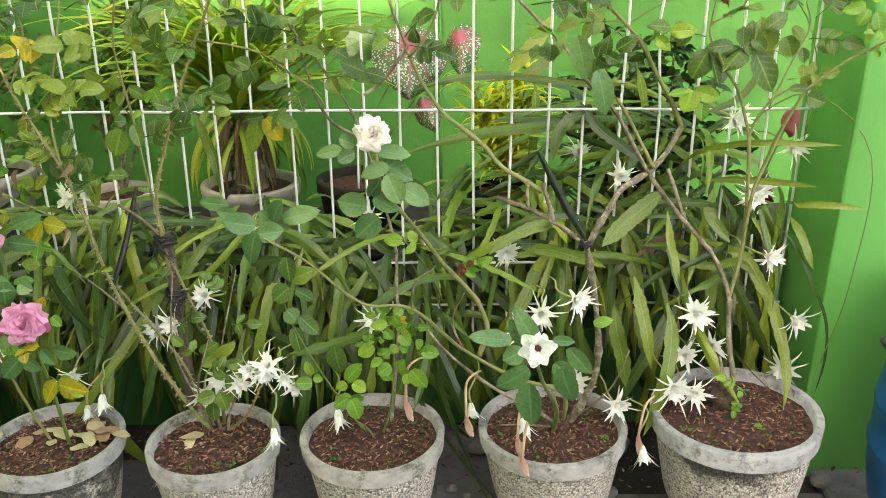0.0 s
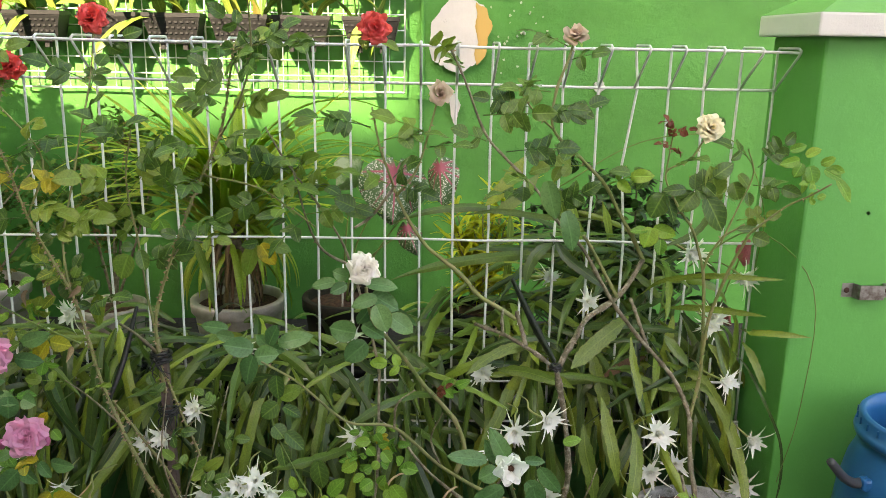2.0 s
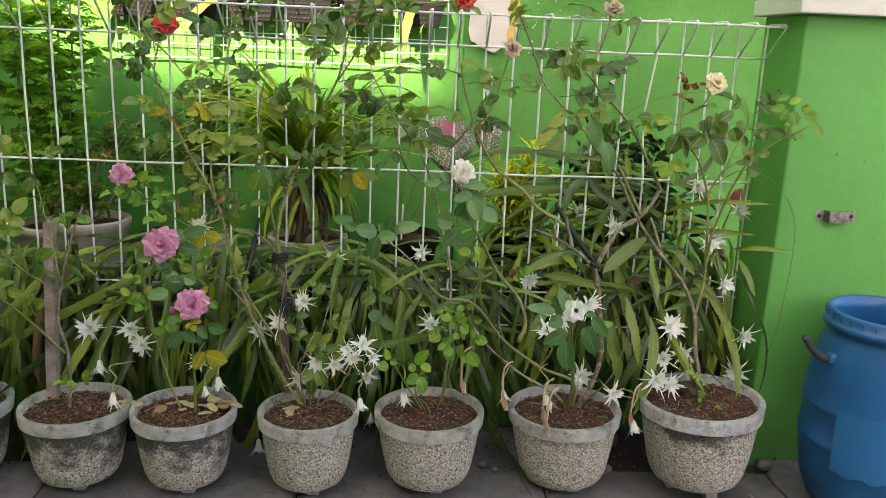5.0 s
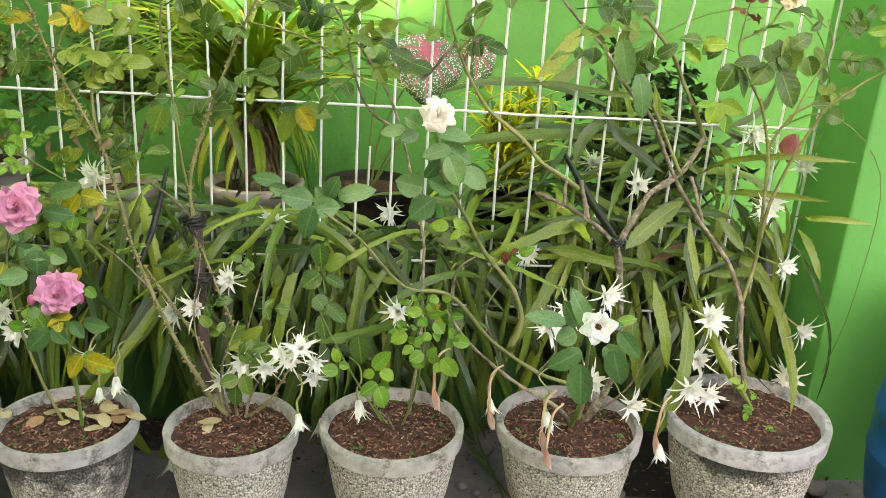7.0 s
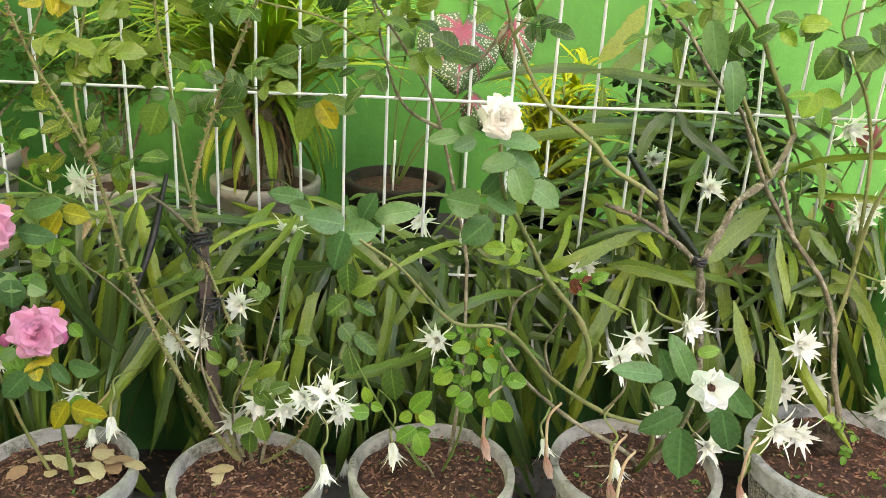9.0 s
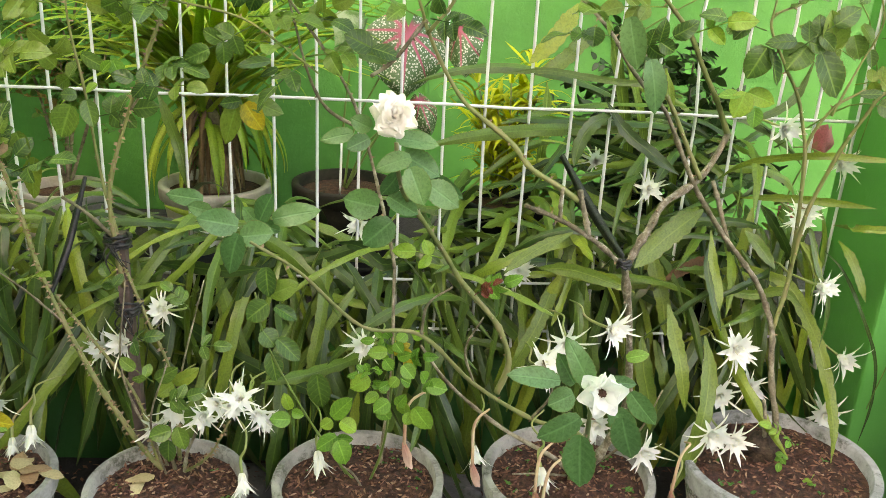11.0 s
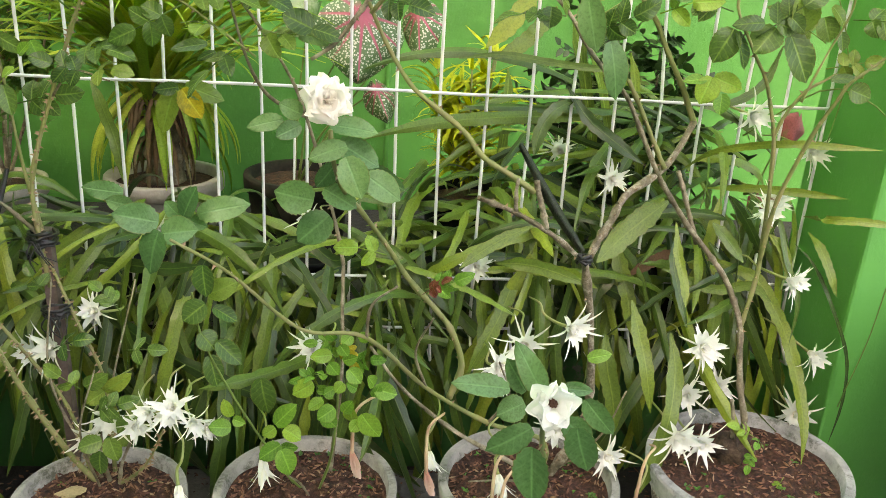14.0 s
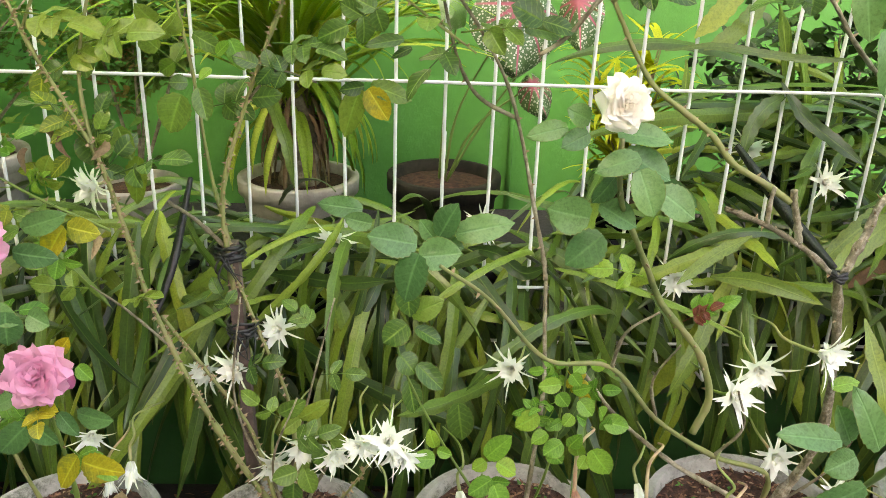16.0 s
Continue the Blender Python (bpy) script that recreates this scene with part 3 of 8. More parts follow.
def leaves_along(plant, path, f0, f1, count, kind="rose", scale=1.0, odd=(), reach=0.01):
    """Compound leaves that leave a cane by turns between two fractions of its length, turned to the light in front."""
    if kind == "rose":
        count, scale = max(2, round(count * 0.66)), scale * 1.1
    for k in range(count):
        f = f0 + (f1 - f0) * (k + rng.uniform(0.2, 0.8)) / count
        i = min(len(path) - 2, int(f * (len(path) - 1)))
        d = (path[i + 1] - path[i]).normalized()
        a = k * 2.4 + rng.uniform(-0.5, 0.5)
        out = Vector((math.cos(a), -0.35 + 0.6 * math.sin(a), 0.25)).normalized()
        way = (out + d * 0.35 + Vector((0, -0.15, rng.uniform(-0.55, 0.2)))).normalized()
        kk = rng.choice(odd) if odd and rng.random() < 0.13 else kind
        leaf(plant, path[i] + out * reach, way, kk, scale)


def petal_data(m, length, width, lean, curl, cup, n=6, tone0=0.0, ruffle=0.0, seed=0):
    """One rounded petal that rises from the origin and leans out towards +x."""
    verts, faces, tone = [], [], []
    p, way = Vector((0, 0, 0)), Vector((0, 0, 1))
    for i in range(n + 1):
        t = i / n
        a = radians(lean * (0.35 + 0.65 * t) + curl * max(0, t - 0.5) ** 2 * 5)
        way = Vector((math.sin(a), 0, math.cos(a)))
        if i:
            p = p + way * (length / n)
        w = width * 0.5 * (0.25 + 0.75 * math.sin(min(1.0, t * 1.2) * math.pi / 2)) * (1 - 0.22 * max(0, (t - 0.7) / 0.3) ** 2)
        for k in range(7):
            u = (k - 3) / 3
            inward = -cup * w * u * u + ruffle * t * math.sin(2.6 * u + seed * 1.7 + 2 * t)
            back = length * (-0.15 * u * u + 0.05 * (1 - abs(u))) * t ** 3
            verts.append(m @ (p + way * back + Vector((math.cos(a) * inward, u * w, -math.sin(a) * inward))))
            tone.append(tone0 + (1 - tone0) * t)
    for i in range(n):
        for k in range(6):
            a = i * 7 + k
            faces.append((a, a + 7, a + 8, a + 1))
    return verts, faces, tone


def rose_mesh(name, mat, size, layers, seed, open_=1.0):
    """A rose, its petals set in a spiral, that faces +z: a tight heart, then petals that lean out and roll back."""
    r = random.Random(seed)
    verts, faces, tone = [], [], []
    for k in range(layers):
        f = (k + 0.5) / layers
        out = size * (0.004 + 0.16 * f ** 1.2)
        m = pose(0, 0, size * 0.05 * (1 - f), 0, 0, k * 137.5 + r.uniform(-14, 14)) @ pose(out, 0, 0, r.uniform(-10, 10), 0, r.uniform(-16, 16))
        lean = open_ * (-4 + 74 * f ** 1.1) + r.uniform(-11, 11)
        v, g, t = petal_data(m, size * (0.42 + 0.01 * f) * r.uniform(0.86, 1.1), size * (0.19 + 0.42 * f ** 0.8), lean, 28 + 62 * f, 0.75 - 0.5 * f, 8, 0.5 * f, size * 0.042, k)
        k0 = len(verts)
        verts += v
        faces += [tuple(q + k0 for q in h) for h in g]
        tone += t
    return mesh_from(name, verts, faces, mat, True, tone)


def lance_data(m, length, width, lean, curl, cup, n=8, tone0=0.0):
    """One slender pointed petal that rises from the origin and leans out towards +x."""
    verts, faces, tone = [], [], []
    p = Vector((0, 0, 0))
    for i in range(n + 1):
        t = i / n
        a = radians(lean * (0.4 + 0.6 * t) + curl * t * t)
        if i:
            p = p + Vector((math.sin(a), 0, math.cos(a))) * (length / n)
        w = width * 0.5 * (0.3 + 0.7 * math.sin(math.pi * (0.12 + 0.75 * t))) * (1 if t < 0.62 else 1 - ((t - 0.62) / 0.38) ** 2.6 * 0.95)
        for u in (-1, -0.5, 0, 0.5, 1):
            inward = -cup * w * u * u
            verts.append(m @ (p + Vector((math.cos(a) * inward, u * w, -math.sin(a) * inward))))
            tone.append(tone0 + (1 - tone0) * t)
    for i in range(n):
        for k in range(4):
            a = i * 5 + k
            faces.append((a, a + 5, a + 6, a + 1))
    return verts, faces, tone


def epi_mesh(seed, size=0.085, open_=1.0):
    """A star-shaped white flower that faces +z: a cup of broad pointed petals and a ring of thin ones bent back."""
    r = random.Random(seed)
    verts, faces, tone = [], [], []
    for ring, (count, length, width, lean, curl) in enumerate(((5, 0.34, 0.19, 16, -6), (7, 0.44, 0.21, 38, -2), (8, 0.50, 0.175, 60, 2), (5, 0.60, 0.095, 76, 8), (7, 0.74, 0.045, 88, 8))):
        for k in range(count):
            m = pose(0, 0, 0, 0, 0, (k + 0.5 * ring) * 360 / count + r.uniform(-12, 12))
            v, g, t = lance_data(m, size * length * r.uniform(0.74, 1.2), size * width * r.uniform(0.8, 1.15), open_ * lean + r.uniform(-10, 10), curl + r.uniform(-9, 9), 0.28, 7, 0.25 * ring)
            if ring == 4:
                t = [0.30] * len(t)
            k0 = len(verts)
            verts += v
            faces += [tuple(q + k0 for q in h) for h in g]
            tone += t
    for k in range(16):
        a, l_ = r.uniform(0, 6.28), size * r.uniform(0.22, 0.32)
        w = Vector((math.cos(a) * 0.35, math.sin(a) * 0.35, 1)).normalized()
        v, g = tube_data([Vector((0, 0, 0)), w * l_ * 0.6, w * l_], 0.0005, 0.0008, 4)
        k0 = len(verts)
        verts += v
        faces += [tuple(q + k0 for q in h) for h in g]
        tone += [0.0] * len(v)
    return mesh_from("flower", verts, faces, M_EPI, True, tone)


def facing(at, way, roll=0.0, scale=1.0):
    """A pose at a place whose +z points along way."""
    return Matrix.Translation(at) @ Vector(way).to_track_quat("Z", "Y").to_matrix().to_4x4() @ Matrix.Rotation(roll, 4, "Z") @ Matrix.Scale(scale, 4)


# ---- structure ----
WALL_Y, FENCE_Y = 2.72, 1.66
tagged(part("ground", box(-30, 30, -30, 30, -0.4, -0.02), M_EARTH), "dark damp earth under the paving", "ground", kind="structure")


def build_wall():
    """The rear wall: rendered brick, painted, hand-trowelled so that it is not quite flat."""
    bm = bmesh.new()
    nx, nz = 220, 120
    x0, x1, z0, z1 = -3.6, 3.6, -0.1, 3.9
    rows = []
    for j in range(nz + 1):
        row = []
        for i in range(nx + 1):
            x, z = x0 + (x1 - x0) * i / nx, z0 + (z1 - z0) * j / nz
            d = 0.010 * noise.noise((x * 1.3, z * 1.3, 0)) + 0.004 * noise.noise((x * 6, z * 6, 3))
            d += 0.011 * max(0, noise.noise((x * 3, z * 9, 7))) * (1 if 0.05 < x < 0.9 and z < 1.5 else 0)
            row.append(bm.verts.new((x, WALL_Y - 0.006 + d, z)))
        rows.append(row)
    for j in range(nz):
        for i in range(nx):
            bm.faces.new((rows[j][i], rows[j][i + 1], rows[j + 1][i + 1], rows[j + 1][i]))
    edge = [e for e in bm.edges if e.is_boundary]
    g = bmesh.ops.extrude_edge_only(bm, edges=edge)
    for v in g["geom"]:
        if isinstance(v, bmesh.types.BMVert):
            v.co.y = WALL_Y + 0.15
    back = [v for v in bm.verts if v.co.y > WALL_Y + 0.1]
    bmesh.ops.contextual_create(bm, geom=[e for e in bm.edges if e.is_boundary])
    return tagged(part("wall_north", bm, M_WALL, smooth=True), "bright green painted rendered wall with bumps", "wall", kind="structure")


wall = build_wall()
# unseen side wall added to cut the light from the left
tagged(part("light_blocker_west", box(-3.75, -3.6, -8.9, 2.70, -0.1, 4.7), M_WALL), "unseen green side wall added to cut light from the left", "wall", kind="structure")
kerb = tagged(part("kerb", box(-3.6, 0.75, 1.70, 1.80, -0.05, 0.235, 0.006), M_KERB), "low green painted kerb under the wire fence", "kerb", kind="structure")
tagged(part("planting_bed", box(-3.6, 3.6, 1.80, 2.70, -0.05, 0.20), M_EARTH), "dark raised bed behind the fence", "ground", kind="structure")
# unseen slabs added to keep all but the upper wall out of the sun
BLOCKER_Z = 5.2
tagged(part("sun_blocker_front", box(-4.6, -0.1, -6.5, -3.27, BLOCKER_Z, BLOCKER_Z + 0.12), M_BLOCKER), "unseen pale slab added to keep the sun off the plants", "roof", kind="structure")
side_blocker = box(-2.45, 0.1, -3.27, -1.5, BLOCKER_Z + 0.004, BLOCKER_Z + 0.124)
for v in side_blocker.verts:
    if v.co.x < -2 and v.co.y > -2:
        v.co.x = -1.72
tagged(part("sun_blocker_side", side_blocker, M_BLOCKER), "unseen pale slab added to keep the sun off the right of the wall", "roof", kind="structure")
# unseen wall added to cut front sky light and deepen the shade
tagged(part("light_blocker_front", box(-4.6, 1.3, -3.66, -3.5, -0.1, BLOCKER_Z - 0.004), M_BLOCKER_PALE), "unseen pale wall added to cut sky light from the front", "wall", kind="structure")
# unseen wall added to hide the low sky behind the camera
tagged(part("light_blocker_south", box(-6.0, 6.0, -9.2, -9.0, -0.1, 2.6), M_BLOCKER_PALE), "unseen pale wall added behind the camera to hide the low sky", "wall", kind="structure")


def build_pillar():
    x0, x1, y0, y1, top = 0.768, 1.115, 1.487, 1.725, 1.194
    p = thing("gate_pillar", "green painted masonry gate pillar with a white cap", "pillar", kind="structure")
    part("shaft", box(x0, x1, y0, y1, -0.05, top, 0.006), M_PILLAR, p)
    cap = part("cap_band", box(x0 - 0.034, x1 + 0.034, y0 - 0.038, y1 + 0.004, top, top + 0.043, 0.004), M_WHITE_CAP, p, "white painted cap band with grey stains")
    bm = bmesh.new()
    cx, cy = (x0 + x1) / 2, (y0 + y1) / 2
    zb = top + 0.043
    vs = [bm.verts.new(q) for q in ((x0 - 0.032, y0 - 0.036, zb), (x1 + 0.032, y0 - 0.036, zb), (x1 + 0.032, y1 + 0.002, zb), (x0 - 0.032, y1 + 0.002, zb))]
    tip = bm.verts.new((cx, cy, zb + 0.112))
    for i in range(4):
        bm.faces.new((vs[i], vs[(i + 1) % 4], tip))
    bm.faces.new(vs[::-1])
    part("cap_top", bm, wall_paint("flaking_green_paint", (0.13, 0.36, 0.09), (0.45, 0.36, 0.20), 0.66), p, "low green pyramid with flaking paint")
    return p


build_pillar()


# ---- fence ----
def build_fence():
    """A panel of welded wire: upright wires whose ends are bent into a triangle at top and bottom, on level wires."""
    f = thing("wire_fence", "galvanised welded wire fence panel with folded triangular top", "fence")
    r = random.Random(3)
    left, right, gap = -2.25, 0.752, 0.0748
    top, knee, mid, low, bend = 1.170, 1.084, 0.750, 0.418, 0.318
    fy = FENCE_Y - 0.104
    count = int((right - left) / gap) + 1
    for k in range(count):
        x = right - k * gap
        w = [r.uniform(-0.003, 0.003) for _ in range(4)]
        bow = 0.014 if k == 4 else 0.0
        pts = [(x, FENCE_Y, bend - 0.02), (x + w[0], FENCE_Y, low), (x + w[1], FENCE_Y, mid), (x + w[2] - bow, FENCE_Y - 0.002, 0.92),
               (x + bow * 0.6, FENCE_Y, knee), (x, FENCE_Y, top - 0.008), (x, FENCE_Y - 0.008, top), (x + w[3], fy + 0.006, top), (x + w[3], fy - 0.004, top - 0.004),
               (x + w[3], fy + 0.001, top - 0.013), (x, FENCE_Y - 0.007, knee + 0.001)]
        if k == 0:
            pts[1:1] = []
        v, g = wire_data(pts, 0.0029)
        put("upright_wire", mesh_from("upright_wire", v, g, M_WIRE), f)
        v, g = wire_data([(x, FENCE_Y - 0.004, bend), (x, FENCE_Y - 0.05, bend - 0.045), (x, FENCE_Y + 0.001, bend - 0.05)], 0.0029)
        put("foot_bend", mesh_from("foot_bend", v, g, M_WIRE), f)
    for y, z in ((fy, top - 0.008), (FENCE_Y - 0.0055, knee), (FENCE_Y - 0.0055, mid), (FENCE_Y - 0.0055, low), (FENCE_Y - 0.0055, bend)):
        n = 24
        pts = [(left + (right + 0.004 - left) * i / n, y, z + r.uniform(-0.0015, 0.0015)) for i in range(n + 1)]
        v, g = wire_data(pts, 0.0029)
        put("level_wire", mesh_from("level_wire", v, g, M_WIRE), f)
    for x in (0.70, -0.72, -2.1):
        part("post", box(x - 0.012, x + 0.012, FENCE_Y + 0.045, FENCE_Y + 0.069, 0.235, 0.29, 0.002), M_WIRE, f)
    return f


build_fence()


# ---- pots in front ----
def weeds(name, parent, cx, cy, z, radius, count, seed, a0=0.0, a1=6.28):
    r = random.Random(seed)
    data = []
    for k in range(count):
        a, d = r.uniform(a0, a1), radius * r.uniform(0.55, 0.95)
        at = Vector((cx + d * math.cos(a), cy + d * math.sin(a), z))
        for j in range(4):
            m = Matrix.Translation(at) @ pose(0, 0, 0, 0, r.uniform(-70, -15), r.uniform(0, 360))
            data.append(leaflet_data(r.uniform(0.005, 0.010), r.uniform(0.004, 0.006), m, 0.3, n=3))
    v, f = merge(*data)
    ob = put(name, mesh_from(name, v, f, M_WEED), parent)
    ob["kind"] = "stuff"


def build_pot(cx, cy, radius, height, dark, seed, band=0.036):
    r = random.Random(seed)
    p = thing("plant_pot", ("grey cement pot with pebble sides dark with algae" if dark else "grey cement pot with pale pebble sides, full of soil"), "plant pot", (cx, cy, 0), "cement pots in a row")
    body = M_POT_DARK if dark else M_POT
    foot = 0.014 if radius < 0.15 else 0.034
    base = radius * 0.62
    prof = [(0.0, foot), (base * 0.9, foot), (base, foot + 0.004)]
    h0, h1 = foot + 0.004, height - band
    for q, w in ((0.04, 0.69), (0.10, 0.735), (0.19, 0.775), (0.32, 0.81), (0.55, 0.856), (0.78, 0.897), (1.0, 0.93)):
        prof.append((radius * w, h0 + (h1 - h0) * q))
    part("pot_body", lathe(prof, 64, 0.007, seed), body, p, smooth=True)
    edge = [(radius * 0.915, h1), (radius * 0.982, h1), (radius, height - 0.004), (radius * 0.988, height), (radius * 0.912, height), (radius * 0.90, height - 0.004), (radius * 0.855, height - 0.05)]
    rim = [q for q in edge for _ in (0, 1)]
    part("rim", lathe(rim, 72, 0.007, seed), M_RIM, p, "smooth cement rim with moss stains", smooth=True)
    for k in range(3):
        a = 0.9 + k * 2.094
        x, y = 0.62 * base * math.cos(a), 0.62 * base * math.sin(a)
        part("foot", box(x - 0.015, x + 0.015, y - 0.015, y + 0.015, 0.0, foot + 0.004, 0.003), M_RIM, p)
    sz = height - 0.021
    bm = bmesh.new()
    rings, n = [[bm.verts.new((0, 0, sz + 0.008))]], 40
    for j in range(1, 11):
        d = radius * 0.89 * j / 10
        rings.append([bm.verts.new((d * math.cos(6.2832 * i / n), d * math.sin(6.2832 * i / n),
                                    sz + 0.010 * (1 - (j / 10) ** 2) + 0.009 * noise.noise((d * math.cos(6.2832 * i / n) * 40 + seed, d * math.sin(6.2832 * i / n) * 40, seed)))) for i in range(n)])
    for i in range(n):
        bm.faces.new((rings[0][0], rings[1][i], rings[1][(i + 1) % n]))
    for a, b in zip(rings[1:], rings[2:]):
        for i in range(n):
            bm.faces.new((a[i], b[i], b[(i + 1) % n], a[(i + 1) % n]))
    part("soil", bm, M_SOIL, p, "dark brown potting soil with husk chips", smooth=True)
    verts, faces = [], []
    for k in range(760):
        a, d = r.uniform(0, 6.28), radius * 0.85 * math.sqrt(r.random())
        x, y = d * math.cos(a), d * math.sin(a)
        z = sz + 0.010 * (1 - (d / radius) ** 2) + 0.009 * noise.noise((x * 40 + seed, y * 40, seed)) + 0.0015
        m = pose(x, y, z, r.uniform(-25, 25), r.uniform(-30, 30), r.uniform(0, 360))
        l_, w, h = r.uniform(0.002, 0.008), r.uniform(0.001, 0.0026), 0.0009
        k0 = len(verts)
        verts += [m @ Vector(q) for q in ((-l_, 0, h), (0, -w, 0), (l_, 0, h), (0, w, 0), (0, 0, h * 3))]
        faces += [(k0, k0 + 1, k0 + 4), (k0 + 1, k0 + 2, k0 + 4), (k0 + 2, k0 + 3, k0 + 4), (k0 + 3, k0, k0 + 4)]
    ob = put("husk_litter", mesh_from("husk_litter", verts, faces, M_HUSK, False), p)
    ob["kind"] = "stuff"
    weeds("moss_cover", p, 0, 0, sz + 0.004, radius * 0.82, 26, seed)
    return p


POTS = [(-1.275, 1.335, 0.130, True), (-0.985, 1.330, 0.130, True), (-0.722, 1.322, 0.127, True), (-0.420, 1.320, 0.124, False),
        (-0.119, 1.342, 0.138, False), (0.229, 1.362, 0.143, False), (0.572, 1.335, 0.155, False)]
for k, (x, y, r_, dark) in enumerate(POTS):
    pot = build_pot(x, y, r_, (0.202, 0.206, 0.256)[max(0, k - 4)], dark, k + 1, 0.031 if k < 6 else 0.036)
    pot.rotation_euler.y = radians((0, 0, 0, 0, -0.8, -1.6, -2.4)[k])
    pot.location.z -= (0, 0, 0, 0, 0.001, 0.002, 0.004)[k]


# ---- the barrel and the pillar's hasp ----
def build_barrel():
    b = thing("plastic_barrel", "blue plastic open barrel with grey side handle", "barrel", (0.985, 1.285, 0))
    prof = [(0.0, 0.004), (0.118, 0.0), (0.128, 0.008), (0.150, 0.06), (0.163, 0.13), (0.166, 0.17), (0.170, 0.175), (0.170, 0.183), (0.167, 0.19), (0.168, 0.26), (0.171, 0.265),
            (0.171, 0.273), (0.168, 0.28), (0.163, 0.34), (0.152, 0.40), (0.138, 0.437), (0.134, 0.446), (0.134, 0.456), (0.146, 0.460), (0.148, 0.468), (0.146, 0.476),
            (0.141, 0.478), (0.142, 0.498), (0.138, 0.503), (0.130, 0.502), (0.127, 0.470), (0.140, 0.40), (0.155, 0.27), (0.15, 0.10), (0.10, 0.02), (0.0, 0.015)]
    part("body", lathe(prof, 72), M_BLUE, b, smooth=True)
    for k in range(30):
        a = 6.2832 * k / 30
        m = pose(0.1435 * math.cos(a), 0.1435 * math.sin(a), 0.489, 0, 0, math.degrees(a))
        bm = box(-0.0025, 0.0015, -0.002, 0.002, -0.007, 0.007, 0.0008, 1)
        bm.transform(m)
        part("lug", bm, M_BLUE, b)
    boss = box(-0.161, -0.14, -0.046, -0.022, 0.38, 0.405, 0.006)
    part("handle_boss", boss, M_BLUE, b)
    pts = [Vector(q) for q in ((-0.158, -0.03, 0.392), (-0.175, -0.035, 0.395), (-0.20, -0.045, 0.412), (-0.228, -0.06, 0.442), (-0.240, -0.066, 0.455))]
    v, f = tube_data(smooth_path(pts), 0.010, 0.0075, 10)
    put("handle", mesh_from("handle", v, f, M_GREY_PLASTIC), b, None, "worn dark grey bar handle")
    verts, faces = [], []
    for i in range(13):
        a = radians(212 + 62 * i / 12)
        for j, z in enumerate((0.125 + 0.006 * math.sin(i * 1.7), 0.16, 0.20, 0.285)):
            rr = (0.1655, 0.1685, 0.1700, 0.1705)[j] + 0.004
            verts.append((rr * math.cos(a), rr * math.sin(a), z))
    for i in range(12):
        for j in range(3):
            q = i * 4 + j
            faces.append((q, q + 4, q + 5, q + 1))
    put("sheet", mesh_from("sheet", verts, faces, M_BLUE_TAPE), b, None, "torn pale blue plastic sheet stuck on")
    return b


build_barrel()


def build_hasp():
    h = thing("gate_hasp", "worn steel gate hasp screwed to the pillar", "hasp", (0.918, 1.49, 0.695))
    bm = bmesh.new()
    prof = [(-0.052, 0.0), (-0.030, 0.0), (-0.024, -0.020), (0.026, -0.020), (0.032, 0.0), (0.052, 0.0)]
    rows = []
    for x, y in prof:
        rows.append([bm.verts.new((x, y + dy, z)) for dy, z in ((-0.0005, -0.015), (-0.0005, 0.015), (-0.0035, 0.015), (-0.0035, -0.015))])
    for a, b in zip(rows, rows[1:]):
        for k in range(4):
            bm.faces.new((a[k], a[(k + 1) % 4], b[(k + 1) % 4], b[k]))
    bm.faces.new(rows[0])
    bm.faces.new(rows[-1][::-1])
    bmesh.ops.recalc_face_normals(bm, faces=bm.faces[:])
    part("strap", bm, M_STEEL, h)
    for x in (-0.042, 0.043):
        bm = bmesh.new()
        bmesh.ops.create_uvsphere(bm, u_segments=10, v_segments=6, radius=0.006, matrix=pose(x, -0.004, 0) @ Matrix.Diagonal((1, 0.5, 1, 1)))
        part("screw", bm, M_RUST, h, "rusty screw", smooth=True)
    for k in range(44):
        q = random.Random(k * 7 + 3)
        bm = bmesh.new()
        x, z, w = q.gauss(0.0, 0.009), -0.048 - abs(q.gauss(0, 0.020)), q.uniform(0.0004, 0.0013)
        bmesh.ops.create_cone(bm, cap_ends=True, segments=6, radius1=w, radius2=w * 0.8, depth=0.002, matrix=pose(x, -0.0005, z, 90) @ Matrix.Diagonal((1, q.uniform(0.6, 2.2), 1, 1)))
        part("paint_fleck", bm, M_WHITE_CAP, h, "pale scuff mark in the paint")
    for x, z in ((-0.02, 0.16), (0.055, 0.145)):
        bm = bmesh.new()
        bmesh.ops.create_cone(bm, cap_ends=True, segments=10, radius1=0.005, radius2=0.004, depth=0.004, matrix=pose(x, -0.001, z, 90))
        part("plug_hole", bm, M_RUST, h, "dark plug hole")
    return h


build_hasp()


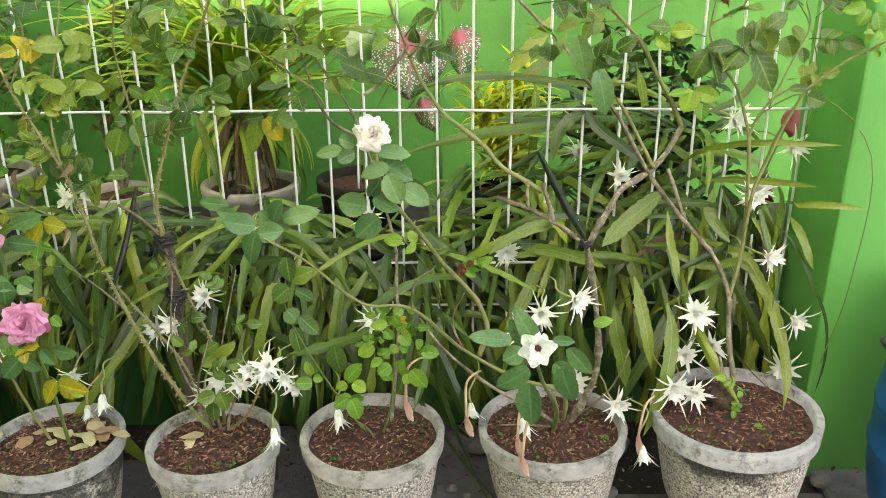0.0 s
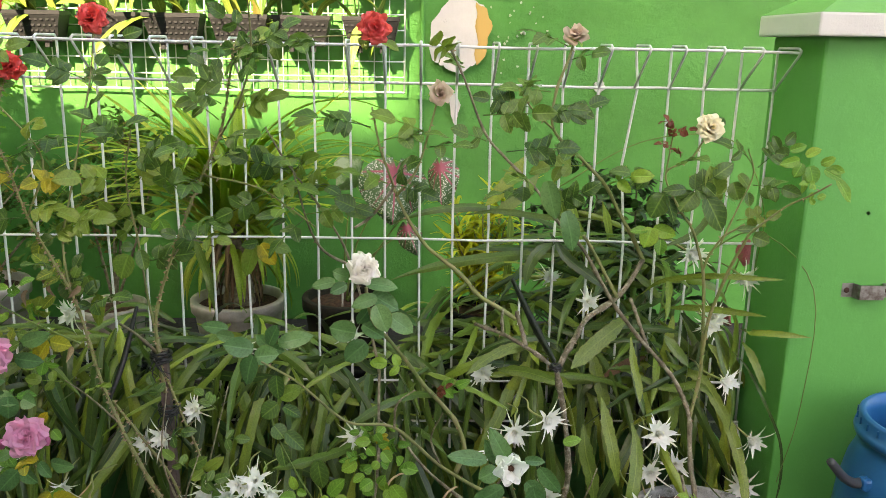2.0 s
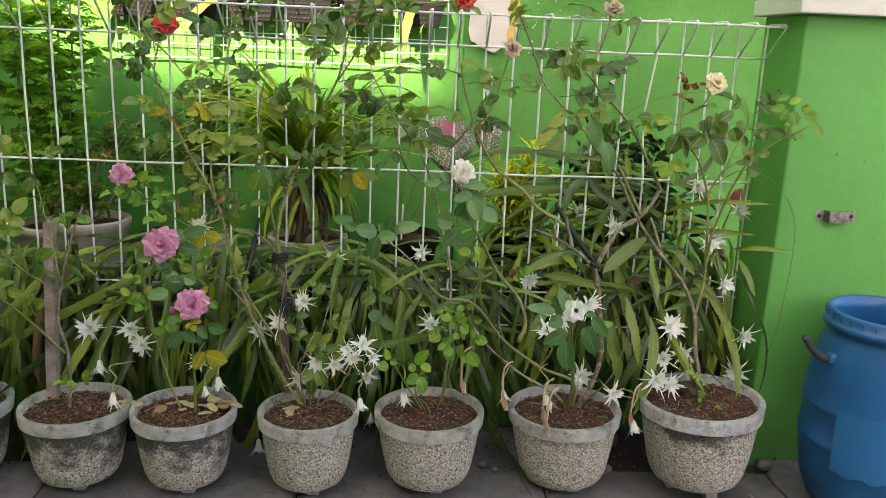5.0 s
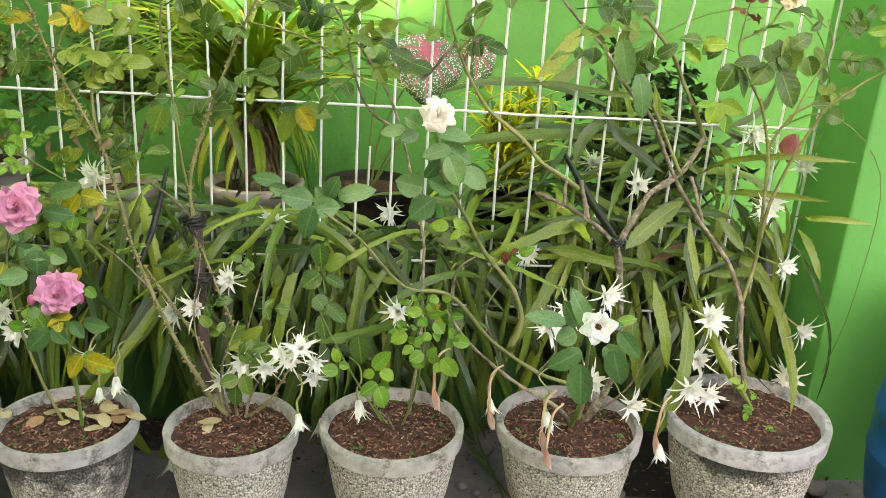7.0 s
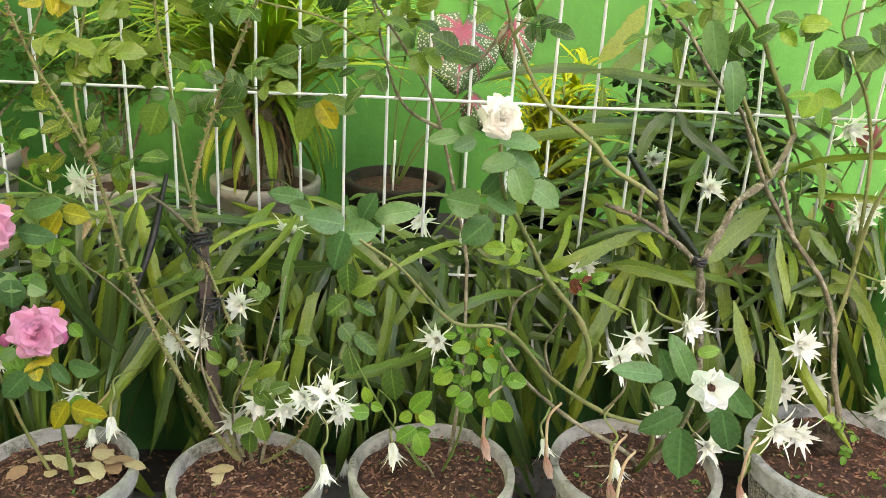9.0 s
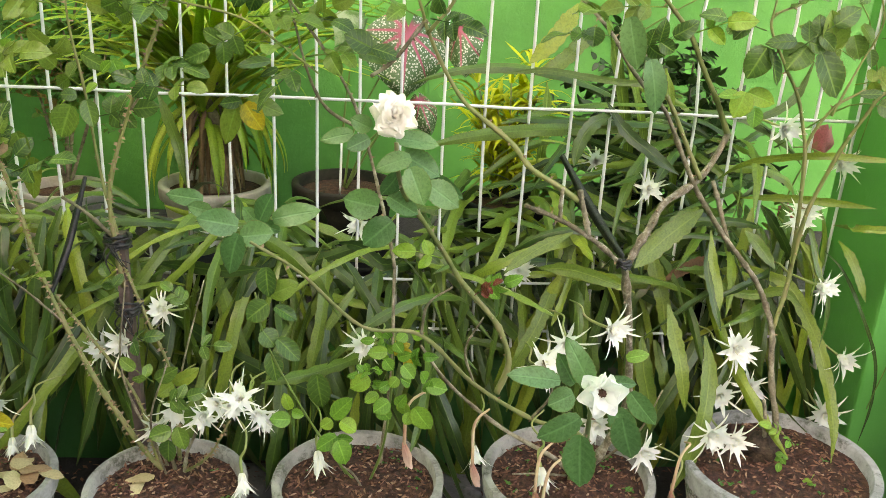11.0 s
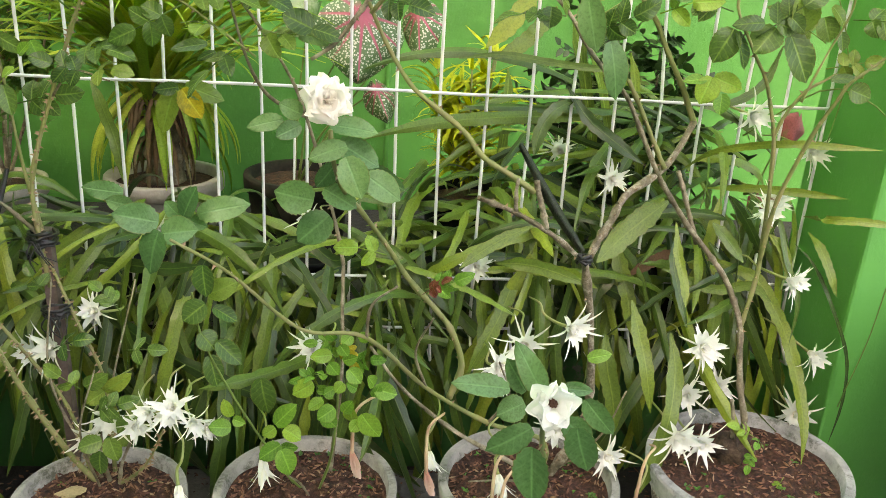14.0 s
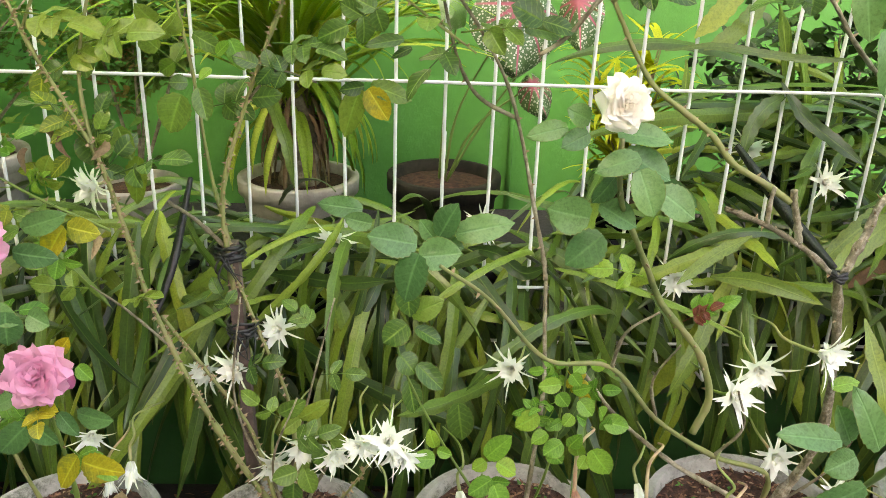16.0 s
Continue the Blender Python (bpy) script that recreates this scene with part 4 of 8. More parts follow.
# ---- on the rear wall ----
def build_wall_fittings():
    v, f = tube_data([Vector((0.006, WALL_Y - 0.012, z)) for z in np.linspace(0.20, 2.9, 12)], 0.008, 0.008, 10)
    pipe = thing("wall_conduit", "green painted conduit pipe clipped up the wall", "pipe")
    put("pipe", mesh_from("pipe", v, f, M_WALL), pipe)
    for z in (0.98, 1.66):
        part("clip", box(-0.014, 0.026, WALL_Y - 0.038, WALL_Y - 0.012, z, z + 0.014, 0.003), M_WALL, pipe)
    # the place where paint and skim have come away
    r = random.Random(5)
    pts = [(0.05, 1.255), (0.085, 1.288), (0.135, 1.290), (0.160, 1.282), (0.192, 1.262), (0.214, 1.205), (0.200, 1.175), (0.196, 1.120), (0.165, 1.095), (0.140, 1.082), (0.118, 1.064),
           (0.096, 1.070), (0.060, 1.088), (0.022, 1.105), (0.012, 1.15), (0.020, 1.215)]
    pts = [(x + 0.017, 1.187 + (z - 1.175) * 1.1) for x, z in pts]
    patch = thing("bare_wall_patch", "pale bare plaster patch where green paint has peeled", "wall patch", kind="structure")

    def slab(name, ring, y, mat, label, depth=0.003):
        fine = []
        for a, b in zip(ring, ring[1:] + ring[:1]):
            for k in range(4):
                t = k / 4
                fine.append((a[0] + (b[0] - a[0]) * t + r.uniform(-0.0025, 0.0025), a[1] + (b[1] - a[1]) * t + r.uniform(-0.0025, 0.0025)))
        bm = bmesh.new()
        face = bm.faces.new([bm.verts.new((x, y, z)) for x, z in fine])
        g = bmesh.ops.extrude_face_region(bm, geom=[face])
        for q in g["geom"]:
            if isinstance(q, bmesh.types.BMVert):
                q.co.y += 0.016
        bmesh.ops.recalc_face_normals(bm, faces=bm.faces[:])
        part(name, bm, mat, patch, label)

    slab("plaster", pts, WALL_Y - 0.018, M_PLASTER, "")
    slab("undercoat", [(0.180, 1.296), (0.214, 1.278), (0.237, 1.222), (0.222, 1.184), (0.217, 1.125), (0.188, 1.096), (0.176, 1.13), (0.190, 1.17), (0.178, 1.22), (0.186, 1.255)], WALL_Y - 0.022, M_OCHRE, "ochre undercoat")
    slab("drip", [(0.096, 1.005), (0.122, 1.0), (0.138, 0.968), (0.126, 0.925), (0.115, 0.897), (0.104, 0.94)], WALL_Y - 0.018, M_PLASTER, "")
    slab("chip", [(0.585, 1.045), (0.612, 1.053), (0.628, 1.03), (0.604, 1.008), (0.588, 1.02)], WALL_Y - 0.018, M_PLASTER, "")
    slab("chip", [(0.598, 0.975), (0.618, 0.985), (0.615, 0.962)], WALL_Y - 0.018, M_PLASTER, "")
    M_FADED = wall_paint("faded_green", (0.36, 0.50, 0.26), flakes=0.5)
    rr = random.Random(21)
    for k in range(70):
        big = k < 26
        x, z, w = (rr.gauss(0.28, 0.022), rr.gauss(1.362, 0.016), rr.uniform(0.003, 0.007)) if big else (rr.gauss(0.33, 0.07), rr.gauss(1.27, 0.10), rr.uniform(0.002, 0.005))
        n = 7
        bm = bmesh.new()
        ring = [bm.verts.new((x + w * rr.uniform(0.4, 1.2) * math.cos(6.2832 * i / n), WALL_Y - 0.0140, z + w * rr.uniform(0.4, 1.5) * math.sin(6.2832 * i / n))) for i in range(n)]
        g = bmesh.ops.extrude_face_region(bm, geom=[bm.faces.new(ring)])
        for q in g["geom"]:
            if isinstance(q, bmesh.types.BMVert):
                q.co.y += 0.014
        bmesh.ops.recalc_face_normals(bm, faces=bm.faces[:])
        part("flake", bm, M_FADED, patch)

    c = thing("wooden_corbel", "brown carved wooden corbel on the green wall", "corbel", (0.882, WALL_Y - 0.01, 1.765))
    bm = bmesh.new()
    prof = [(0.0, 0.16), (-0.11, 0.16), (-0.11, 0.02), (-0.105, -0.02), (-0.085, -0.06), (-0.075, -0.10), (-0.08, -0.13), (-0.075, -0.15), (0.0, -0.15)]
    a = [bm.verts.new((-0.027, y, z)) for y, z in prof]
    b = [bm.verts.new((0.027, y, z)) for y, z in prof]
    bm.faces.new(a)
    bm.faces.new(b[::-1])
    for i in range(len(prof)):
        j = (i + 1) % len(prof)
        bm.faces.new((a[i], b[i], b[j], a[j]))
    bmesh.ops.recalc_face_normals(bm, faces=bm.faces[:])
    bmesh.ops.bevel(bm, geom=bm.edges[:], offset=0.003, segments=1, affect="EDGES")
    part("corbel_body", bm, M_CORBEL, c)
    part("foot_block", box(-0.021, 0.021, -0.085, -0.002, -0.176, -0.15, 0.003), M_CORBEL, c)
    u = thing("wall_unit", "dark boxy wall unit on pale feet, high on the wall", "wall unit", (1.140, 2.55, 1.785))
    part("casing", box(-0.23, 0.23, -0.12, 0.155, 0.0, 0.34, 0.012), M_DARK_METAL, u)
    for x in (-0.197, 0.197):
        part("bracket", box(x - 0.014, x + 0.014, -0.10, -0.05, -0.035, -0.003, 0.003), M_WHITE_CAP, u)
    # hairline drip of pale paint near the corner
    w = thing("wall_crack", "thin pale vertical crack in the green wall", "crack", kind="structure")
    rr = random.Random(2)
    v, f = tube_data([Vector((1.50 + 0.003 * rr.uniform(-1, 1) + 0.02 * (z - 1.5), WALL_Y - 0.010, z)) for z in np.linspace(1.42, 1.95, 16)], 0.0008, 0.0008, 4)
    put("crack_line", mesh_from("crack_line", v, f, M_WHITE_CAP), w)


build_wall_fittings()


def build_grid():
    g = thing("wire_grid", "white coated wire grid panel on the wall", "wire grid")
    x0, x1, z0, z1, y = -1.30, -0.052, 1.003, 2.15, WALL_Y - 0.03
    n = 25
    for k in range(n + 1):
        x = x0 + (x1 - x0) * k / n
        r_ = 0.0036 if k in (0, 12, 13, n) else 0.0021
        v, f = wire_data([(x, y, z0), (x, y, z1)], r_, 5)
        put("grid_wire", mesh_from("grid_wire", v, f, M_GRID), g)
    m = 23
    for k in range(m + 1):
        z = z0 + (z1 - z0) * k / m
        v, f = wire_data([(x0, y - 0.004, z), (x1, y - 0.004, z)], 0.0036 if k in (0, m) else 0.0021, 5)
        put("grid_wire", mesh_from("grid_wire", v, f, M_GRID), g)
    for x, z in ((x0 + 0.1, z1 - 0.05), (x1 - 0.1, z1 - 0.05), (x0 + 0.1, z0 + 0.05), (x1 - 0.1, z0 + 0.05)):
        v, f = wire_data([(x, y, z), (x, WALL_Y + 0.005, z)], 0.004, 6)
        put("hook", mesh_from("hook", v, f, M_STEEL), g)


build_grid()


def hanging_pot_meshes(mat):
    """A tapered wall planter with a lip, a pierced face of raised studs and two feet."""
    bm = bmesh.new()
    wt, wb, d, h = 0.092, 0.070, 0.085, 0.095
    def ring(w, y0, y1, z):
        return [bm.verts.new(q) for q in ((-w, y0, z), (w, y0, z), (w, y1, z), (-w, y1, z))]
    loops = [ring(wb, -d * 0.78, 0, -h), ring(wt * 0.96, -d * 0.97, 0, -0.016), ring(wt * 0.96, -d * 0.97, 0, -0.014), ring(wt, -d, 0, -0.013), ring(wt, -d, 0, 0),
             ring(wt - 0.005, -d + 0.005, -0.004, 0), ring(wt - 0.007, -d + 0.007, -0.006, -0.03)]
    for a, b in zip(loops, loops[1:]):
        for k in range(4):
            bm.faces.new((a[k], a[(k + 1) % 4], b[(k + 1) % 4], b[k]))
    bm.faces.new(loops[0][::-1])
    bm.faces.new(loops[-1])
    bmesh.ops.recalc_face_normals(bm, faces=bm.faces[:])
    for row in range(4):
        z = -0.028 - 0.017 * row
        t = (-z - 0.016) / (h - 0.016)
        w = wt * 0.96 + (wb - wt * 0.96) * t
        y = -d * 0.97 + (d * 0.19) * t
        for k in range(9):
            x = -w * 0.85 + 1.7 * w * k / 8 + (0.004 if row % 2 else -0.004)
            bmesh.ops.create_cube(bm, size=1, matrix=pose(x, y, z) @ Matrix.Diagonal((0.009, 0.006, 0.006, 1)))
    for x in (-0.035, 0.035):
        bmesh.ops.create_cube(bm, size=1, matrix=pose(x, -0.05, -h - 0.008) @ Matrix.Diagonal((0.014, 0.02, 0.02, 1)))
    me = bpy.data.meshes.new("planter")
    bm.to_mesh(me)
    bm.free()
    me.materials.append(mat)
    return me


PLANTER = {"black": hanging_pot_meshes(M_PLANTER), "white": hanging_pot_meshes(M_WHITE_POT)}
WALL_STRAPS = []
for k in range(9):
    WALL_STRAPS.append(strap_mesh("strap_leaf", M_WALL_LEAF, 0.18 + 0.025 * (k % 4), 0.036, (80, 60, 20, 70, -20, 75, 50, 10, 65)[k], (60, 20, -70, 40, -85, 0, 35, -85, -25)[k], 0.8, 0.8 * (k % 3 - 1), 0.15, 0.2, 0.5 * (k % 3 - 1), 12, 0.6))
DARK_SPIKES = []
for k in range(3):
    DARK_SPIKES.append(strap_mesh("spike_leaf", M_SHRUB, 0.095 + 0.018 * k, 0.027, 88, 72, 1, 0.3, notch=0.3, n=8))


def build_hanging_planter(x, z, colour, seed):
    r = random.Random(seed)
    p = thing("wall_planter", colour + " plastic planter hung on the white grid, with strap leaves", "planter", (x, WALL_Y - 0.036, z), "planters on the wall grid")
    edge = x < -1.1
    put("planter_body", PLANTER[colour], p)
    part("soil", box(-0.083, 0.083, -0.076, -0.008, -0.028, -0.012), M_SOIL, p)
    for k in range(r.choice((4, 5, 6, 7)) + (4 if edge else 0)):
        m = pose(r.uniform(-0.07, 0.07), r.uniform(-0.065, -0.02), -0.012, 0, 0, r.uniform(-95, 95 if not edge else -20)) @ Matrix.Scale(r.uniform(0.6, 1.15), 4)
        put("strap_leaf", r.choice(WALL_STRAPS), p, m @ Matrix.Scale(1.15, 4))
    for k in range(r.choice((1, 2, 2))):
        m = pose(r.uniform(-0.07, 0.07), r.uniform(-0.06, -0.02), -0.014, 0, 0, r.uniform(-90, 90))
        put("spike_leaf", r.choice(DARK_SPIKES), p, m)


for j, z in enumerate((2.022, 1.827, 1.632, 1.437, 1.243)):
    for i, x in enumerate((-1.190, -0.985, -0.785, -0.575, -0.378, -0.158)):
        white = i in (2, 3) and j in (2, 3)
        build_hanging_planter(x - (0.03 if j == 4 and i == 0 else 0), z, "white" if white else "black", 40 + 7 * j + i)


# ---- orchid cactus: the curtain of strap leaves behind and through the fence ----
HANG = []
for k in range(18):
    r = random.Random(100 + k)
    HANG.append(strap_mesh("strap_leaf", M_STRAP, r.uniform(0.36, 0.60), r.uniform(0.020, 0.033), r.uniform(-5, 62), r.uniform(-97, -84), r.uniform(0.22, 0.5), r.uniform(-0.8, 0.8), 0.22, r.uniform(0.03, 0.3), r.uniform(-0.5, 0.5), 22, r.uniform(0.72, 0.9), 0.0014, 0.25, 0.06))
ARCH = []
for k in range(14):
    r = random.Random(200 + k)
    ARCH.append(strap_mesh("strap_leaf", M_STRAP, r.uniform(0.26, 0.48), r.uniform(0.015, 0.026), r.uniform(10, 70), r.uniform(-75, 5), r.uniform(0.6, 1.1), r.uniform(-0.9, 0.9), 0.32, r.uniform(0.1, 0.35), r.uniform(-0.6, 0.6), 20, r.uniform(0.62, 0.85), 0.0014, 0.3, 0.07))
DRAPE = []
for k in range(10):
    r = random.Random(250 + k)
    DRAPE.append(strap_mesh("strap_leaf", M_STRAP, r.uniform(0.24, 0.42), r.uniform(0.020, 0.031), r.uniform(-70, -30), r.uniform(-100, -84), r.uniform(0.3, 0.8), r.uniform(-0.8, 0.8), 0.22, r.uniform(0.03, 0.25), r.uniform(-0.4, 0.4), 20, r.uniform(0.7, 0.9), 0.0014, 0.3, 0.06))
DEAD = []
for k in range(3):
    DEAD.append(strap_mesh("dead_leaf", M_DRY_STRAP, 0.36 + 0.05 * k, 0.03, 30, -92, 0.5, 1.4, 0.05, 0.6, 0.2, 16))
EPI = [epi_mesh(300 + k, 0.088, (1.0, 1.15, 0.85, 1.0)[k]) for k in range(4)]
EPI_DROOP = [epi_mesh(310 + k, 0.080, 0.5) for k in range(2)]

CACTI = []
for k, x in enumerate((-1.72, -1.38, -1.06, -0.76, -0.46, -0.16, 0.14, 0.42, 0.66)):
    r = random.Random(60 + k)
    right = x > 0.1
    low = 0.07 if k in (5, 6) else 0.055 if k in (1, 2) else 0.025 if k in (3, 4) else 0.0
    c = thing("orchid_cactus", "orchid cactus with long hanging strap leaves and white flowers", "orchid cactus", (x, 1.90, 0.20), "orchid cacti behind the fence")
    CACTI.append(c)
    prof = [(0.0, 0.0), (0.070, 0.0), (0.078, 0.06), (0.092, 0.15), (0.100, 0.155), (0.100, 0.175), (0.092, 0.176), (0.088, 0.14), (0.0, 0.14)]
    part("pot", lathe(prof, 28), M_BLACK_POT, c, "black plastic pot", smooth=True)
    for i in range(50 if not right else 30):
        at = (r.uniform(-0.19, 0.19) if k < 8 else r.uniform(-0.19, 0.09), r.uniform(-0.25, -0.11) + (0.10 if right else 0.0), r.uniform(0.17, 0.37) - low)
        m = pose(*at, 0, r.gauss(0, 26), r.gauss(0, 45)) @ Matrix.Scale(r.uniform(0.75, 1.12), 4)
        put("strap_leaf", r.choice(HANG), c, m @ Matrix.Scale(0.94, 4))
    for i in range(24 if not right else 12):
        at = (r.uniform(-0.17, 0.17) if k < 8 else r.uniform(-0.17, 0.06), r.uniform(-0.33, -0.26), r.uniform(0.12, 0.40) - low)
        m = pose(*at, 0, r.gauss(0, 26), r.gauss(0, 40)) @ Matrix.Scale(r.uniform(0.6, 1.0), 4)
        put("strap_leaf", r.choice(DRAPE), c, m)
    for i in range(21 if not right else 44):
        at = (r.uniform(-0.17, 0.17) if k < 8 else r.uniform(-0.17, 0.06), r.uniform(-0.22, 0.0) + (0.10 if right else 0.0), r.uniform(0.20, 0.33) - low if not right else r.uniform(0.20, 0.50 if k > 6 else 0.36))
        turn = r.gauss(0, 50) if k < 8 else -abs(r.gauss(25, 40))
        m = pose(*at, 0, -math.copysign(r.uniform(0, 45), turn) + r.gauss(0, 18), turn) @ Matrix.Scale(r.uniform(0.7, 1.1), 4)
        put("strap_leaf", r.choice(ARCH), c, m)
    for i in range(6):
        at = (r.uniform(-0.17, 0.17) if k < 8 else r.uniform(-0.17, 0.0), r.uniform(-0.34, -0.20), r.uniform(0.18, 0.38) - low)
        turn = r.choice((-1, 1)) * r.uniform(40, 100) if k < 8 else -r.uniform(40, 100)
        m = pose(*at, r.uniform(-15, 10), -math.copysign(r.uniform(15, 65), turn), turn) @ Matrix.Scale(r.uniform(0.6, 1.0), 4)
        put("strap_leaf", r.choice(ARCH), c, m)
    if k in (1, 2):
        for i in range(2):
            put("dead_leaf", r.choice(DEAD), c, pose(r.uniform(-0.1, 0.1), -0.22, 0.27, 0, 0, r.uniform(-20, 20)))


# ---- flowers of the orchid cacti ----
def nearest_cactus(x):
    return min(CACTI, key=lambda c: abs(c.location.x - x))


def epi_flower(x, y, z, way=None, scale=1.0, droop=False, tube=True):
    """A white flower on its curved pale tube, a part of the nearest cactus."""
    c = nearest_cactus(x)
    k = int(abs(x * 1000))
    r = random.Random(k)
    way = Vector(way or (r.uniform(-0.55, 0.55), -1, r.uniform(-0.15, 0.5))).normalized()
    at = Vector((x, y, z)) - c.location - way * (0.016 * scale)
    ob = put("flower", r.choice(EPI_DROOP if droop else EPI), c, facing(at, way, r.uniform(0, 6), scale * r.uniform(0.72, 0.92)), "white star-shaped cactus flower")
    if tube:
        back = at - way * 0.05 * scale
        pts = [at, at - way * 0.025, back + Vector((0, 0.012, 0.0)), back + Vector((r.uniform(-0.01, 0.01), 0.05, 0.0)), back + Vector((r.uniform(-0.015, 0.015), 0.10, -0.012))]
        if droop:
            pts = [at, at - way * 0.022, at + Vector((0.004, 0.014, 0.034)), at + Vector((r.uniform(-0.02, 0.02), 0.04, 0.050)), at + Vector((r.uniform(-0.03, 0.03), 0.09, 0.045))]
        v, f = tube_data(smooth_path(pts), 0.0026, 0.0013, 7)
        put("flower_tube", mesh_from("flower_tube", v, f, M_EPI_TUBE), c)
    return ob


for x, y, z in ((-1.004, 1.49, 0.339), (-0.893, 1.475, 0.345), (-0.869, 1.475, 0.301), (-0.384, 1.606, 0.511), (-0.450, 1.452, 0.436), (-0.505, 1.42, 0.390), (-0.146, 1.70, 0.510),
                (0.144, 1.561, 0.477), (0.381, 1.632, 0.618), (0.619, 1.53, 0.597), (0.625, 1.42, 0.520), (0.581, 1.568, 0.748), (0.494, 1.41, 0.410), (0.705, 1.45, 0.374), (0.545, 1.446, 0.322)):
    epi_flower(x, y, z)
for x, y, z in ((0.488, 1.43, 0.312), (0.445, 1.335, 0.292), (0.484, 1.34, 0.278), (0.690, 1.44, 0.270), (0.246, 1.282, 0.501), (0.346, 1.358, 0.242), (0.271, 1.40, 0.268), (0.192, 1.342, 0.445), (0.158, 1.319, 0.422),
                (-0.121, 1.428, 0.392), (0.320, 1.80, 0.625), (0.722, 1.62, 0.679), (-0.737, 1.58, 0.597), (-0.568, 1.497, 0.340), (0.637, 1.558, 0.609)):
    epi_flower(x, y, z)
# the cluster that leans out over the pots
epi_flower(-0.284, 1.234, 0.405, (0.1, -0.8, 0.55), 0.9)
epi_flower(-0.322, 1.250, 0.385, (-0.3, -0.8, 0.35), 0.68)
epi_flower(-0.262, 1.252, 0.368, (0.4, -0.8, -0.1), 0.7)
for x, y, z in ((-0.401, 1.342, 0.318), (-0.356, 1.312, 0.323), (-0.315, 1.320, 0.337), (-0.281, 1.421, 0.248), (-0.450, 1.389, 0.254), (-0.701, 1.392, 0.292)):
    epi_flower(x, y, z, (0.2, -0.9, -0.1), 0.9)
for x, y, z in ((-0.960, 1.433, 0.256), (-0.876, 1.28, 0.236), (-0.290, 1.261, 0.243), (-0.186, 1.35, 0.224), (0.159, 1.26, 0.262), (0.379, 1.27, 0.196), (0.069, 1.373, 0.223), (-0.557, 1.40, 0.060), (-0.273, 1.47, 0.111), (-0.654, 1.397, 0.232), (-0.689, 1.401, 0.205)):
    epi_flower(x, y, z, (0.15, -0.55, -0.75), 1.0, True)
for x, y, z, g in ((-1.30, 1.44, 0.36, 1), (-1.42, 1.40, 0.52, 1)):
    epi_flower(x, y, z)


def wilted(x, y, z):
    """A spent flower: a long pink tube that hangs down with its petals shut."""
    c = nearest_cactus(x)
    at = Vector((x, y, z)) - c.location
    r = random.Random(int(abs(x) * 999))
    top = at + Vector((r.uniform(0.0, 0.012), 0.012, r.uniform(0.045, 0.07)))
    v, f = tube_data(smooth_path([top + Vector((0.028, 0.06, -0.012)), top + Vector((0.022, 0.024, 0.008)), top + Vector((0.006, 0.006, 0.006)), top + Vector((-0.002, 0, -0.012)), at]), 0.0015, 0.0028, 8)
    put("flower_tube", mesh_from("flower_tube", v, f, M_WILT_TUBE), c, None, "pinkish wilted flower tube")
    verts, faces, tone = [], [], []
    for k in range(9):
        m = facing(at, (0.25, -0.12, -1)) @ pose(0, 0, -0.004, 0, 0, k * 40)
        a, b, t = petal_data(m, 0.038 * r.uniform(0.85, 1.1), 0.014, 10 + r.uniform(-6, 8), -6, 0.8)
        k0 = len(verts)
        verts += a
        faces += [tuple(q + k0 for q in h) for h in b]
        tone += t
    put("wilted_flower", mesh_from("wilted_flower", verts, faces, M_WILT, True, tone), c, None, "shut pinkish wilted flower")


for q in ((-0.052, 1.26, 0.317), (0.056, 1.30, 0.255), (0.152, 1.22, 0.225), (0.369, 1.28, 0.222), (0.145, 1.24, 0.25)):
    wilted(*q)

# ---- roses ----


def bush(label, at):
    b = thing("rose_bush", label, "rose bush", at, "rose bushes in cement pots")
    WORLD[b.name] = Matrix.Translation(-Vector(at))
    return b


ROSES = {}
for kind, mat, size, layers, open_ in (("white", M_WHITE_ROSE, 0.062, 40, 0.98), ("cream", M_CREAM_ROSE, 0.068, 34, 0.92), ("pink", M_PINK_ROSE, 0.078, 44, 1.0), ("red", M_RED_ROSE, 0.066, 40, 1.05), ("old", M_OLD_ROSE, 0.055, 14, 1.15)):
    ROSES[kind] = [rose_mesh("flower", mat, size, layers, 500 + hash_of(kind) + k, open_) for k in range(2)]


def calyx_mesh():
    verts, faces = [], []
    v, f = tube_data([Vector((0, 0, -0.012)), Vector((0, 0, -0.006)), Vector((0, 0, 0.0)), Vector((0, 0, 0.004))], 0.0025, 0.0055, 8)
    data = [(v, f)]
    for k in range(5):
        a, b, t = petal_data(pose(0, 0, -0.003, 0, 0, k * 72), 0.024, 0.008, 95, 40, 0.3)
        data.append((a, b))
    v, f = merge(*data)
    return mesh_from("calyx", v, f, M_LIGHT_LEAF)


CALYX = calyx_mesh()


def rose(b, kind, at, way, scale=1.0, label=""):
    m = facing(Vector(at), way, rng.uniform(0, 6), scale)
    fl = put("flower", rng.choice(ROSES[kind]), b, m, label)
    cal = new("calyx", CALYX)
    cal.parent = fl
    cal.location = (0, 0, -0.004)


def clump(b, at, count, spread, kind="rose", scale=1.0, odd=()):
    """Leaves that gather round one place of a bush."""
    for k in range(count):
        a = rng.uniform(0, 6.28)
        off = Vector((math.cos(a), rng.uniform(-0.6, 0.4), math.sin(a) * 0.8))
        way = (off + Vector((0, -0.3, rng.uniform(-0.5, 0.1)))).normalized()
        leaf(b, Vector(at) + off * spread * rng.uniform(0.1, 0.8), way, rng.choice(odd) if odd and rng.random() < 0.3 else kind, scale)


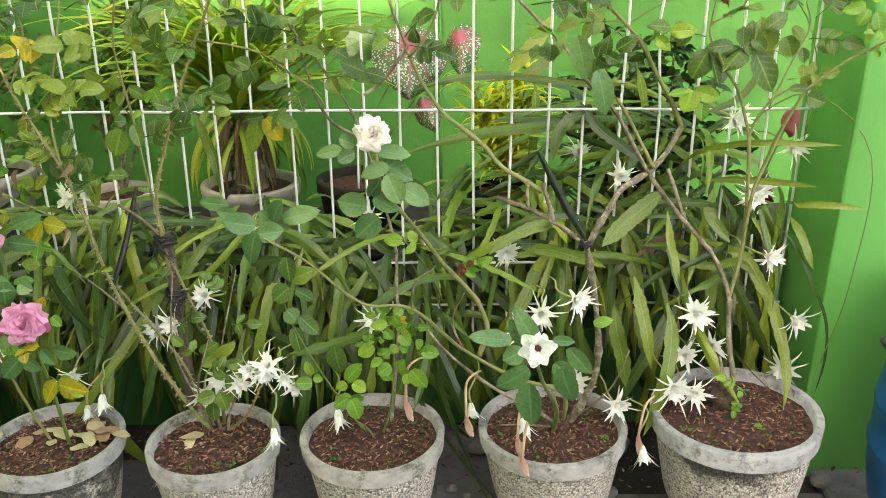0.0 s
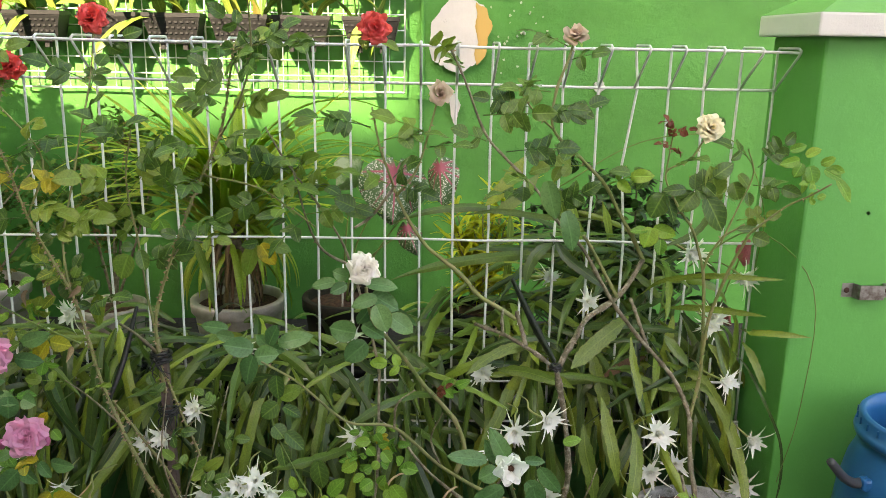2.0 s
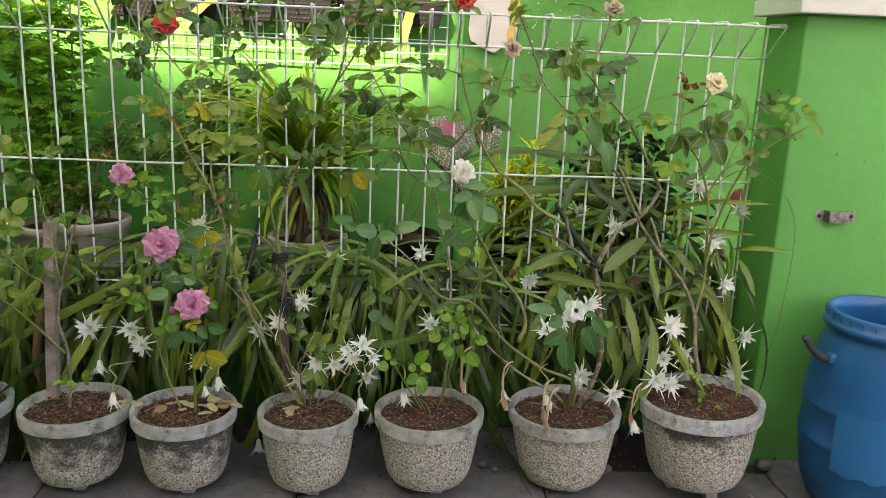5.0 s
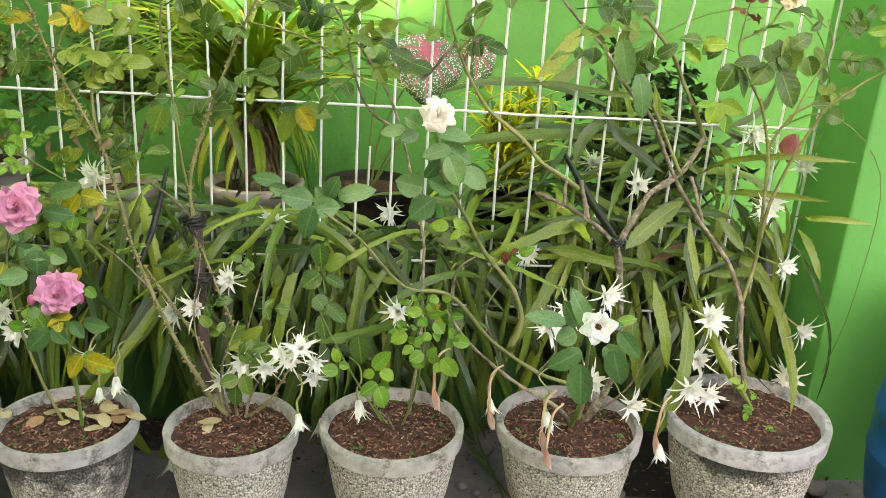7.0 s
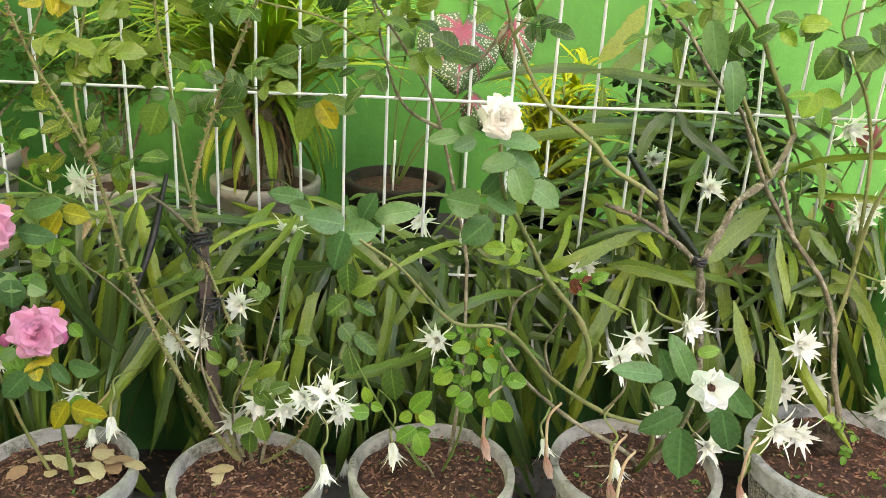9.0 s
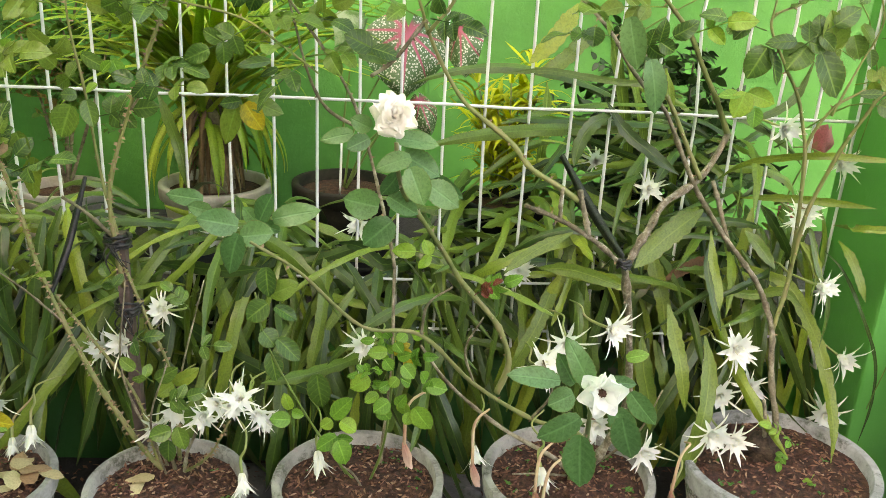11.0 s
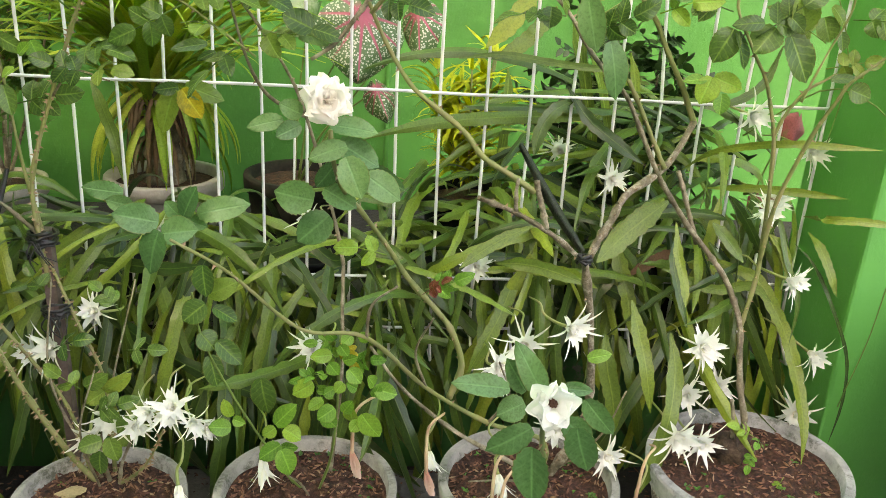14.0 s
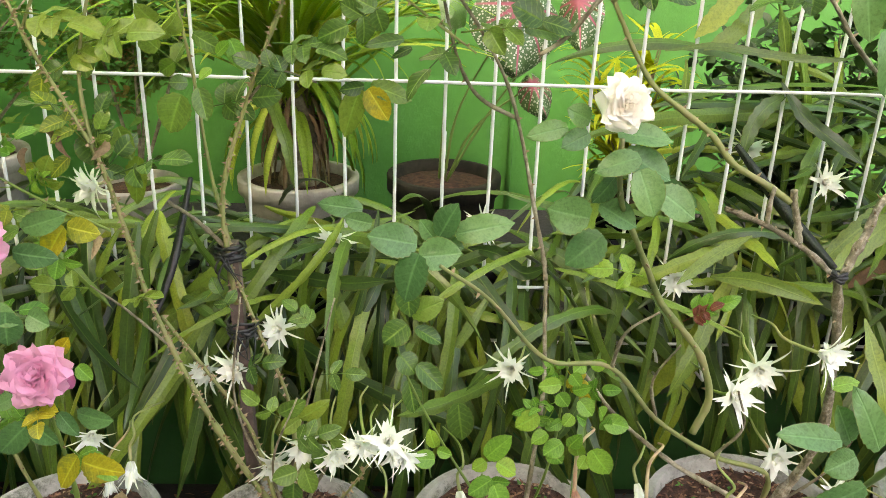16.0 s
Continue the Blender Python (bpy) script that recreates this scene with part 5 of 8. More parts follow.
def stake_of(name, b, base, top, w, mat=M_STAKE, label="weathered wooden stake"):
    d = Vector(top) - Vector(base)
    bm = bmesh.new()
    n = 8
    rows = []
    for i in range(n + 1):
        p = Vector(base) + d * i / n
        j = 0.0006 * math.sin(i * 2.1)
        rows.append([bm.verts.new(p + Vector(q)) for q in ((-w + j, -w, 0), (w + j, -w + j, 0), (w, w, 0), (-w, w - j, 0))])
    for a, c_ in zip(rows, rows[1:]):
        for k in range(4):
            bm.faces.new((a[k], a[(k + 1) % 4], c_[(k + 1) % 4], c_[k]))
    bm.faces.new(rows[0][::-1])
    bm.faces.new(rows[-1])
    part(name, bm, mat, b, label)


def wrap(b, at, r_, turns, height, seed, ends=3):
    """Black plastic tape wound round a cane, with loose ends."""
    q = random.Random(seed)
    pts = []
    for i in range(turns * 12):
        a = 6.2832 * i / 12
        rr = r_ * q.uniform(0.95, 1.25)
        pts.append(Vector(at) + Vector((rr * math.cos(a), rr * math.sin(a), height * (i / (turns * 12) - 0.5) + q.uniform(-0.003, 0.003))))
    v, f = tube_data(pts, 0.0022, 0.0022, 5, 0.3)
    put("tape", mesh_from("tape", v, f, M_BLACK_TAPE), b, None, "black plastic tape tied round the canes")
    for k in range(ends):
        p = Vector(at) + Vector((q.uniform(-0.01, 0.02), -r_, 0))
        e = p + Vector((q.uniform(-0.01, 0.03), q.uniform(-0.01, 0.01), -q.uniform(0.03, 0.06)))
        v, f = tube_data(smooth_path([p, p.lerp(e, 0.5) + Vector((q.uniform(-0.012, 0.012), -0.006, 0)), e]), 0.0017, 0.0008, 4, 0.3)
        put("tape_end", mesh_from("tape_end", v, f, M_BLACK_TAPE), b)


def ribbon(b, a, c_, w, label):
    """A flat black strap that hangs slack between two places."""
    pts = smooth_path([Vector(a), Vector(a).lerp(Vector(c_), 0.5) + Vector((0.004, -0.012, -0.012)), Vector(c_)], 8)
    verts, faces = [], []
    d = (Vector(c_) - Vector(a)).normalized()
    s = d.cross(Vector((0.1, 1, 0.2))).normalized()
    for i, p in enumerate(pts):
        k = w * (0.55 + 0.45 * math.sin(math.pi * i / (len(pts) - 1)))
        verts += [p - s * k, p + Vector((0, -0.002, 0)), p + s * k, p + Vector((0, 0.003, 0))]
    for i in range(len(pts) - 1):
        for k in range(4):
            q = i * 4 + k
            faces.append((q, i * 4 + (k + 1) % 4, i * 4 + 4 + (k + 1) % 4, q + 4))
    put("strap", mesh_from("strap", verts, faces, M_BLACK_TAPE), b, None, label)


# the tall bush in the second pot from the pillar: grey trunk with a taped fork
b5 = bush("tall rose bush with grey forked trunk and one white rose", (0.245, 1.385, 0.180))
stem("trunk", [(0.248, 1.385, 0.165), (0.290, 1.375, 0.259), (0.303, 1.360, 0.342), (0.288, 1.345, 0.467), (0.262, 1.334, 0.587)], 0.0095, 0.0068, M_LIMB, b5, 0.03, 6, 0.18)
stem("limb", [(0.268, 1.334, 0.583), (0.282, 1.345, 0.609), (0.301, 1.36, 0.633), (0.323, 1.385, 0.66), (0.353, 1.41, 0.672), (0.39, 1.44, 0.685), (0.426, 1.48, 0.705), (0.465, 1.53, 0.742)], 0.0078, 0.0072, M_LIMB, b5, 0.018, 3, 0.2)
p = stem("cane", [(0.465, 1.53, 0.742), (0.454, 1.53, 0.764), (0.437, 1.525, 0.795), (0.415, 1.52, 0.829), (0.399, 1.52, 0.856), (0.372, 1.515, 0.901), (0.319, 1.5, 0.954), (0.261, 1.49, 1.01), (0.262, 1.495, 1.079), (0.284, 1.505, 1.14), (0.295, 1.515, 1.173)], 0.0072, 0.0034, M_STEM, b5, 0.03)
leaves_along(b5, p, 0.48, 1.0, 11, scale=1.0, odd=("light", "red"))
rose(b5, "old", (0.297, 1.513, 1.180), (0.1, -0.6, 0.7), 1.0, "faded brown-edged rose")
p = stem("cane", [(0.261, 1.49, 1.01), (0.215, 1.46, 1.05), (0.185, 1.45, 1.09)], 0.0035, 0.002, M_STEM, b5, 0.03)
leaves_along(b5, p, 0.2, 1.0, 5, scale=0.95)
p = stem("cane", [(0.262, 1.334, 0.580), (0.214, 1.330, 0.619), (0.160, 1.330, 0.650), (0.107, 1.330, 0.670)], 0.0062, 0.0040, M_LIMB, b5, 0.02, 5, 0.22)
stem("stub", [(0.160, 1.330, 0.650), (0.157, 1.325, 0.680), (0.158, 1.322, 0.700)], 0.004, 0.0035, M_BARK, b5)
stem("stub", [(0.203, 1.33, 0.628), (0.196, 1.33, 0.655), (0.187, 1.33, 0.682), (0.184, 1.328, 0.695)], 0.0062, 0.0055, M_BARK, b5)
p = stem("cane", [(0.183, 1.33, 0.68), (0.147, 1.335, 0.702), (0.113, 1.345, 0.721), (0.086, 1.355, 0.752), (0.052, 1.37, 0.777), (0.018, 1.379, 0.803), (-0.009, 1.38, 0.841), (-0.028, 1.38, 0.876), (-0.043, 1.39, 0.909), (-0.046, 1.385, 0.921), (-0.067, 1.37, 0.984), (-0.082, 1.375, 1.056)], 0.0068, 0.0028, M_STEM, b5, 0.025)
leaves_along(b5, p, 0.72, 1.0, 7, scale=1.05)
p = stem("cane", [(-0.04, 1.385, 0.894), (-0.002, 1.383, 0.945), (0.022, 1.38, 1.024), (0.033, 1.38, 1.07)], 0.004, 0.0024, M_STEM, b5, 0.03)
leaves_along(b5, p, 0.3, 0.9, 3, scale=1.0)
rose(b5, "old", (0.035, 1.378, 1.078), (0.2, -0.8, 0.4), 0.9, "faded dull pink rose")
stem("stub", [(-0.041, 1.39, 0.913), (-0.057, 1.395, 0.891), (-0.086, 1.4, 0.853), (-0.117, 1.4, 0.831)], 0.0048, 0.0034, M_BARK, b5, 0.03)
single_leaves(b5, "rose", [(-0.115, 1.4, 0.87, -0.148, 1.392, 0.887, 0.031), (-0.115, 1.4, 0.87, -0.081, 1.392, 0.864, 0.021), (0.196, 1.4, 0.913, 0.194, 1.392, 0.889, 0.027)])
single_leaves(b5, "blue", [(0.233, 1.36, 0.932, 0.248, 1.352, 0.87, 0.035), (0.269, 1.36, 0.877, 0.29, 1.352, 0.811, 0.032)])
single_leaves(b5, "light", [(0.47, 1.5, 0.817, 0.455, 1.492, 0.776, 0.041), (0.473, 1.5, 0.817, 0.521, 1.492, 0.801, 0.031), (0.49, 1.5, 0.793, 0.488, 1.492, 0.761, 0.025), (0.462, 1.5, 0.813, 0.424, 1.492, 0.812, 0.02), (0.284, 1.33, 0.431, 0.316, 1.322, 0.445, 0.02)])
p = stem("cane", [(0.248, 1.385, 0.180), (0.240, 1.36, 0.270), (0.146, 1.330, 0.322), (0.048, 1.290, 0.404), (-0.036, 1.220, 0.516), (-0.114, 1.190, 0.541), (-0.185, 1.125, 0.640), (-0.235, 1.088, 0.690)], 0.0062, 0.0024, M_STEM, b5, 0.05)
single_leaves(b5, "blue", [(-0.256, 1.13, 0.694, -0.296, 1.122, 0.704, 0.03), (-0.254, 1.12, 0.688, -0.269, 1.112, 0.647, 0.032), (-0.254, 1.13, 0.681, -0.219, 1.122, 0.689, 0.028), (-0.235, 1.15, 0.694, -0.222, 1.142, 0.726, 0.024), (-0.22, 1.15, 0.697, -0.173, 1.142, 0.713, 0.027), (-0.24, 1.16, 0.689, -0.252, 1.152, 0.708, 0.016), (-0.239, 1.16, 0.688, -0.214, 1.152, 0.683, 0.017), (-0.311, 1.2, 0.703, -0.349, 1.192, 0.71, 0.019), (-0.302, 1.2, 0.688, -0.326, 1.192, 0.696, 0.019)])
p = stem("cane", [(0.075, 1.237, 0.42), (0.089, 1.24, 0.466), (0.074, 1.24, 0.515), (0.052, 1.238, 0.547), (0.015, 1.235, 0.59), (-0.014, 1.21, 0.643), (-0.044, 1.175, 0.696), (-0.065, 1.145, 0.732), (-0.075, 1.13, 0.77), (-0.077, 1.125, 0.8)], 0.0068, 0.0036, M_STEM, b5, 0.03)
leaves_along(b5, p, 0.36, 0.55, 2, "light", 0.8)
leaf(b5, (0.03, 1.2, 0.585), (0.5, -0.4, 0.6), "red", 0.45)
single_leaves(b5, "blue", [(-0.106, 1.13, 0.814, -0.125, 1.122, 0.825, 0.018), (-0.125, 1.13, 0.808, -0.157, 1.122, 0.803, 0.017), (-0.107, 1.125, 0.804, -0.129, 1.117, 0.794, 0.019), (-0.078, 1.14, 0.802, -0.034, 1.132, 0.8, 0.023), (-0.06, 1.12, 0.785, -0.095, 1.112, 0.777, 0.022), (-0.07, 1.14, 0.784, -0.031, 1.132, 0.764, 0.025), (-0.061, 1.115, 0.775, -0.045, 1.107, 0.738, 0.029), (-0.04, 1.12, 0.755, -0.007, 1.112, 0.735, 0.029), (-0.037, 1.14, 0.759, -0.003, 1.132, 0.738, 0.022), (-0.095, 1.14, 0.72, -0.131, 1.132, 0.729, 0.035), (-0.073, 1.15, 0.758, -0.088, 1.142, 0.735, 0.024), (-0.085, 1.15, 0.73, -0.053, 1.142, 0.714, 0.025), (-0.079, 1.15, 0.7, -0.109, 1.142, 0.674, 0.034)])
rose(b5, "white", (-0.081, 1.126, 0.828), (0.12, -0.85, 0.35), 0.84, "blush white rose in full bloom")
stem("cane", [(0.236, 1.380, 0.180), (0.19, 1.33, 0.25), (0.10, 1.34, 0.30), (0.02, 1.36, 0.36), (-0.03, 1.38, 0.42)], 0.006, 0.003, M_BARK, b5)
stem("cane", [(0.228, 1.370, 0.178), (0.222, 1.30, 0.26), (0.201, 1.200, 0.351), (0.159, 1.050, 0.480), (0.137, 0.970, 0.570), (0.135, 0.945, 0.590)], 0.0075, 0.0026, M_YOUNG, b5, 0.04)
single_leaves(b5, "blue", [(0.108, 1, 0.574, 0.056, 0.992, 0.585, 0.023), (0.143, 1, 0.565, 0.117, 0.992, 0.617, 0.023), (0.129, 1.02, 0.559, 0.108, 1.012, 0.596, 0.021), (0.124, 1, 0.558, 0.099, 0.992, 0.549, 0.026), (0.132, 0.99, 0.535, 0.093, 0.982, 0.511, 0.03), (0.132, 0.98, 0.519, 0.135, 0.972, 0.464, 0.035), (0.168, 1, 0.539, 0.193, 0.992, 0.514, 0.024), (0.175, 0.98, 0.542, 0.187, 0.972, 0.495, 0.028), (0.167, 1.02, 0.563, 0.193, 1.012, 0.565, 0.015), (0.186, 1, 0.562, 0.214, 0.992, 0.528, 0.023)])


def open_rose(b, at, way):
    """A wide open white rose with a dark heart."""
    verts, faces, tone = [], [], []
    q = random.Random(8)
    for k in range(9):
        m = pose(0, 0, -0.001 * (k // 5), 0, 0, k * 72 + (36 if k > 4 else 0) + q.uniform(-8, 8))
        v, f, t = petal_data(m, 0.034 * q.uniform(0.85, 1.1), 0.034, (80 if k > 4 else 66) + q.uniform(-12, 12), -30, 0.1, 7, 0.3, 0.0085, k)
        k0 = len(verts)
        verts += v
        faces += [tuple(u + k0 for u in h) for h in f]
        tone += t
    fl = put("flower", mesh_from("flower", verts, faces, M_EPI, True, tone), b, facing(Vector(at), way, 0.3, 0.84), "wide open creamy white rose with brown heart")
    bm = bmesh.new()
    bmesh.ops.create_icosphere(bm, subdivisions=3, radius=0.0046)
    for v in bm.verts:
        v.co *= 1 + 0.7 * noise.noise(v.co * 700)
        v.co.z = v.co.z * 0.6 + 0.012
    me = bpy.data.meshes.new("heart")
    bm.to_mesh(me)
    bm.free()
    me.materials.append(M_POLLEN)
    put("heart", me, fl, None, "dark brown heart of stamens")


for q in (((0.048, 1.29, 0.404), (0.03, 1.27, 0.47), (0.05, 1.25, 0.53)), ((0.146, 1.33, 0.322), (0.17, 1.31, 0.38), (0.15, 1.30, 0.44)), ((-0.036, 1.22, 0.516), (-0.03, 1.20, 0.57), (0.0, 1.19, 0.60)), ((0.248, 1.385, 0.18), (0.33, 1.37, 0.27), (0.36, 1.36, 0.36)), ((0.24, 1.38, 0.18), (0.17, 1.33, 0.22), (0.12, 1.30, 0.24))):
    stem("twig", q, 0.0032, 0.0018, M_BARK, b5)
open_rose(b5, (0.135, 0.941, 0.594), (0.05, -0.9, 0.45))
wrap(b5, (0.262, 1.334, 0.585), 0.009, 3, 0.014, 4, 0)
ribbon(b5, (0.200, 1.56, 0.690), (0.262, 1.345, 0.590), 0.0085, "black rubber strap tied from the fork to the fence")

# the small bush in the middle pot, with a dark cane up to the fence
b4 = bush("small light green rose bush beside a bare brown cane", (-0.115, 1.36, 0.185))
stem("cane", [(-0.090, 1.395, 0.175), (-0.073, 1.420, 0.356), (-0.074, 1.445, 0.445), (-0.074, 1.470, 0.512)], 0.0048, 0.0040, M_BARK, b4)
p = stem("cane", [(-0.074, 1.47, 0.512), (-0.082, 1.475, 0.556), (-0.099, 1.48, 0.625), (-0.122, 1.47, 0.716), (-0.145, 1.465, 0.785), (-0.181, 1.46, 0.849), (-0.217, 1.46, 0.899), (-0.255, 1.455, 0.955), (-0.285, 1.45, 1.01)], 0.0045, 0.0024, M_BARK, b4, 0.05)
leaves_along(b4, p, 0.72, 1.0, 6, scale=1.0)
p = stem("cane", [(-0.13, 1.47, 0.74), (-0.173, 1.47, 0.761), (-0.196, 1.47, 0.786), (-0.214, 1.47, 0.828), (-0.232, 1.47, 0.898), (-0.245, 1.47, 0.95)], 0.004, 0.0024, M_BARK, b4, 0.05)
leaves_along(b4, p, 0.7, 1.0, 4, scale=0.95)
stem("cane", [(-0.105, 1.355, 0.180), (-0.085, 1.33, 0.26), (-0.075, 1.30, 0.36), (-0.070, 1.285, 0.49)], 0.0035, 0.002, M_YOUNG, b4)
stem("cane", [(-0.125, 1.355, 0.180), (-0.155, 1.33, 0.24), (-0.165, 1.30, 0.31)], 0.003, 0.002, M_YOUNG, b4)
stem("cane", [(-0.135, 1.36, 0.180), (-0.21, 1.37, 0.30), (-0.27, 1.38, 0.42), (-0.285, 1.385, 0.50)], 0.003, 0.002, M_YOUNG, b4)
single_leaves(b4, "light", [(-0.081, 1.265, 0.467, -0.109, 1.257, 0.467, 0.021), (-0.084, 1.26, 0.457, -0.072, 1.252, 0.443, 0.02), (-0.066, 1.265, 0.458, -0.046, 1.257, 0.468, 0.017), (-0.058, 1.26, 0.449, -0.041, 1.252, 0.431, 0.023), (-0.105, 1.262, 0.426, -0.133, 1.254, 0.411, 0.025), (-0.092, 1.265, 0.398, -0.112, 1.257, 0.388, 0.019), (-0.076, 1.25, 0.395, -0.099, 1.242, 0.381, 0.025), (-0.091, 1.25, 0.386, -0.074, 1.242, 0.368, 0.023), (-0.065, 1.26, 0.382, -0.052, 1.252, 0.405, 0.019), (-0.052, 1.262, 0.368, -0.058, 1.254, 0.394, 0.021), (-0.04, 1.245, 0.389, -0.015, 1.237, 0.353, 0.031), (-0.044, 1.25, 0.376, -0.054, 1.242, 0.362, 0.022), (-0.023, 1.27, 0.413, 0.008, 1.262, 0.409, 0.025)])
single_leaves(b4, "light", [(-0.024, 1.27, 0.418, -0.031, 1.262, 0.437, 0.019), (-0.024, 1.27, 0.4, -0.017, 1.262, 0.42, 0.016), (-0.055, 1.27, 0.493, -0.068, 1.262, 0.483, 0.019), (-0.046, 1.27, 0.488, -0.03, 1.262, 0.499, 0.017), (-0.07, 1.262, 0.483, -0.06, 1.254, 0.47, 0.02), (-0.077, 1.27, 0.487, -0.088, 1.262, 0.501, 0.015), (-0.077, 1.26, 0.419, -0.091, 1.252, 0.413, 0.019), (-0.065, 1.258, 0.429, -0.076, 1.25, 0.418, 0.017), (-0.047, 1.26, 0.419, -0.061, 1.252, 0.432, 0.018)])
single_leaves(b4, "light", [(-0.161, 1.3, 0.336, -0.132, 1.292, 0.374, 0.03), (-0.161, 1.3, 0.331, -0.178, 1.292, 0.321, 0.027), (-0.148, 1.29, 0.336, -0.123, 1.282, 0.323, 0.026), (-0.153, 1.29, 0.31, -0.184, 1.282, 0.29, 0.027), (-0.151, 1.28, 0.309, -0.135, 1.272, 0.268, 0.03), (-0.153, 1.3, 0.3, -0.128, 1.292, 0.303, 0.017), (-0.226, 1.32, 0.318, -0.257, 1.312, 0.324, 0.027), (-0.226, 1.32, 0.336, -0.234, 1.312, 0.365, 0.019), (-0.223, 1.32, 0.332, -0.204, 1.312, 0.33, 0.017)])
single_leaves(b4, "rose", [(-0.267, 1.38, 0.544, -0.264, 1.372, 0.503, 0.028), (-0.262, 1.38, 0.499, -0.226, 1.372, 0.519, 0.029), (-0.255, 1.38, 0.479, -0.224, 1.372, 0.464, 0.022), (-0.266, 1.38, 0.485, -0.294, 1.372, 0.463, 0.032), (-0.275, 1.38, 0.439, -0.255, 1.372, 0.419, 0.034), (-0.252, 1.38, 0.425, -0.22, 1.372, 0.396, 0.027), (-0.264, 1.38, 0.402, -0.253, 1.372, 0.359, 0.029), (-0.194, 1.4, 0.354, -0.186, 1.392, 0.298, 0.032)])
clump(b4, (-0.075, 1.285, 0.43), 4, 0.03, "light", 0.6)
clump(b4, (-0.075, 1.29, 0.48), 4, 0.02, "light", 0.5, ("yellow",))
stem("twig", [(-0.115, 1.34, 0.180), (-0.13, 1.33, 0.215), (-0.145, 1.32, 0.235)], 0.0025, 0.0018, M_BARK, b4)

# the thorny bush tied to a stake
b3 = bush("tall thorny rose bush tied to a dark stake, with red roses", (-0.43, 1.37, 0.185))
stake_of("stake", b3, (-0.484, 1.420, 0.165), (-0.505, 1.456, 0.565), 0.0085, M_DARK_STAKE, "dark wooden stake")
p = stem("cane", [(-0.424, 1.370, 0.172), (-0.470, 1.375, 0.225), (-0.530, 1.380, 0.335), (-0.577, 1.390, 0.438), (-0.608, 1.395, 0.530), (-0.624, 1.400, 0.600), (-0.650, 1.400, 0.700), (-0.723, 1.430, 0.820), (-0.774, 1.480, 0.897), (-0.818, 1.520, 0.991), (-0.809, 1.565, 1.090)], 0.0068, 0.0022, M_STEM, b3, 0.0026, 7)
leaves_along(b3, p, 0.56, 0.97, 18, odd=("yellow",))
rose(b3, "red", (-0.801, 1.572, 1.105), (0.15, -0.9, 0.25), 0.92, "red rose")
p = stem("cane", [(-0.735, 1.440, 0.835), (-0.705, 1.460, 0.940), (-0.760, 1.450, 1.030), (-0.815, 1.440, 1.090), (-0.800, 1.440, 1.160), (-0.766, 1.439, 1.225)], 0.003, 0.002, M_STEM, b3, 0.03)
leaves_along(b3, p, 0.3, 0.9, 8)
rose(b3, "red", (-0.764, 1.437, 1.235), (0.35, -0.8, 0.3), 1.0, "dull red rose")
p = stem("cane", [(-0.650, 1.400, 0.690), (-0.665, 1.42, 0.79), (-0.651, 1.450, 0.895), (-0.645, 1.500, 0.995), (-0.640, 1.550, 1.085), (-0.636, 1.580, 1.185)], 0.0035, 0.002, M_STEM, b3, 0.03)
leaves_along(b3, p, 0.25, 0.95, 13, odd=("yellow",))
rose(b3, "red", (-0.635, 1.584, 1.198), (0.05, -0.9, 0.35), 0.95, "red rose")
stem("cane", [(-0.445, 1.375, 0.190), (-0.480, 1.400, 0.300), (-0.535, 1.410, 0.385), (-0.590, 1.400, 0.480)], 0.0045, 0.0035, M_STEM, b3, 0.0035)
stem("cane", [(-0.414, 1.380, 0.200), (-0.430, 1.420, 0.333), (-0.465, 1.430, 0.430), (-0.500, 1.445, 0.519)], 0.0045, 0.0035, M_STEM, b3, 0.004)
p = stem("cane", [(-0.500, 1.440, 0.480), (-0.506, 1.440, 0.545), (-0.509, 1.445, 0.640), (-0.472, 1.450, 0.760), (-0.415, 1.440, 0.895), (-0.363, 1.430, 1.003), (-0.341, 1.420, 1.096), (-0.327, 1.410, 1.161)], 0.0058, 0.0024, M_STEM, b3, 0.0035)
leaves_along(b3, p, 0.5, 1.0, 20)
p = stem("cane", [(-0.363, 1.430, 0.995), (-0.315, 1.39, 1.07), (-0.285, 1.345, 1.150), (-0.280, 1.302, 1.250)], 0.003, 0.002, M_STEM, b3, 0.03)
leaves_along(b3, p, 0.2, 0.9, 8)
rose(b3, "red", (-0.278, 1.298, 1.268), (0.6, -0.6, 0.3), 0.95, "red rose")
p = stem("cane", [(-0.400, 1.438, 0.92), (-0.30, 1.43, 0.90), (-0.235, 1.42, 0.86), (-0.19, 1.41, 0.83)], 0.003, 0.002, M_STEM, b3, 0.03)
leaves_along(b3, p, 0.3, 1.0, 7, scale=1.1)
p = stem("cane", [(-0.327, 1.41, 1.150), (-0.26, 1.41, 1.165), (-0.17, 1.40, 1.175), (-0.10, 1.39, 1.180)], 0.0025, 0.0018, M_STEM, b3)
leaves_along(b3, p, 0.1, 0.9, 6)
rose(b3, "red", (-0.082, 1.385, 1.190), (0.35, -0.85, 0.2), 0.9, "soft red rose")
stem("cane", [(-0.505, 1.445, 0.555), (-0.545, 1.440, 0.600), (-0.580, 1.44, 0.625)], 0.0042, 0.0035, M_BARK, b3)
p = stem("cane", [(-0.505, 1.450, 0.56), (-0.53, 1.47, 0.66), (-0.545, 1.48, 0.78), (-0.56, 1.48, 0.90), (-0.54, 1.47, 1.0)], 0.004, 0.002, M_STEM, b3, 0.02)
leaves_along(b3, p, 0.4, 1.0, 10)
stem("cane", [(-0.410, 1.370, 0.181), (-0.352, 1.320, 0.251), (-0.309, 1.280, 0.340)], 0.004, 0.0022, M_STEM, b3, 0.004)
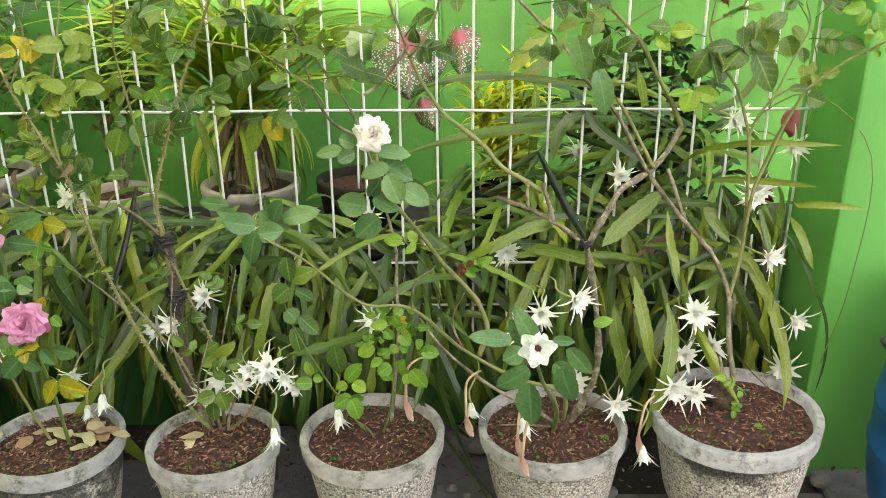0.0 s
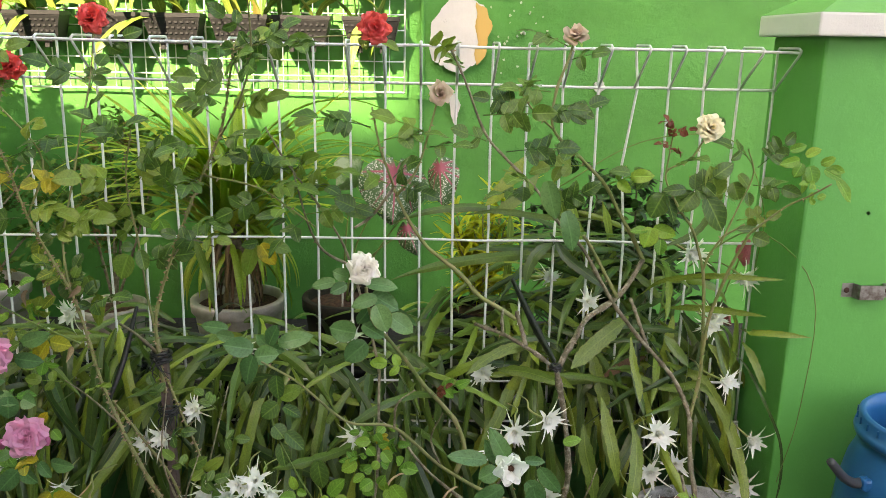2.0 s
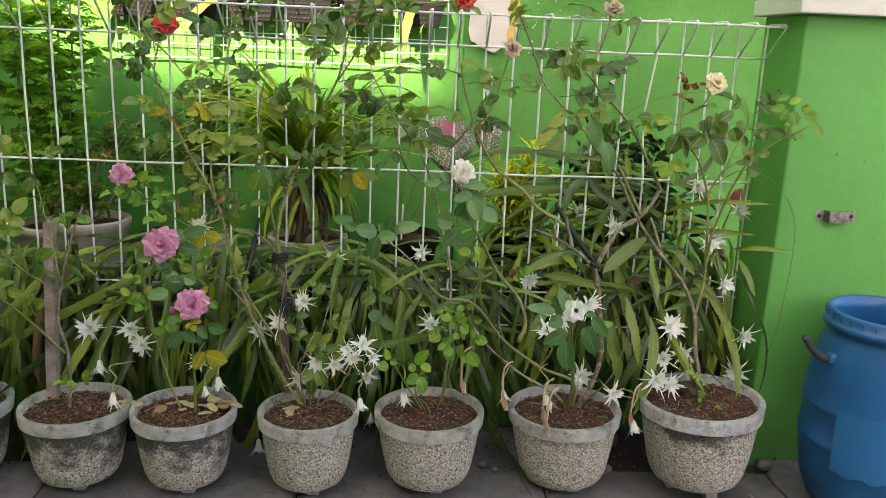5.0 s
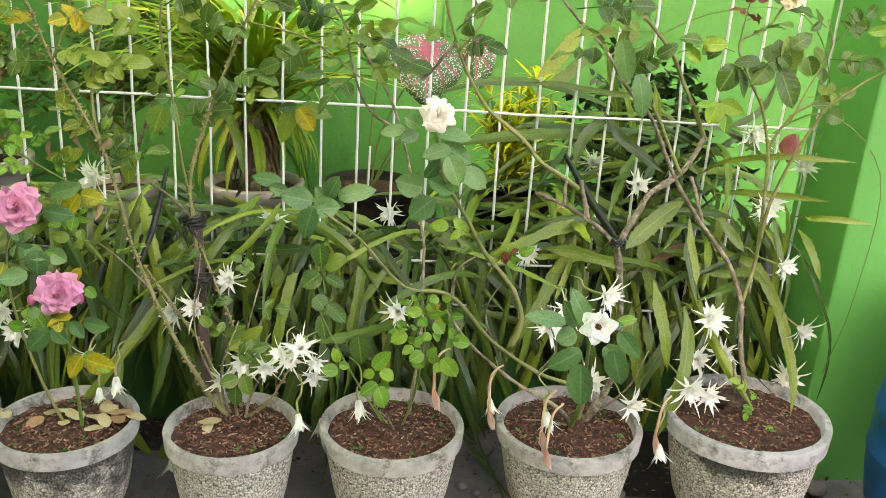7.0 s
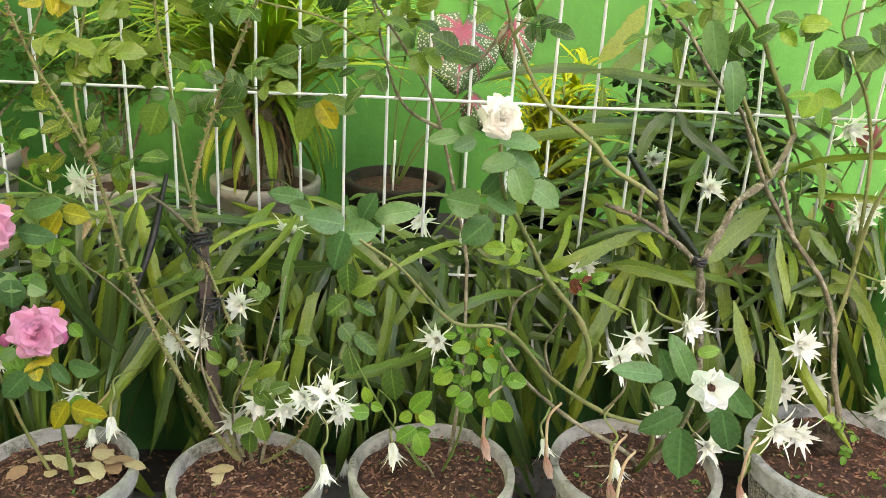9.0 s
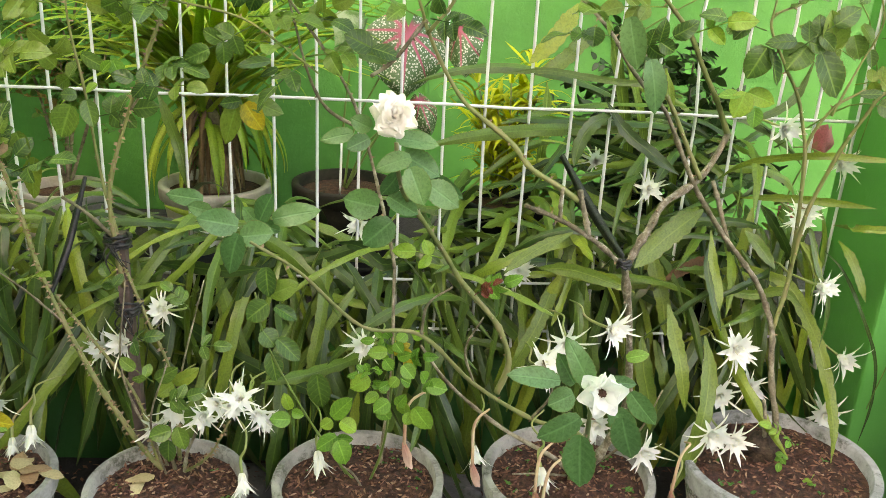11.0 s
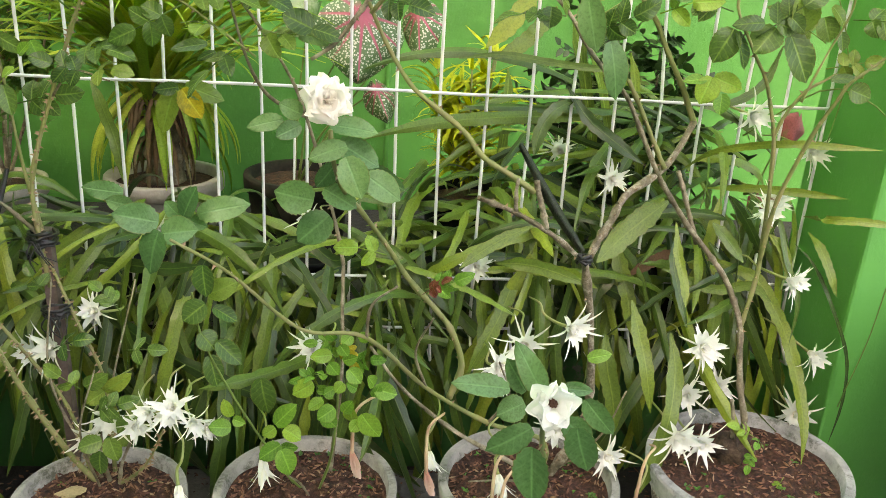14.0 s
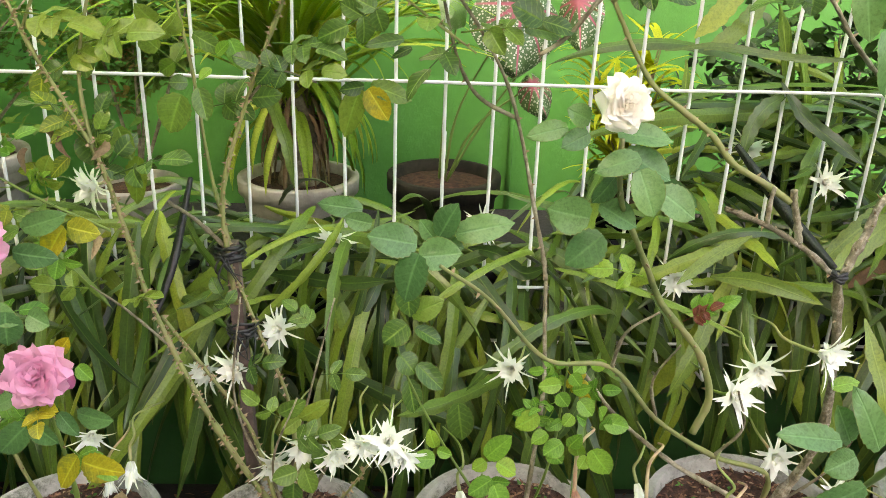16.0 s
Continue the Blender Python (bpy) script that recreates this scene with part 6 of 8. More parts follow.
stem("cane", [(-0.418, 1.372, 0.175), (-0.425, 1.365, 0.24), (-0.415, 1.35, 0.30)], 0.005, 0.003, M_BARK, b3)
stem("cane", [(-0.405, 1.365, 0.175), (-0.395, 1.355, 0.23), (-0.37, 1.34, 0.29)], 0.0045, 0.003, M_BARK, b3)
clump(b3, (-0.655, 1.395, 0.66), 4, 0.06, "rose", 0.9)
clump(b3, (-0.72, 1.41, 0.62), 3, 0.05, "rose", 0.8, ("yellow", "light"))
single_leaves(b3, "rose", [(-0.342, 1.6, 0.749, -0.364, 1.592, 0.687, 0.033), (-0.327, 1.6, 0.754, -0.274, 1.592, 0.74, 0.028), (-0.336, 1.6, 0.752, -0.367, 1.592, 0.747, 0.021), (-0.279, 1.55, 0.826, -0.326, 1.542, 0.82, 0.018), (-0.268, 1.55, 0.815, -0.292, 1.542, 0.805, 0.011)])
single_leaves(b3, "yellow", [(-0.33, 1.595, 0.75, -0.304, 1.587, 0.711, 0.035),])
single_leaves(b3, "rose", [(-0.43, 1.34, 0.371, -0.399, 1.332, 0.392, 0.023), (-0.404, 1.34, 0.364, -0.37, 1.332, 0.388, 0.023), (-0.404, 1.34, 0.364, -0.425, 1.332, 0.35, 0.021), (-0.366, 1.33, 0.325, -0.384, 1.322, 0.31, 0.025), (-0.364, 1.33, 0.342, -0.338, 1.322, 0.338, 0.017), (-0.407, 1.32, 0.296, -0.435, 1.312, 0.289, 0.025), (-0.397, 1.32, 0.301, -0.387, 1.312, 0.27, 0.023), (-0.411, 1.32, 0.278, -0.415, 1.312, 0.246, 0.025)])
single_leaves(b3, "rose", [(-0.666, 1.43, 0.718, -0.654, 1.422, 0.68, 0.041), (-0.696, 1.45, 0.794, -0.719, 1.442, 0.784, 0.027), (-0.671, 1.45, 0.82, -0.665, 1.442, 0.786, 0.025), (-0.548, 1.43, 0.767, -0.564, 1.422, 0.726, 0.04), (-0.534, 1.45, 0.838, -0.501, 1.442, 0.82, 0.019), (-0.529, 1.44, 0.774, -0.52, 1.432, 0.739, 0.021), (-0.593, 1.46, 0.844, -0.63, 1.452, 0.834, 0.016), (-0.604, 1.42, 0.69, -0.616, 1.412, 0.635, 0.028), (-0.626, 1.42, 0.727, -0.612, 1.412, 0.692, 0.026), (-0.644, 1.44, 0.715, -0.679, 1.432, 0.724, 0.022), (-0.542, 1.44, 0.78, -0.56, 1.432, 0.782, 0.018)])
single_leaves(b3, "light", [(-0.662, 1.45, 0.822, -0.628, 1.442, 0.857, 0.027), (-0.487, 1.44, 0.834, -0.47, 1.432, 0.798, 0.024), (-0.504, 1.44, 0.815, -0.486, 1.432, 0.833, 0.017), (-0.512, 1.44, 0.798, -0.527, 1.432, 0.786, 0.016)])
single_leaves(b3, "yellow", [(-0.72, 1.45, 0.789, -0.727, 1.442, 0.751, 0.029), (-0.69, 1.42, 0.687, -0.713, 1.412, 0.667, 0.018), (-0.725, 1.42, 0.673, -0.749, 1.412, 0.67, 0.015), (-0.659, 1.31, 0.636, -0.685, 1.302, 0.598, 0.032), (-0.656, 1.31, 0.636, -0.624, 1.302, 0.631, 0.027)])
wrap(b3, (-0.506, 1.450, 0.553), 0.017, 5, 0.022, 1, 5)
wrap(b3, (-0.492, 1.436, 0.448), 0.018, 4, 0.024, 2, 6)
ribbon(b3, (-0.565, 1.50, 0.640), (-0.598, 1.400, 0.478), 0.006, "black rubber strap tied to the thorny cane")

TWIG_LINES = [((-0.43, 1.36, 0.18), (-0.44, 1.33, 0.30), (-0.40, 1.30, 0.42)), ((-0.44, 1.38, 0.18), (-0.40, 1.36, 0.36), (-0.36, 1.38, 0.52)), ((-0.43, 1.38, 0.18), (-0.50, 1.40, 0.34), (-0.49, 1.42, 0.50)),
              ((-0.577, 1.39, 0.438), (-0.62, 1.37, 0.50), (-0.66, 1.36, 0.54)), ((-0.47, 1.45, 0.76), (-0.43, 1.42, 0.80), (-0.38, 1.41, 0.79))]
for q in TWIG_LINES:
    p = stem("twig", q, 0.0028, 0.0016, M_BARK, b3)
    leaves_along(b3, p, 0.6, 1.0, 2, "rose", 0.7)

# pink roses
b2 = bush("rose bush with pink roses and yellowing leaves", (-0.71, 1.325, 0.185))
p = stem("cane", [(-0.695, 1.325, 0.175), (-0.687, 1.290, 0.320), (-0.679, 1.250, 0.432), (-0.666, 1.222, 0.490)], 0.0048, 0.003, M_YOUNG, b2, 0.05)
leaves_along(b2, p, 0.42, 0.9, 3, "light", 0.8, ("yellow", "yellow", "blue"))
rose(b2, "pink", (-0.664, 1.217, 0.497), (0.1, -0.85, 0.45), 0.95, "dusky pink rose in full bloom")
p = stem("cane", [(-0.726, 1.330, 0.175), (-0.761, 1.320, 0.290), (-0.786, 1.310, 0.423), (-0.784, 1.300, 0.526), (-0.750, 1.286, 0.605)], 0.0042, 0.0026, M_STEM, b2, 0.04)
leaves_along(b2, p, 0.5, 0.9, 6, "light", 0.85, ("yellow", "blue"))
rose(b2, "pink", (-0.745, 1.281, 0.617), (0.1, -0.88, 0.4), 1.05, "bright pink rose in full bloom")
p = stem("cane", [(-0.640, 1.395, 0.600), (-0.727, 1.390, 0.645), (-0.805, 1.380, 0.702), (-0.857, 1.376, 0.752)], 0.0028, 0.002, M_YOUNG, b2, 0.04)
leaves_along(b2, p, 0.35, 0.97, 9, "light", 0.75, ("yellow",))
rose(b2, "pink", (-0.858, 1.373, 0.760), (0.1, -0.9, 0.3), 0.68, "small pink rose")
for q in ((-0.71, 1.21, 0.485), (-0.637, 1.22, 0.487)):
    bm = bmesh.new()
    bmesh.ops.create_icosphere(bm, subdivisions=2, radius=0.008, matrix=Matrix.Translation(q) @ Matrix.Diagonal((0.8, 0.8, 1.25, 1)))
    part("bud", bm, M_PINK_ROSE, b2, "small pink bud", smooth=True)

single_leaves(b2, "light", [(-0.666, 1.3, 0.6, -0.671, 1.292, 0.576, 0.02), (-0.662, 1.3, 0.597, -0.639, 1.292, 0.594, 0.012), (-0.66, 1.3, 0.602, -0.639, 1.292, 0.617, 0.012), (-0.775, 1.365, 0.72, -0.779, 1.357, 0.684, 0.026), (-0.774, 1.37, 0.721, -0.78, 1.362, 0.737, 0.019), (-0.771, 1.37, 0.719, -0.746, 1.362, 0.719, 0.016), (-0.821, 1.37, 0.748, -0.796, 1.362, 0.772, 0.02), (-0.813, 1.37, 0.75, -0.784, 1.362, 0.755, 0.016), (-0.827, 1.37, 0.744, -0.844, 1.362, 0.733, 0.018), (-0.628, 1.225, 0.504, -0.611, 1.217, 0.49, 0.019)])
single_leaves(b2, "blue", [(-0.771, 1.29, 0.591, -0.805, 1.282, 0.581, 0.026), (-0.712, 1.29, 0.611, -0.669, 1.282, 0.607, 0.025), (-0.759, 1.285, 0.589, -0.749, 1.277, 0.562, 0.022), (-0.702, 1.3, 0.636, -0.655, 1.292, 0.654, 0.024), (-0.71, 1.25, 0.556, -0.711, 1.242, 0.52, 0.032), (-0.725, 1.24, 0.515, -0.765, 1.232, 0.51, 0.029), (-0.634, 1.22, 0.446, -0.598, 1.212, 0.44, 0.028), (-0.691, 1.22, 0.43, -0.726, 1.212, 0.396, 0.032), (-0.687, 1.22, 0.432, -0.66, 1.212, 0.413, 0.024), (-0.657, 1.225, 0.443, -0.638, 1.217, 0.42, 0.02), (-0.707, 1.23, 0.459, -0.725, 1.222, 0.452, 0.019), (-0.691, 1.26, 0.548, -0.668, 1.252, 0.54, 0.025), (-0.722, 1.26, 0.547, -0.74, 1.252, 0.559, 0.024)])
single_leaves(b2, "yellow", [(-0.648, 1.235, 0.377, -0.67, 1.227, 0.342, 0.028), (-0.642, 1.23, 0.373, -0.601, 1.222, 0.36, 0.033), (-0.651, 1.235, 0.515, -0.636, 1.227, 0.535, 0.016), (-0.774, 1.27, 0.523, -0.781, 1.262, 0.505, 0.016), (-0.78, 1.27, 0.505, -0.766, 1.262, 0.492, 0.014)])

# fallen leaves on the soil
FALLEN = [mesh_from("fallen_leaf", *leaflet_data(0.042 + 0.004 * k, 0.027, Matrix.Identity(4), 0.1, 0.12, 0.2), M_FALLEN) for k in range(3)]
r = random.Random(77)
for x, y, n, s in ((-0.645, 1.345, 10, 0.030), (-0.69, 1.310, 3, 0.025), (-0.745, 1.350, 4, 0.035), (-0.845, 1.345, 3, 0.012), (-0.462, 1.331, 2, 0.02)):
    for k in range(n):
        ob = put("fallen_leaf", r.choice(FALLEN), None, pose(x + r.uniform(-s, s), y + r.uniform(-s, s) * 0.7, 0.197 + 0.0018 * k, r.uniform(-15, 15), r.uniform(-12, 8), r.uniform(0, 360)) @ Matrix.Scale(r.uniform(0.65, 0.98), 4))
        tagged(ob, "dry tan fallen leaf lying on potting soil", "fallen leaf", "fallen leaves")

CURLED = [mesh_from("dry_leaf", *leaflet_data(0.026, 0.012, Matrix.Identity(4), 0.7, 1.3, 0.2), M_DRY_LEAF) for k in range(2)]
for k in range(6):
    at = (r.uniform(-0.76, -0.60), 1.40 + r.uniform(-0.03, 0.02), r.uniform(0.60, 0.74))
    put("dry_leaf", r.choice(CURLED), b3, pose(*at, r.uniform(-60, 60), r.uniform(20, 80), r.uniform(0, 360)), "curled dry brown leaf")

# bare canes and a stake in the next pot
b1 = bush("sparse rose bush with bare twigs beside a wooden stake", (-1.0, 1.335, 0.185))
stake_of("stake", b1, (-1.066, 1.395, 0.165), (-1.126, 1.590, 0.592), 0.0125, label="grey weathered wooden stake")
p = stem("cane", [(-1.000, 1.330, 0.175), (-0.994, 1.330, 0.326), (-1.024, 1.360, 0.403), (-1.017, 1.380, 0.499), (-0.997, 1.400, 0.595), (-0.974, 1.430, 0.675)], 0.007, 0.0025, M_BARK, b1)
p = stem("cane", [(-1.000, 1.330, 0.330), (-1.062, 1.320, 0.402), (-1.115, 1.300, 0.466), (-1.178, 1.280, 0.527), (-1.24, 1.27, 0.58)], 0.0042, 0.002, M_STEM, b1)
leaves_along(b1, p, 0.4, 1.0, 11)
p = stem("cane", [(-1.02, 1.375, 0.47), (-1.09, 1.36, 0.52), (-1.17, 1.35, 0.60), (-1.25, 1.35, 0.66)], 0.0032, 0.002, M_STEM, b1)
leaves_along(b1, p, 0.3, 1.0, 10)
p = stem("cane", [(-1.010, 1.335, 0.185), (-0.985, 1.30, 0.24), (-0.955, 1.28, 0.27)], 0.003, 0.002, M_STEM, b1)
clump(b1, (-0.94, 1.27, 0.275), 2, 0.02, "light", 0.7)
p = stem("cane", [(-1.02, 1.38, 0.50), (-1.06, 1.43, 0.60), (-1.10, 1.47, 0.72), (-1.14, 1.50, 0.84)], 0.003, 0.002, M_STEM, b1)
leaves_along(b1, p, 0.4, 1.0, 7, odd=("light",))
b0 = bush("low rose bush with pale leaves and a cream rose", (-1.29, 1.34, 0.185))
p = stem("cane", [(-1.29, 1.34, 0.175), (-1.28, 1.33, 0.30), (-1.30, 1.31, 0.42), (-1.33, 1.29, 0.52)], 0.004, 0.002, M_STEM, b0)
leaves_along(b0, p, 0.3, 1.0, 14)
rose(b0, "white", (-1.245, 1.30, 0.545), (0.2, -0.9, 0.3), 0.8, "small cream white rose")
p = stem("cane", [(-1.30, 1.34, 0.2), (-1.26, 1.32, 0.36), (-1.245, 1.302, 0.535)], 0.0035, 0.002, M_STEM, b0)
leaves_along(b0, p, 0.4, 0.9, 9, odd=("light",))

# the bush by the pillar
b6 = bush("tall rose bush with crossing canes and a cream rose", (0.562, 1.365, 0.235))
bm = bmesh.new()
bmesh.ops.create_icosphere(bm, subdivisions=3, radius=0.03, matrix=pose(0.548, 1.362, 0.252) @ Matrix.Diagonal((1.0, 0.8, 0.95, 1)))
for v in bm.verts:
    v.co += (v.co - Vector((0.548, 1.362, 0.252))) * 0.7 * noise.noise(v.co * 75)
part("stump", bm, M_STUMP, b6, "gnarled woody stump", smooth=True)
p = stem("cane", [(0.556, 1.365, 0.235), (0.565, 1.375, 0.294), (0.561, 1.4, 0.34), (0.564, 1.43, 0.385), (0.566, 1.45, 0.426), (0.555, 1.46, 0.461), (0.528, 1.46, 0.51), (0.49, 1.46, 0.555), (0.453, 1.455, 0.595), (0.413, 1.44, 0.644), (0.386, 1.43, 0.679), (0.346, 1.41, 0.743), (0.31, 1.39, 0.8), (0.28, 1.395, 0.83), (0.25, 1.4, 0.864), (0.221, 1.41, 0.907), (0.162, 1.42, 0.964), (0.122, 1.42, 1.011), (0.084, 1.42, 1.103), (0.052, 1.42, 1.168)], 0.0075, 0.0028, M_BARK, b6, 0.05)
leaves_along(b6, p, 0.74, 1.0, 12, scale=1.05)
stem("cane", [(0.392, 1.43, 0.692), (0.366, 1.43, 0.738), (0.336, 1.42, 0.789), (0.315, 1.41, 0.82)], 0.0055, 0.0045, M_STEM, b6, 0.04)
stem("stub", [(0.477, 1.47, 0.562), (0.462, 1.47, 0.599), (0.442, 1.47, 0.649), (0.429, 1.47, 0.678)], 0.0055, 0.0048, M_BARK, b6)
p = stem("cane", [(0.566, 1.45, 0.426), (0.586, 1.47, 0.507), (0.587, 1.475, 0.563), (0.584, 1.48, 0.646), (0.578, 1.485, 0.724), (0.564, 1.485, 0.773), (0.546, 1.485, 0.819), (0.509, 1.47, 0.867), (0.484, 1.485, 0.929), (0.53, 1.485, 0.958), (0.558, 1.485, 1.005)], 0.0058, 0.0026, M_STEM, b6, 0.03)
leaves_along(b6, p, 0.68, 0.97, 6, scale=0.95, odd=("light",))
rose(b6, "cream", (0.556, 1.482, 1.016), (0.1, -0.9, 0.35), 0.86, "pale yellow cream rose")
p = stem("cane", [(0.484, 1.485, 0.929), (0.490, 1.49, 0.97), (0.495, 1.49, 1.02)], 0.0024, 0.0016, M_STEM, b6)
for k in range(6):
    leaf(b6, (0.493, 1.488, 0.97 + 0.012 * k), (rng.uniform(-0.9, 0.9), -0.3, rng.uniform(0, 0.8)), "red", 0.55)
p = stem("cane", [(0.586, 1.47, 0.536), (0.587, 1.468, 0.585), (0.589, 1.46, 0.639), (0.601, 1.45, 0.7), (0.612, 1.435, 0.756), (0.625, 1.42, 0.801), (0.632, 1.41, 0.827), (0.655, 1.4, 0.854), (0.688, 1.39, 0.886), (0.718, 1.37, 0.909), (0.746, 1.35, 0.935)], 0.0058, 0.0024, M_STEM, b6, 0.03)
leaves_along(b6, p, 0.80, 1.0, 2, "light", 0.6)
single_leaves(b6, "light", [(0.692, 1.37, 0.975, 0.653, 1.362, 0.966, 0.021), (0.697, 1.37, 0.969, 0.683, 1.362, 0.944, 0.024), (0.702, 1.37, 0.982, 0.726, 1.362, 0.997, 0.021), (0.709, 1.365, 0.965, 0.719, 1.357, 0.931, 0.03), (0.726, 1.36, 0.97, 0.751, 1.352, 0.98, 0.021), (0.734, 1.36, 0.959, 0.766, 1.352, 0.943, 0.021), (0.757, 1.355, 0.944, 0.788, 1.347, 0.901, 0.021), (0.703, 1.37, 0.949, 0.707, 1.362, 0.913, 0.021), (0.674, 1.375, 0.991, 0.701, 1.367, 1.002, 0.018), (0.743, 1.36, 0.963, 0.77, 1.352, 0.956, 0.018)])
stem("cane", [(0.576, 1.485, 0.734), (0.584, 1.48, 0.766), (0.605, 1.475, 0.804), (0.629, 1.47, 0.823), (0.643, 1.465, 0.834)], 0.0042, 0.0028, M_STEM, b6, 0.04)
p = stem("cane", [(0.60, 1.47, 0.79), (0.63, 1.48, 0.86), (0.655, 1.48, 0.93), (0.64, 1.48, 0.98)], 0.003, 0.0018, M_STEM, b6)
leaves_along(b6, p, 0.2, 1.0, 7, scale=0.85)
single_leaves(b6, "rose", [(0.54, 1.47, 0.895, 0.513, 1.462, 0.864, 0.043), (0.522, 1.47, 0.901, 0.481, 1.462, 0.899, 0.021), (0.584, 1.47, 0.891, 0.565, 1.462, 0.942, 0.04), (0.563, 1.47, 0.887, 0.598, 1.462, 0.827, 0.042), (0.482, 1.48, 0.89, 0.461, 1.472, 0.848, 0.037), (0.487, 1.48, 0.886, 0.505, 1.472, 0.838, 0.027), (0.625, 1.5, 0.911, 0.636, 1.492, 0.88, 0.032), (0.634, 1.5, 0.927, 0.657, 1.492, 0.905, 0.024), (0.656, 1.5, 0.891, 0.659, 1.492, 0.867, 0.019), (0.615, 1.43, 0.831, 0.647, 1.422, 0.835, 0.014), (0.647, 1.43, 0.818, 0.675, 1.422, 0.809, 0.027)])
clump(b6, (0.575, 1.335, 0.285), 3, 0.02, "light", 0.55)
clump(b6, (0.600, 1.290, 0.258), 2, 0.02, "light", 0.35)
stem("stub", [(0.545, 1.36, 0.26), (0.538, 1.36, 0.31), (0.530, 1.362, 0.345)], 0.005, 0.004, M_BARK, b6)


# ---- plants behind the fence ----
def old_pot(cx, cy, rim, radius, mat, label, soil=True):
    """A round pot on the raised bed."""
    z0 = 0.20
    h = rim - z0
    p = thing("plant_pot", label, "plant pot", (cx, cy, z0))
    prof = [(0.0, 0.0), (radius * 0.68, 0.0), (radius * 0.74, 0.02), (radius * 0.93, h - 0.04), (radius * 0.95, h - 0.036), (radius, h - 0.034), (radius * 1.01, h - 0.004), (radius, h), (radius * 0.88, h), (radius * 0.86, h - 0.03)]
    part("pot_body", lathe(prof, 40, 0.01, int(radius * 1000)), mat, p, smooth=True)
    part("soil", lathe([(radius * 0.87, h - 0.024), (radius * 0.4, h - 0.018), (0.0, h - 0.014)], 24), M_SOIL, p, smooth=True)
    return p


def placed(name, label, category, at):
    t = thing(name, label, category, at)
    WORLD[t.name] = Matrix.Translation(-Vector(at))
    return t


BLADES = []
for k in range(12):
    r = random.Random(700 + k)
    BLADES.append(strap_mesh("blade", M_PANDAN, r.uniform(0.40, 0.62), r.uniform(0.014, 0.023), r.uniform(35, 86), r.uniform(-70, 40), r.uniform(1.0, 2.0), r.uniform(-0.4, 0.4), 0.0, 0.45, r.uniform(-0.3, 0.3), 18, 0.5, 0.0008, 0.8, 0.03))
old_pot(-0.53, 2.25, 0.425, 0.138, M_TAN_POT, "old pebble cement pot with a screw pine in it")
pan = placed("screw_pine", "screw pine with long arching yellow-striped green leaves", "screw pine", (-0.53, 2.25, 0.40))
r = random.Random(9)
for k in range(185):
    m = pose(-0.53 + r.uniform(-0.035, 0.035), 2.25 + r.uniform(-0.035, 0.035), r.uniform(0.57, 0.74), 0, 0, r.uniform(0, 360)) @ Matrix.Scale(r.uniform(0.7, 1.1), 4)
    put("blade", r.choice(BLADES), pan, m)
DROOP = [strap_mesh("blade", M_PANDAN, 0.22 + 0.04 * k, 0.019, 34 - 10 * k, -92, 0.7, 0.2 * k, 0.0, 0.45, 0.15 * (k - 1), 14, 0.6, 0.0008, 0.8, 0.03) for k in range(3)]
for k in range(30):
    a = r.choice((-1, 1)) * r.uniform(20, 120)
    put("blade", r.choice(DROOP), pan, pose(-0.53 + r.uniform(-0.03, 0.03), 2.25 + r.uniform(-0.03, 0.02), r.uniform(0.57, 0.68), 0, 0, a))
v, f = tube_data(smooth_path([(-0.53, 2.25, 0.40), (-0.527, 2.25, 0.50), (-0.53, 2.25, 0.68)]), 0.046, 0.036, 14, 0.12)
put("trunk", mesh_from("trunk", v, f, M_BARK), pan)
SHEATH = [strap_mesh("dry_sheath", M_DRY_LEAF, 0.10 + 0.03 * k, 0.012, 20 - 30 * k, -97, 0.45, 0.5, 0.25, 0.5, 0.2 * (k - 1), 10, 0.5) for k in range(3)]
for k in range(64):
    a = r.uniform(0, 360)
    put("dry_sheath", r.choice(SHEATH), pan, pose(-0.53 + 0.044 * math.sin(radians(a)), 2.25 - 0.044 * math.cos(radians(a)), r.uniform(0.49, 0.64), 0, 0, a), "dry brown leaf sheath")

# caladium
n_, l_, b_ = nodes_of(M_CALADIUM)
at_ = n_.new("ShaderNodeAttribute")
at_.attribute_name = "tone"
co_ = n_.new("ShaderNodeTexCoord")
vo_ = n_.new("ShaderNodeTexVoronoi")
vo_.inputs["Scale"].default_value = 190
l_.new(co_.outputs["Object"], vo_.inputs["Vector"])
c = mix(M_CALADIUM, (0.045, 0.11, 0.03), (0.46, 0.48, 0.38), ramp(M_CALADIUM, vo_.outputs["Distance"], [(0.30, (1, 1, 1)), (0.44, (0, 0, 0))]))
c = mix(M_CALADIUM, (0.30, 0.055, 0.085), c, ramp(M_CALADIUM, at_.outputs["Fac"], [(0.16, (0, 0, 0)), (0.36, (1, 1, 1))]))
colour_to(M_CALADIUM, c)
bump(M_CALADIUM, at_.outputs["Fac"], 0.4, 0.004)
M_PALE_CALADIUM = leafy("pale_caladium", [(0.0, (0.16, 0.28, 0.09)), (1.0, (0.20, 0.32, 0.10))], 0.5, 0.3, (0.5, 0.52, 0.36), 0.5)
M_PINK_CALADIUM = leafy("pink_caladium", [(0.0, (0.45, 0.10, 0.12)), (1.0, (0.50, 0.13, 0.14))], 0.5, 0.3, (0.2, 0.2, 0.08), 0.62)


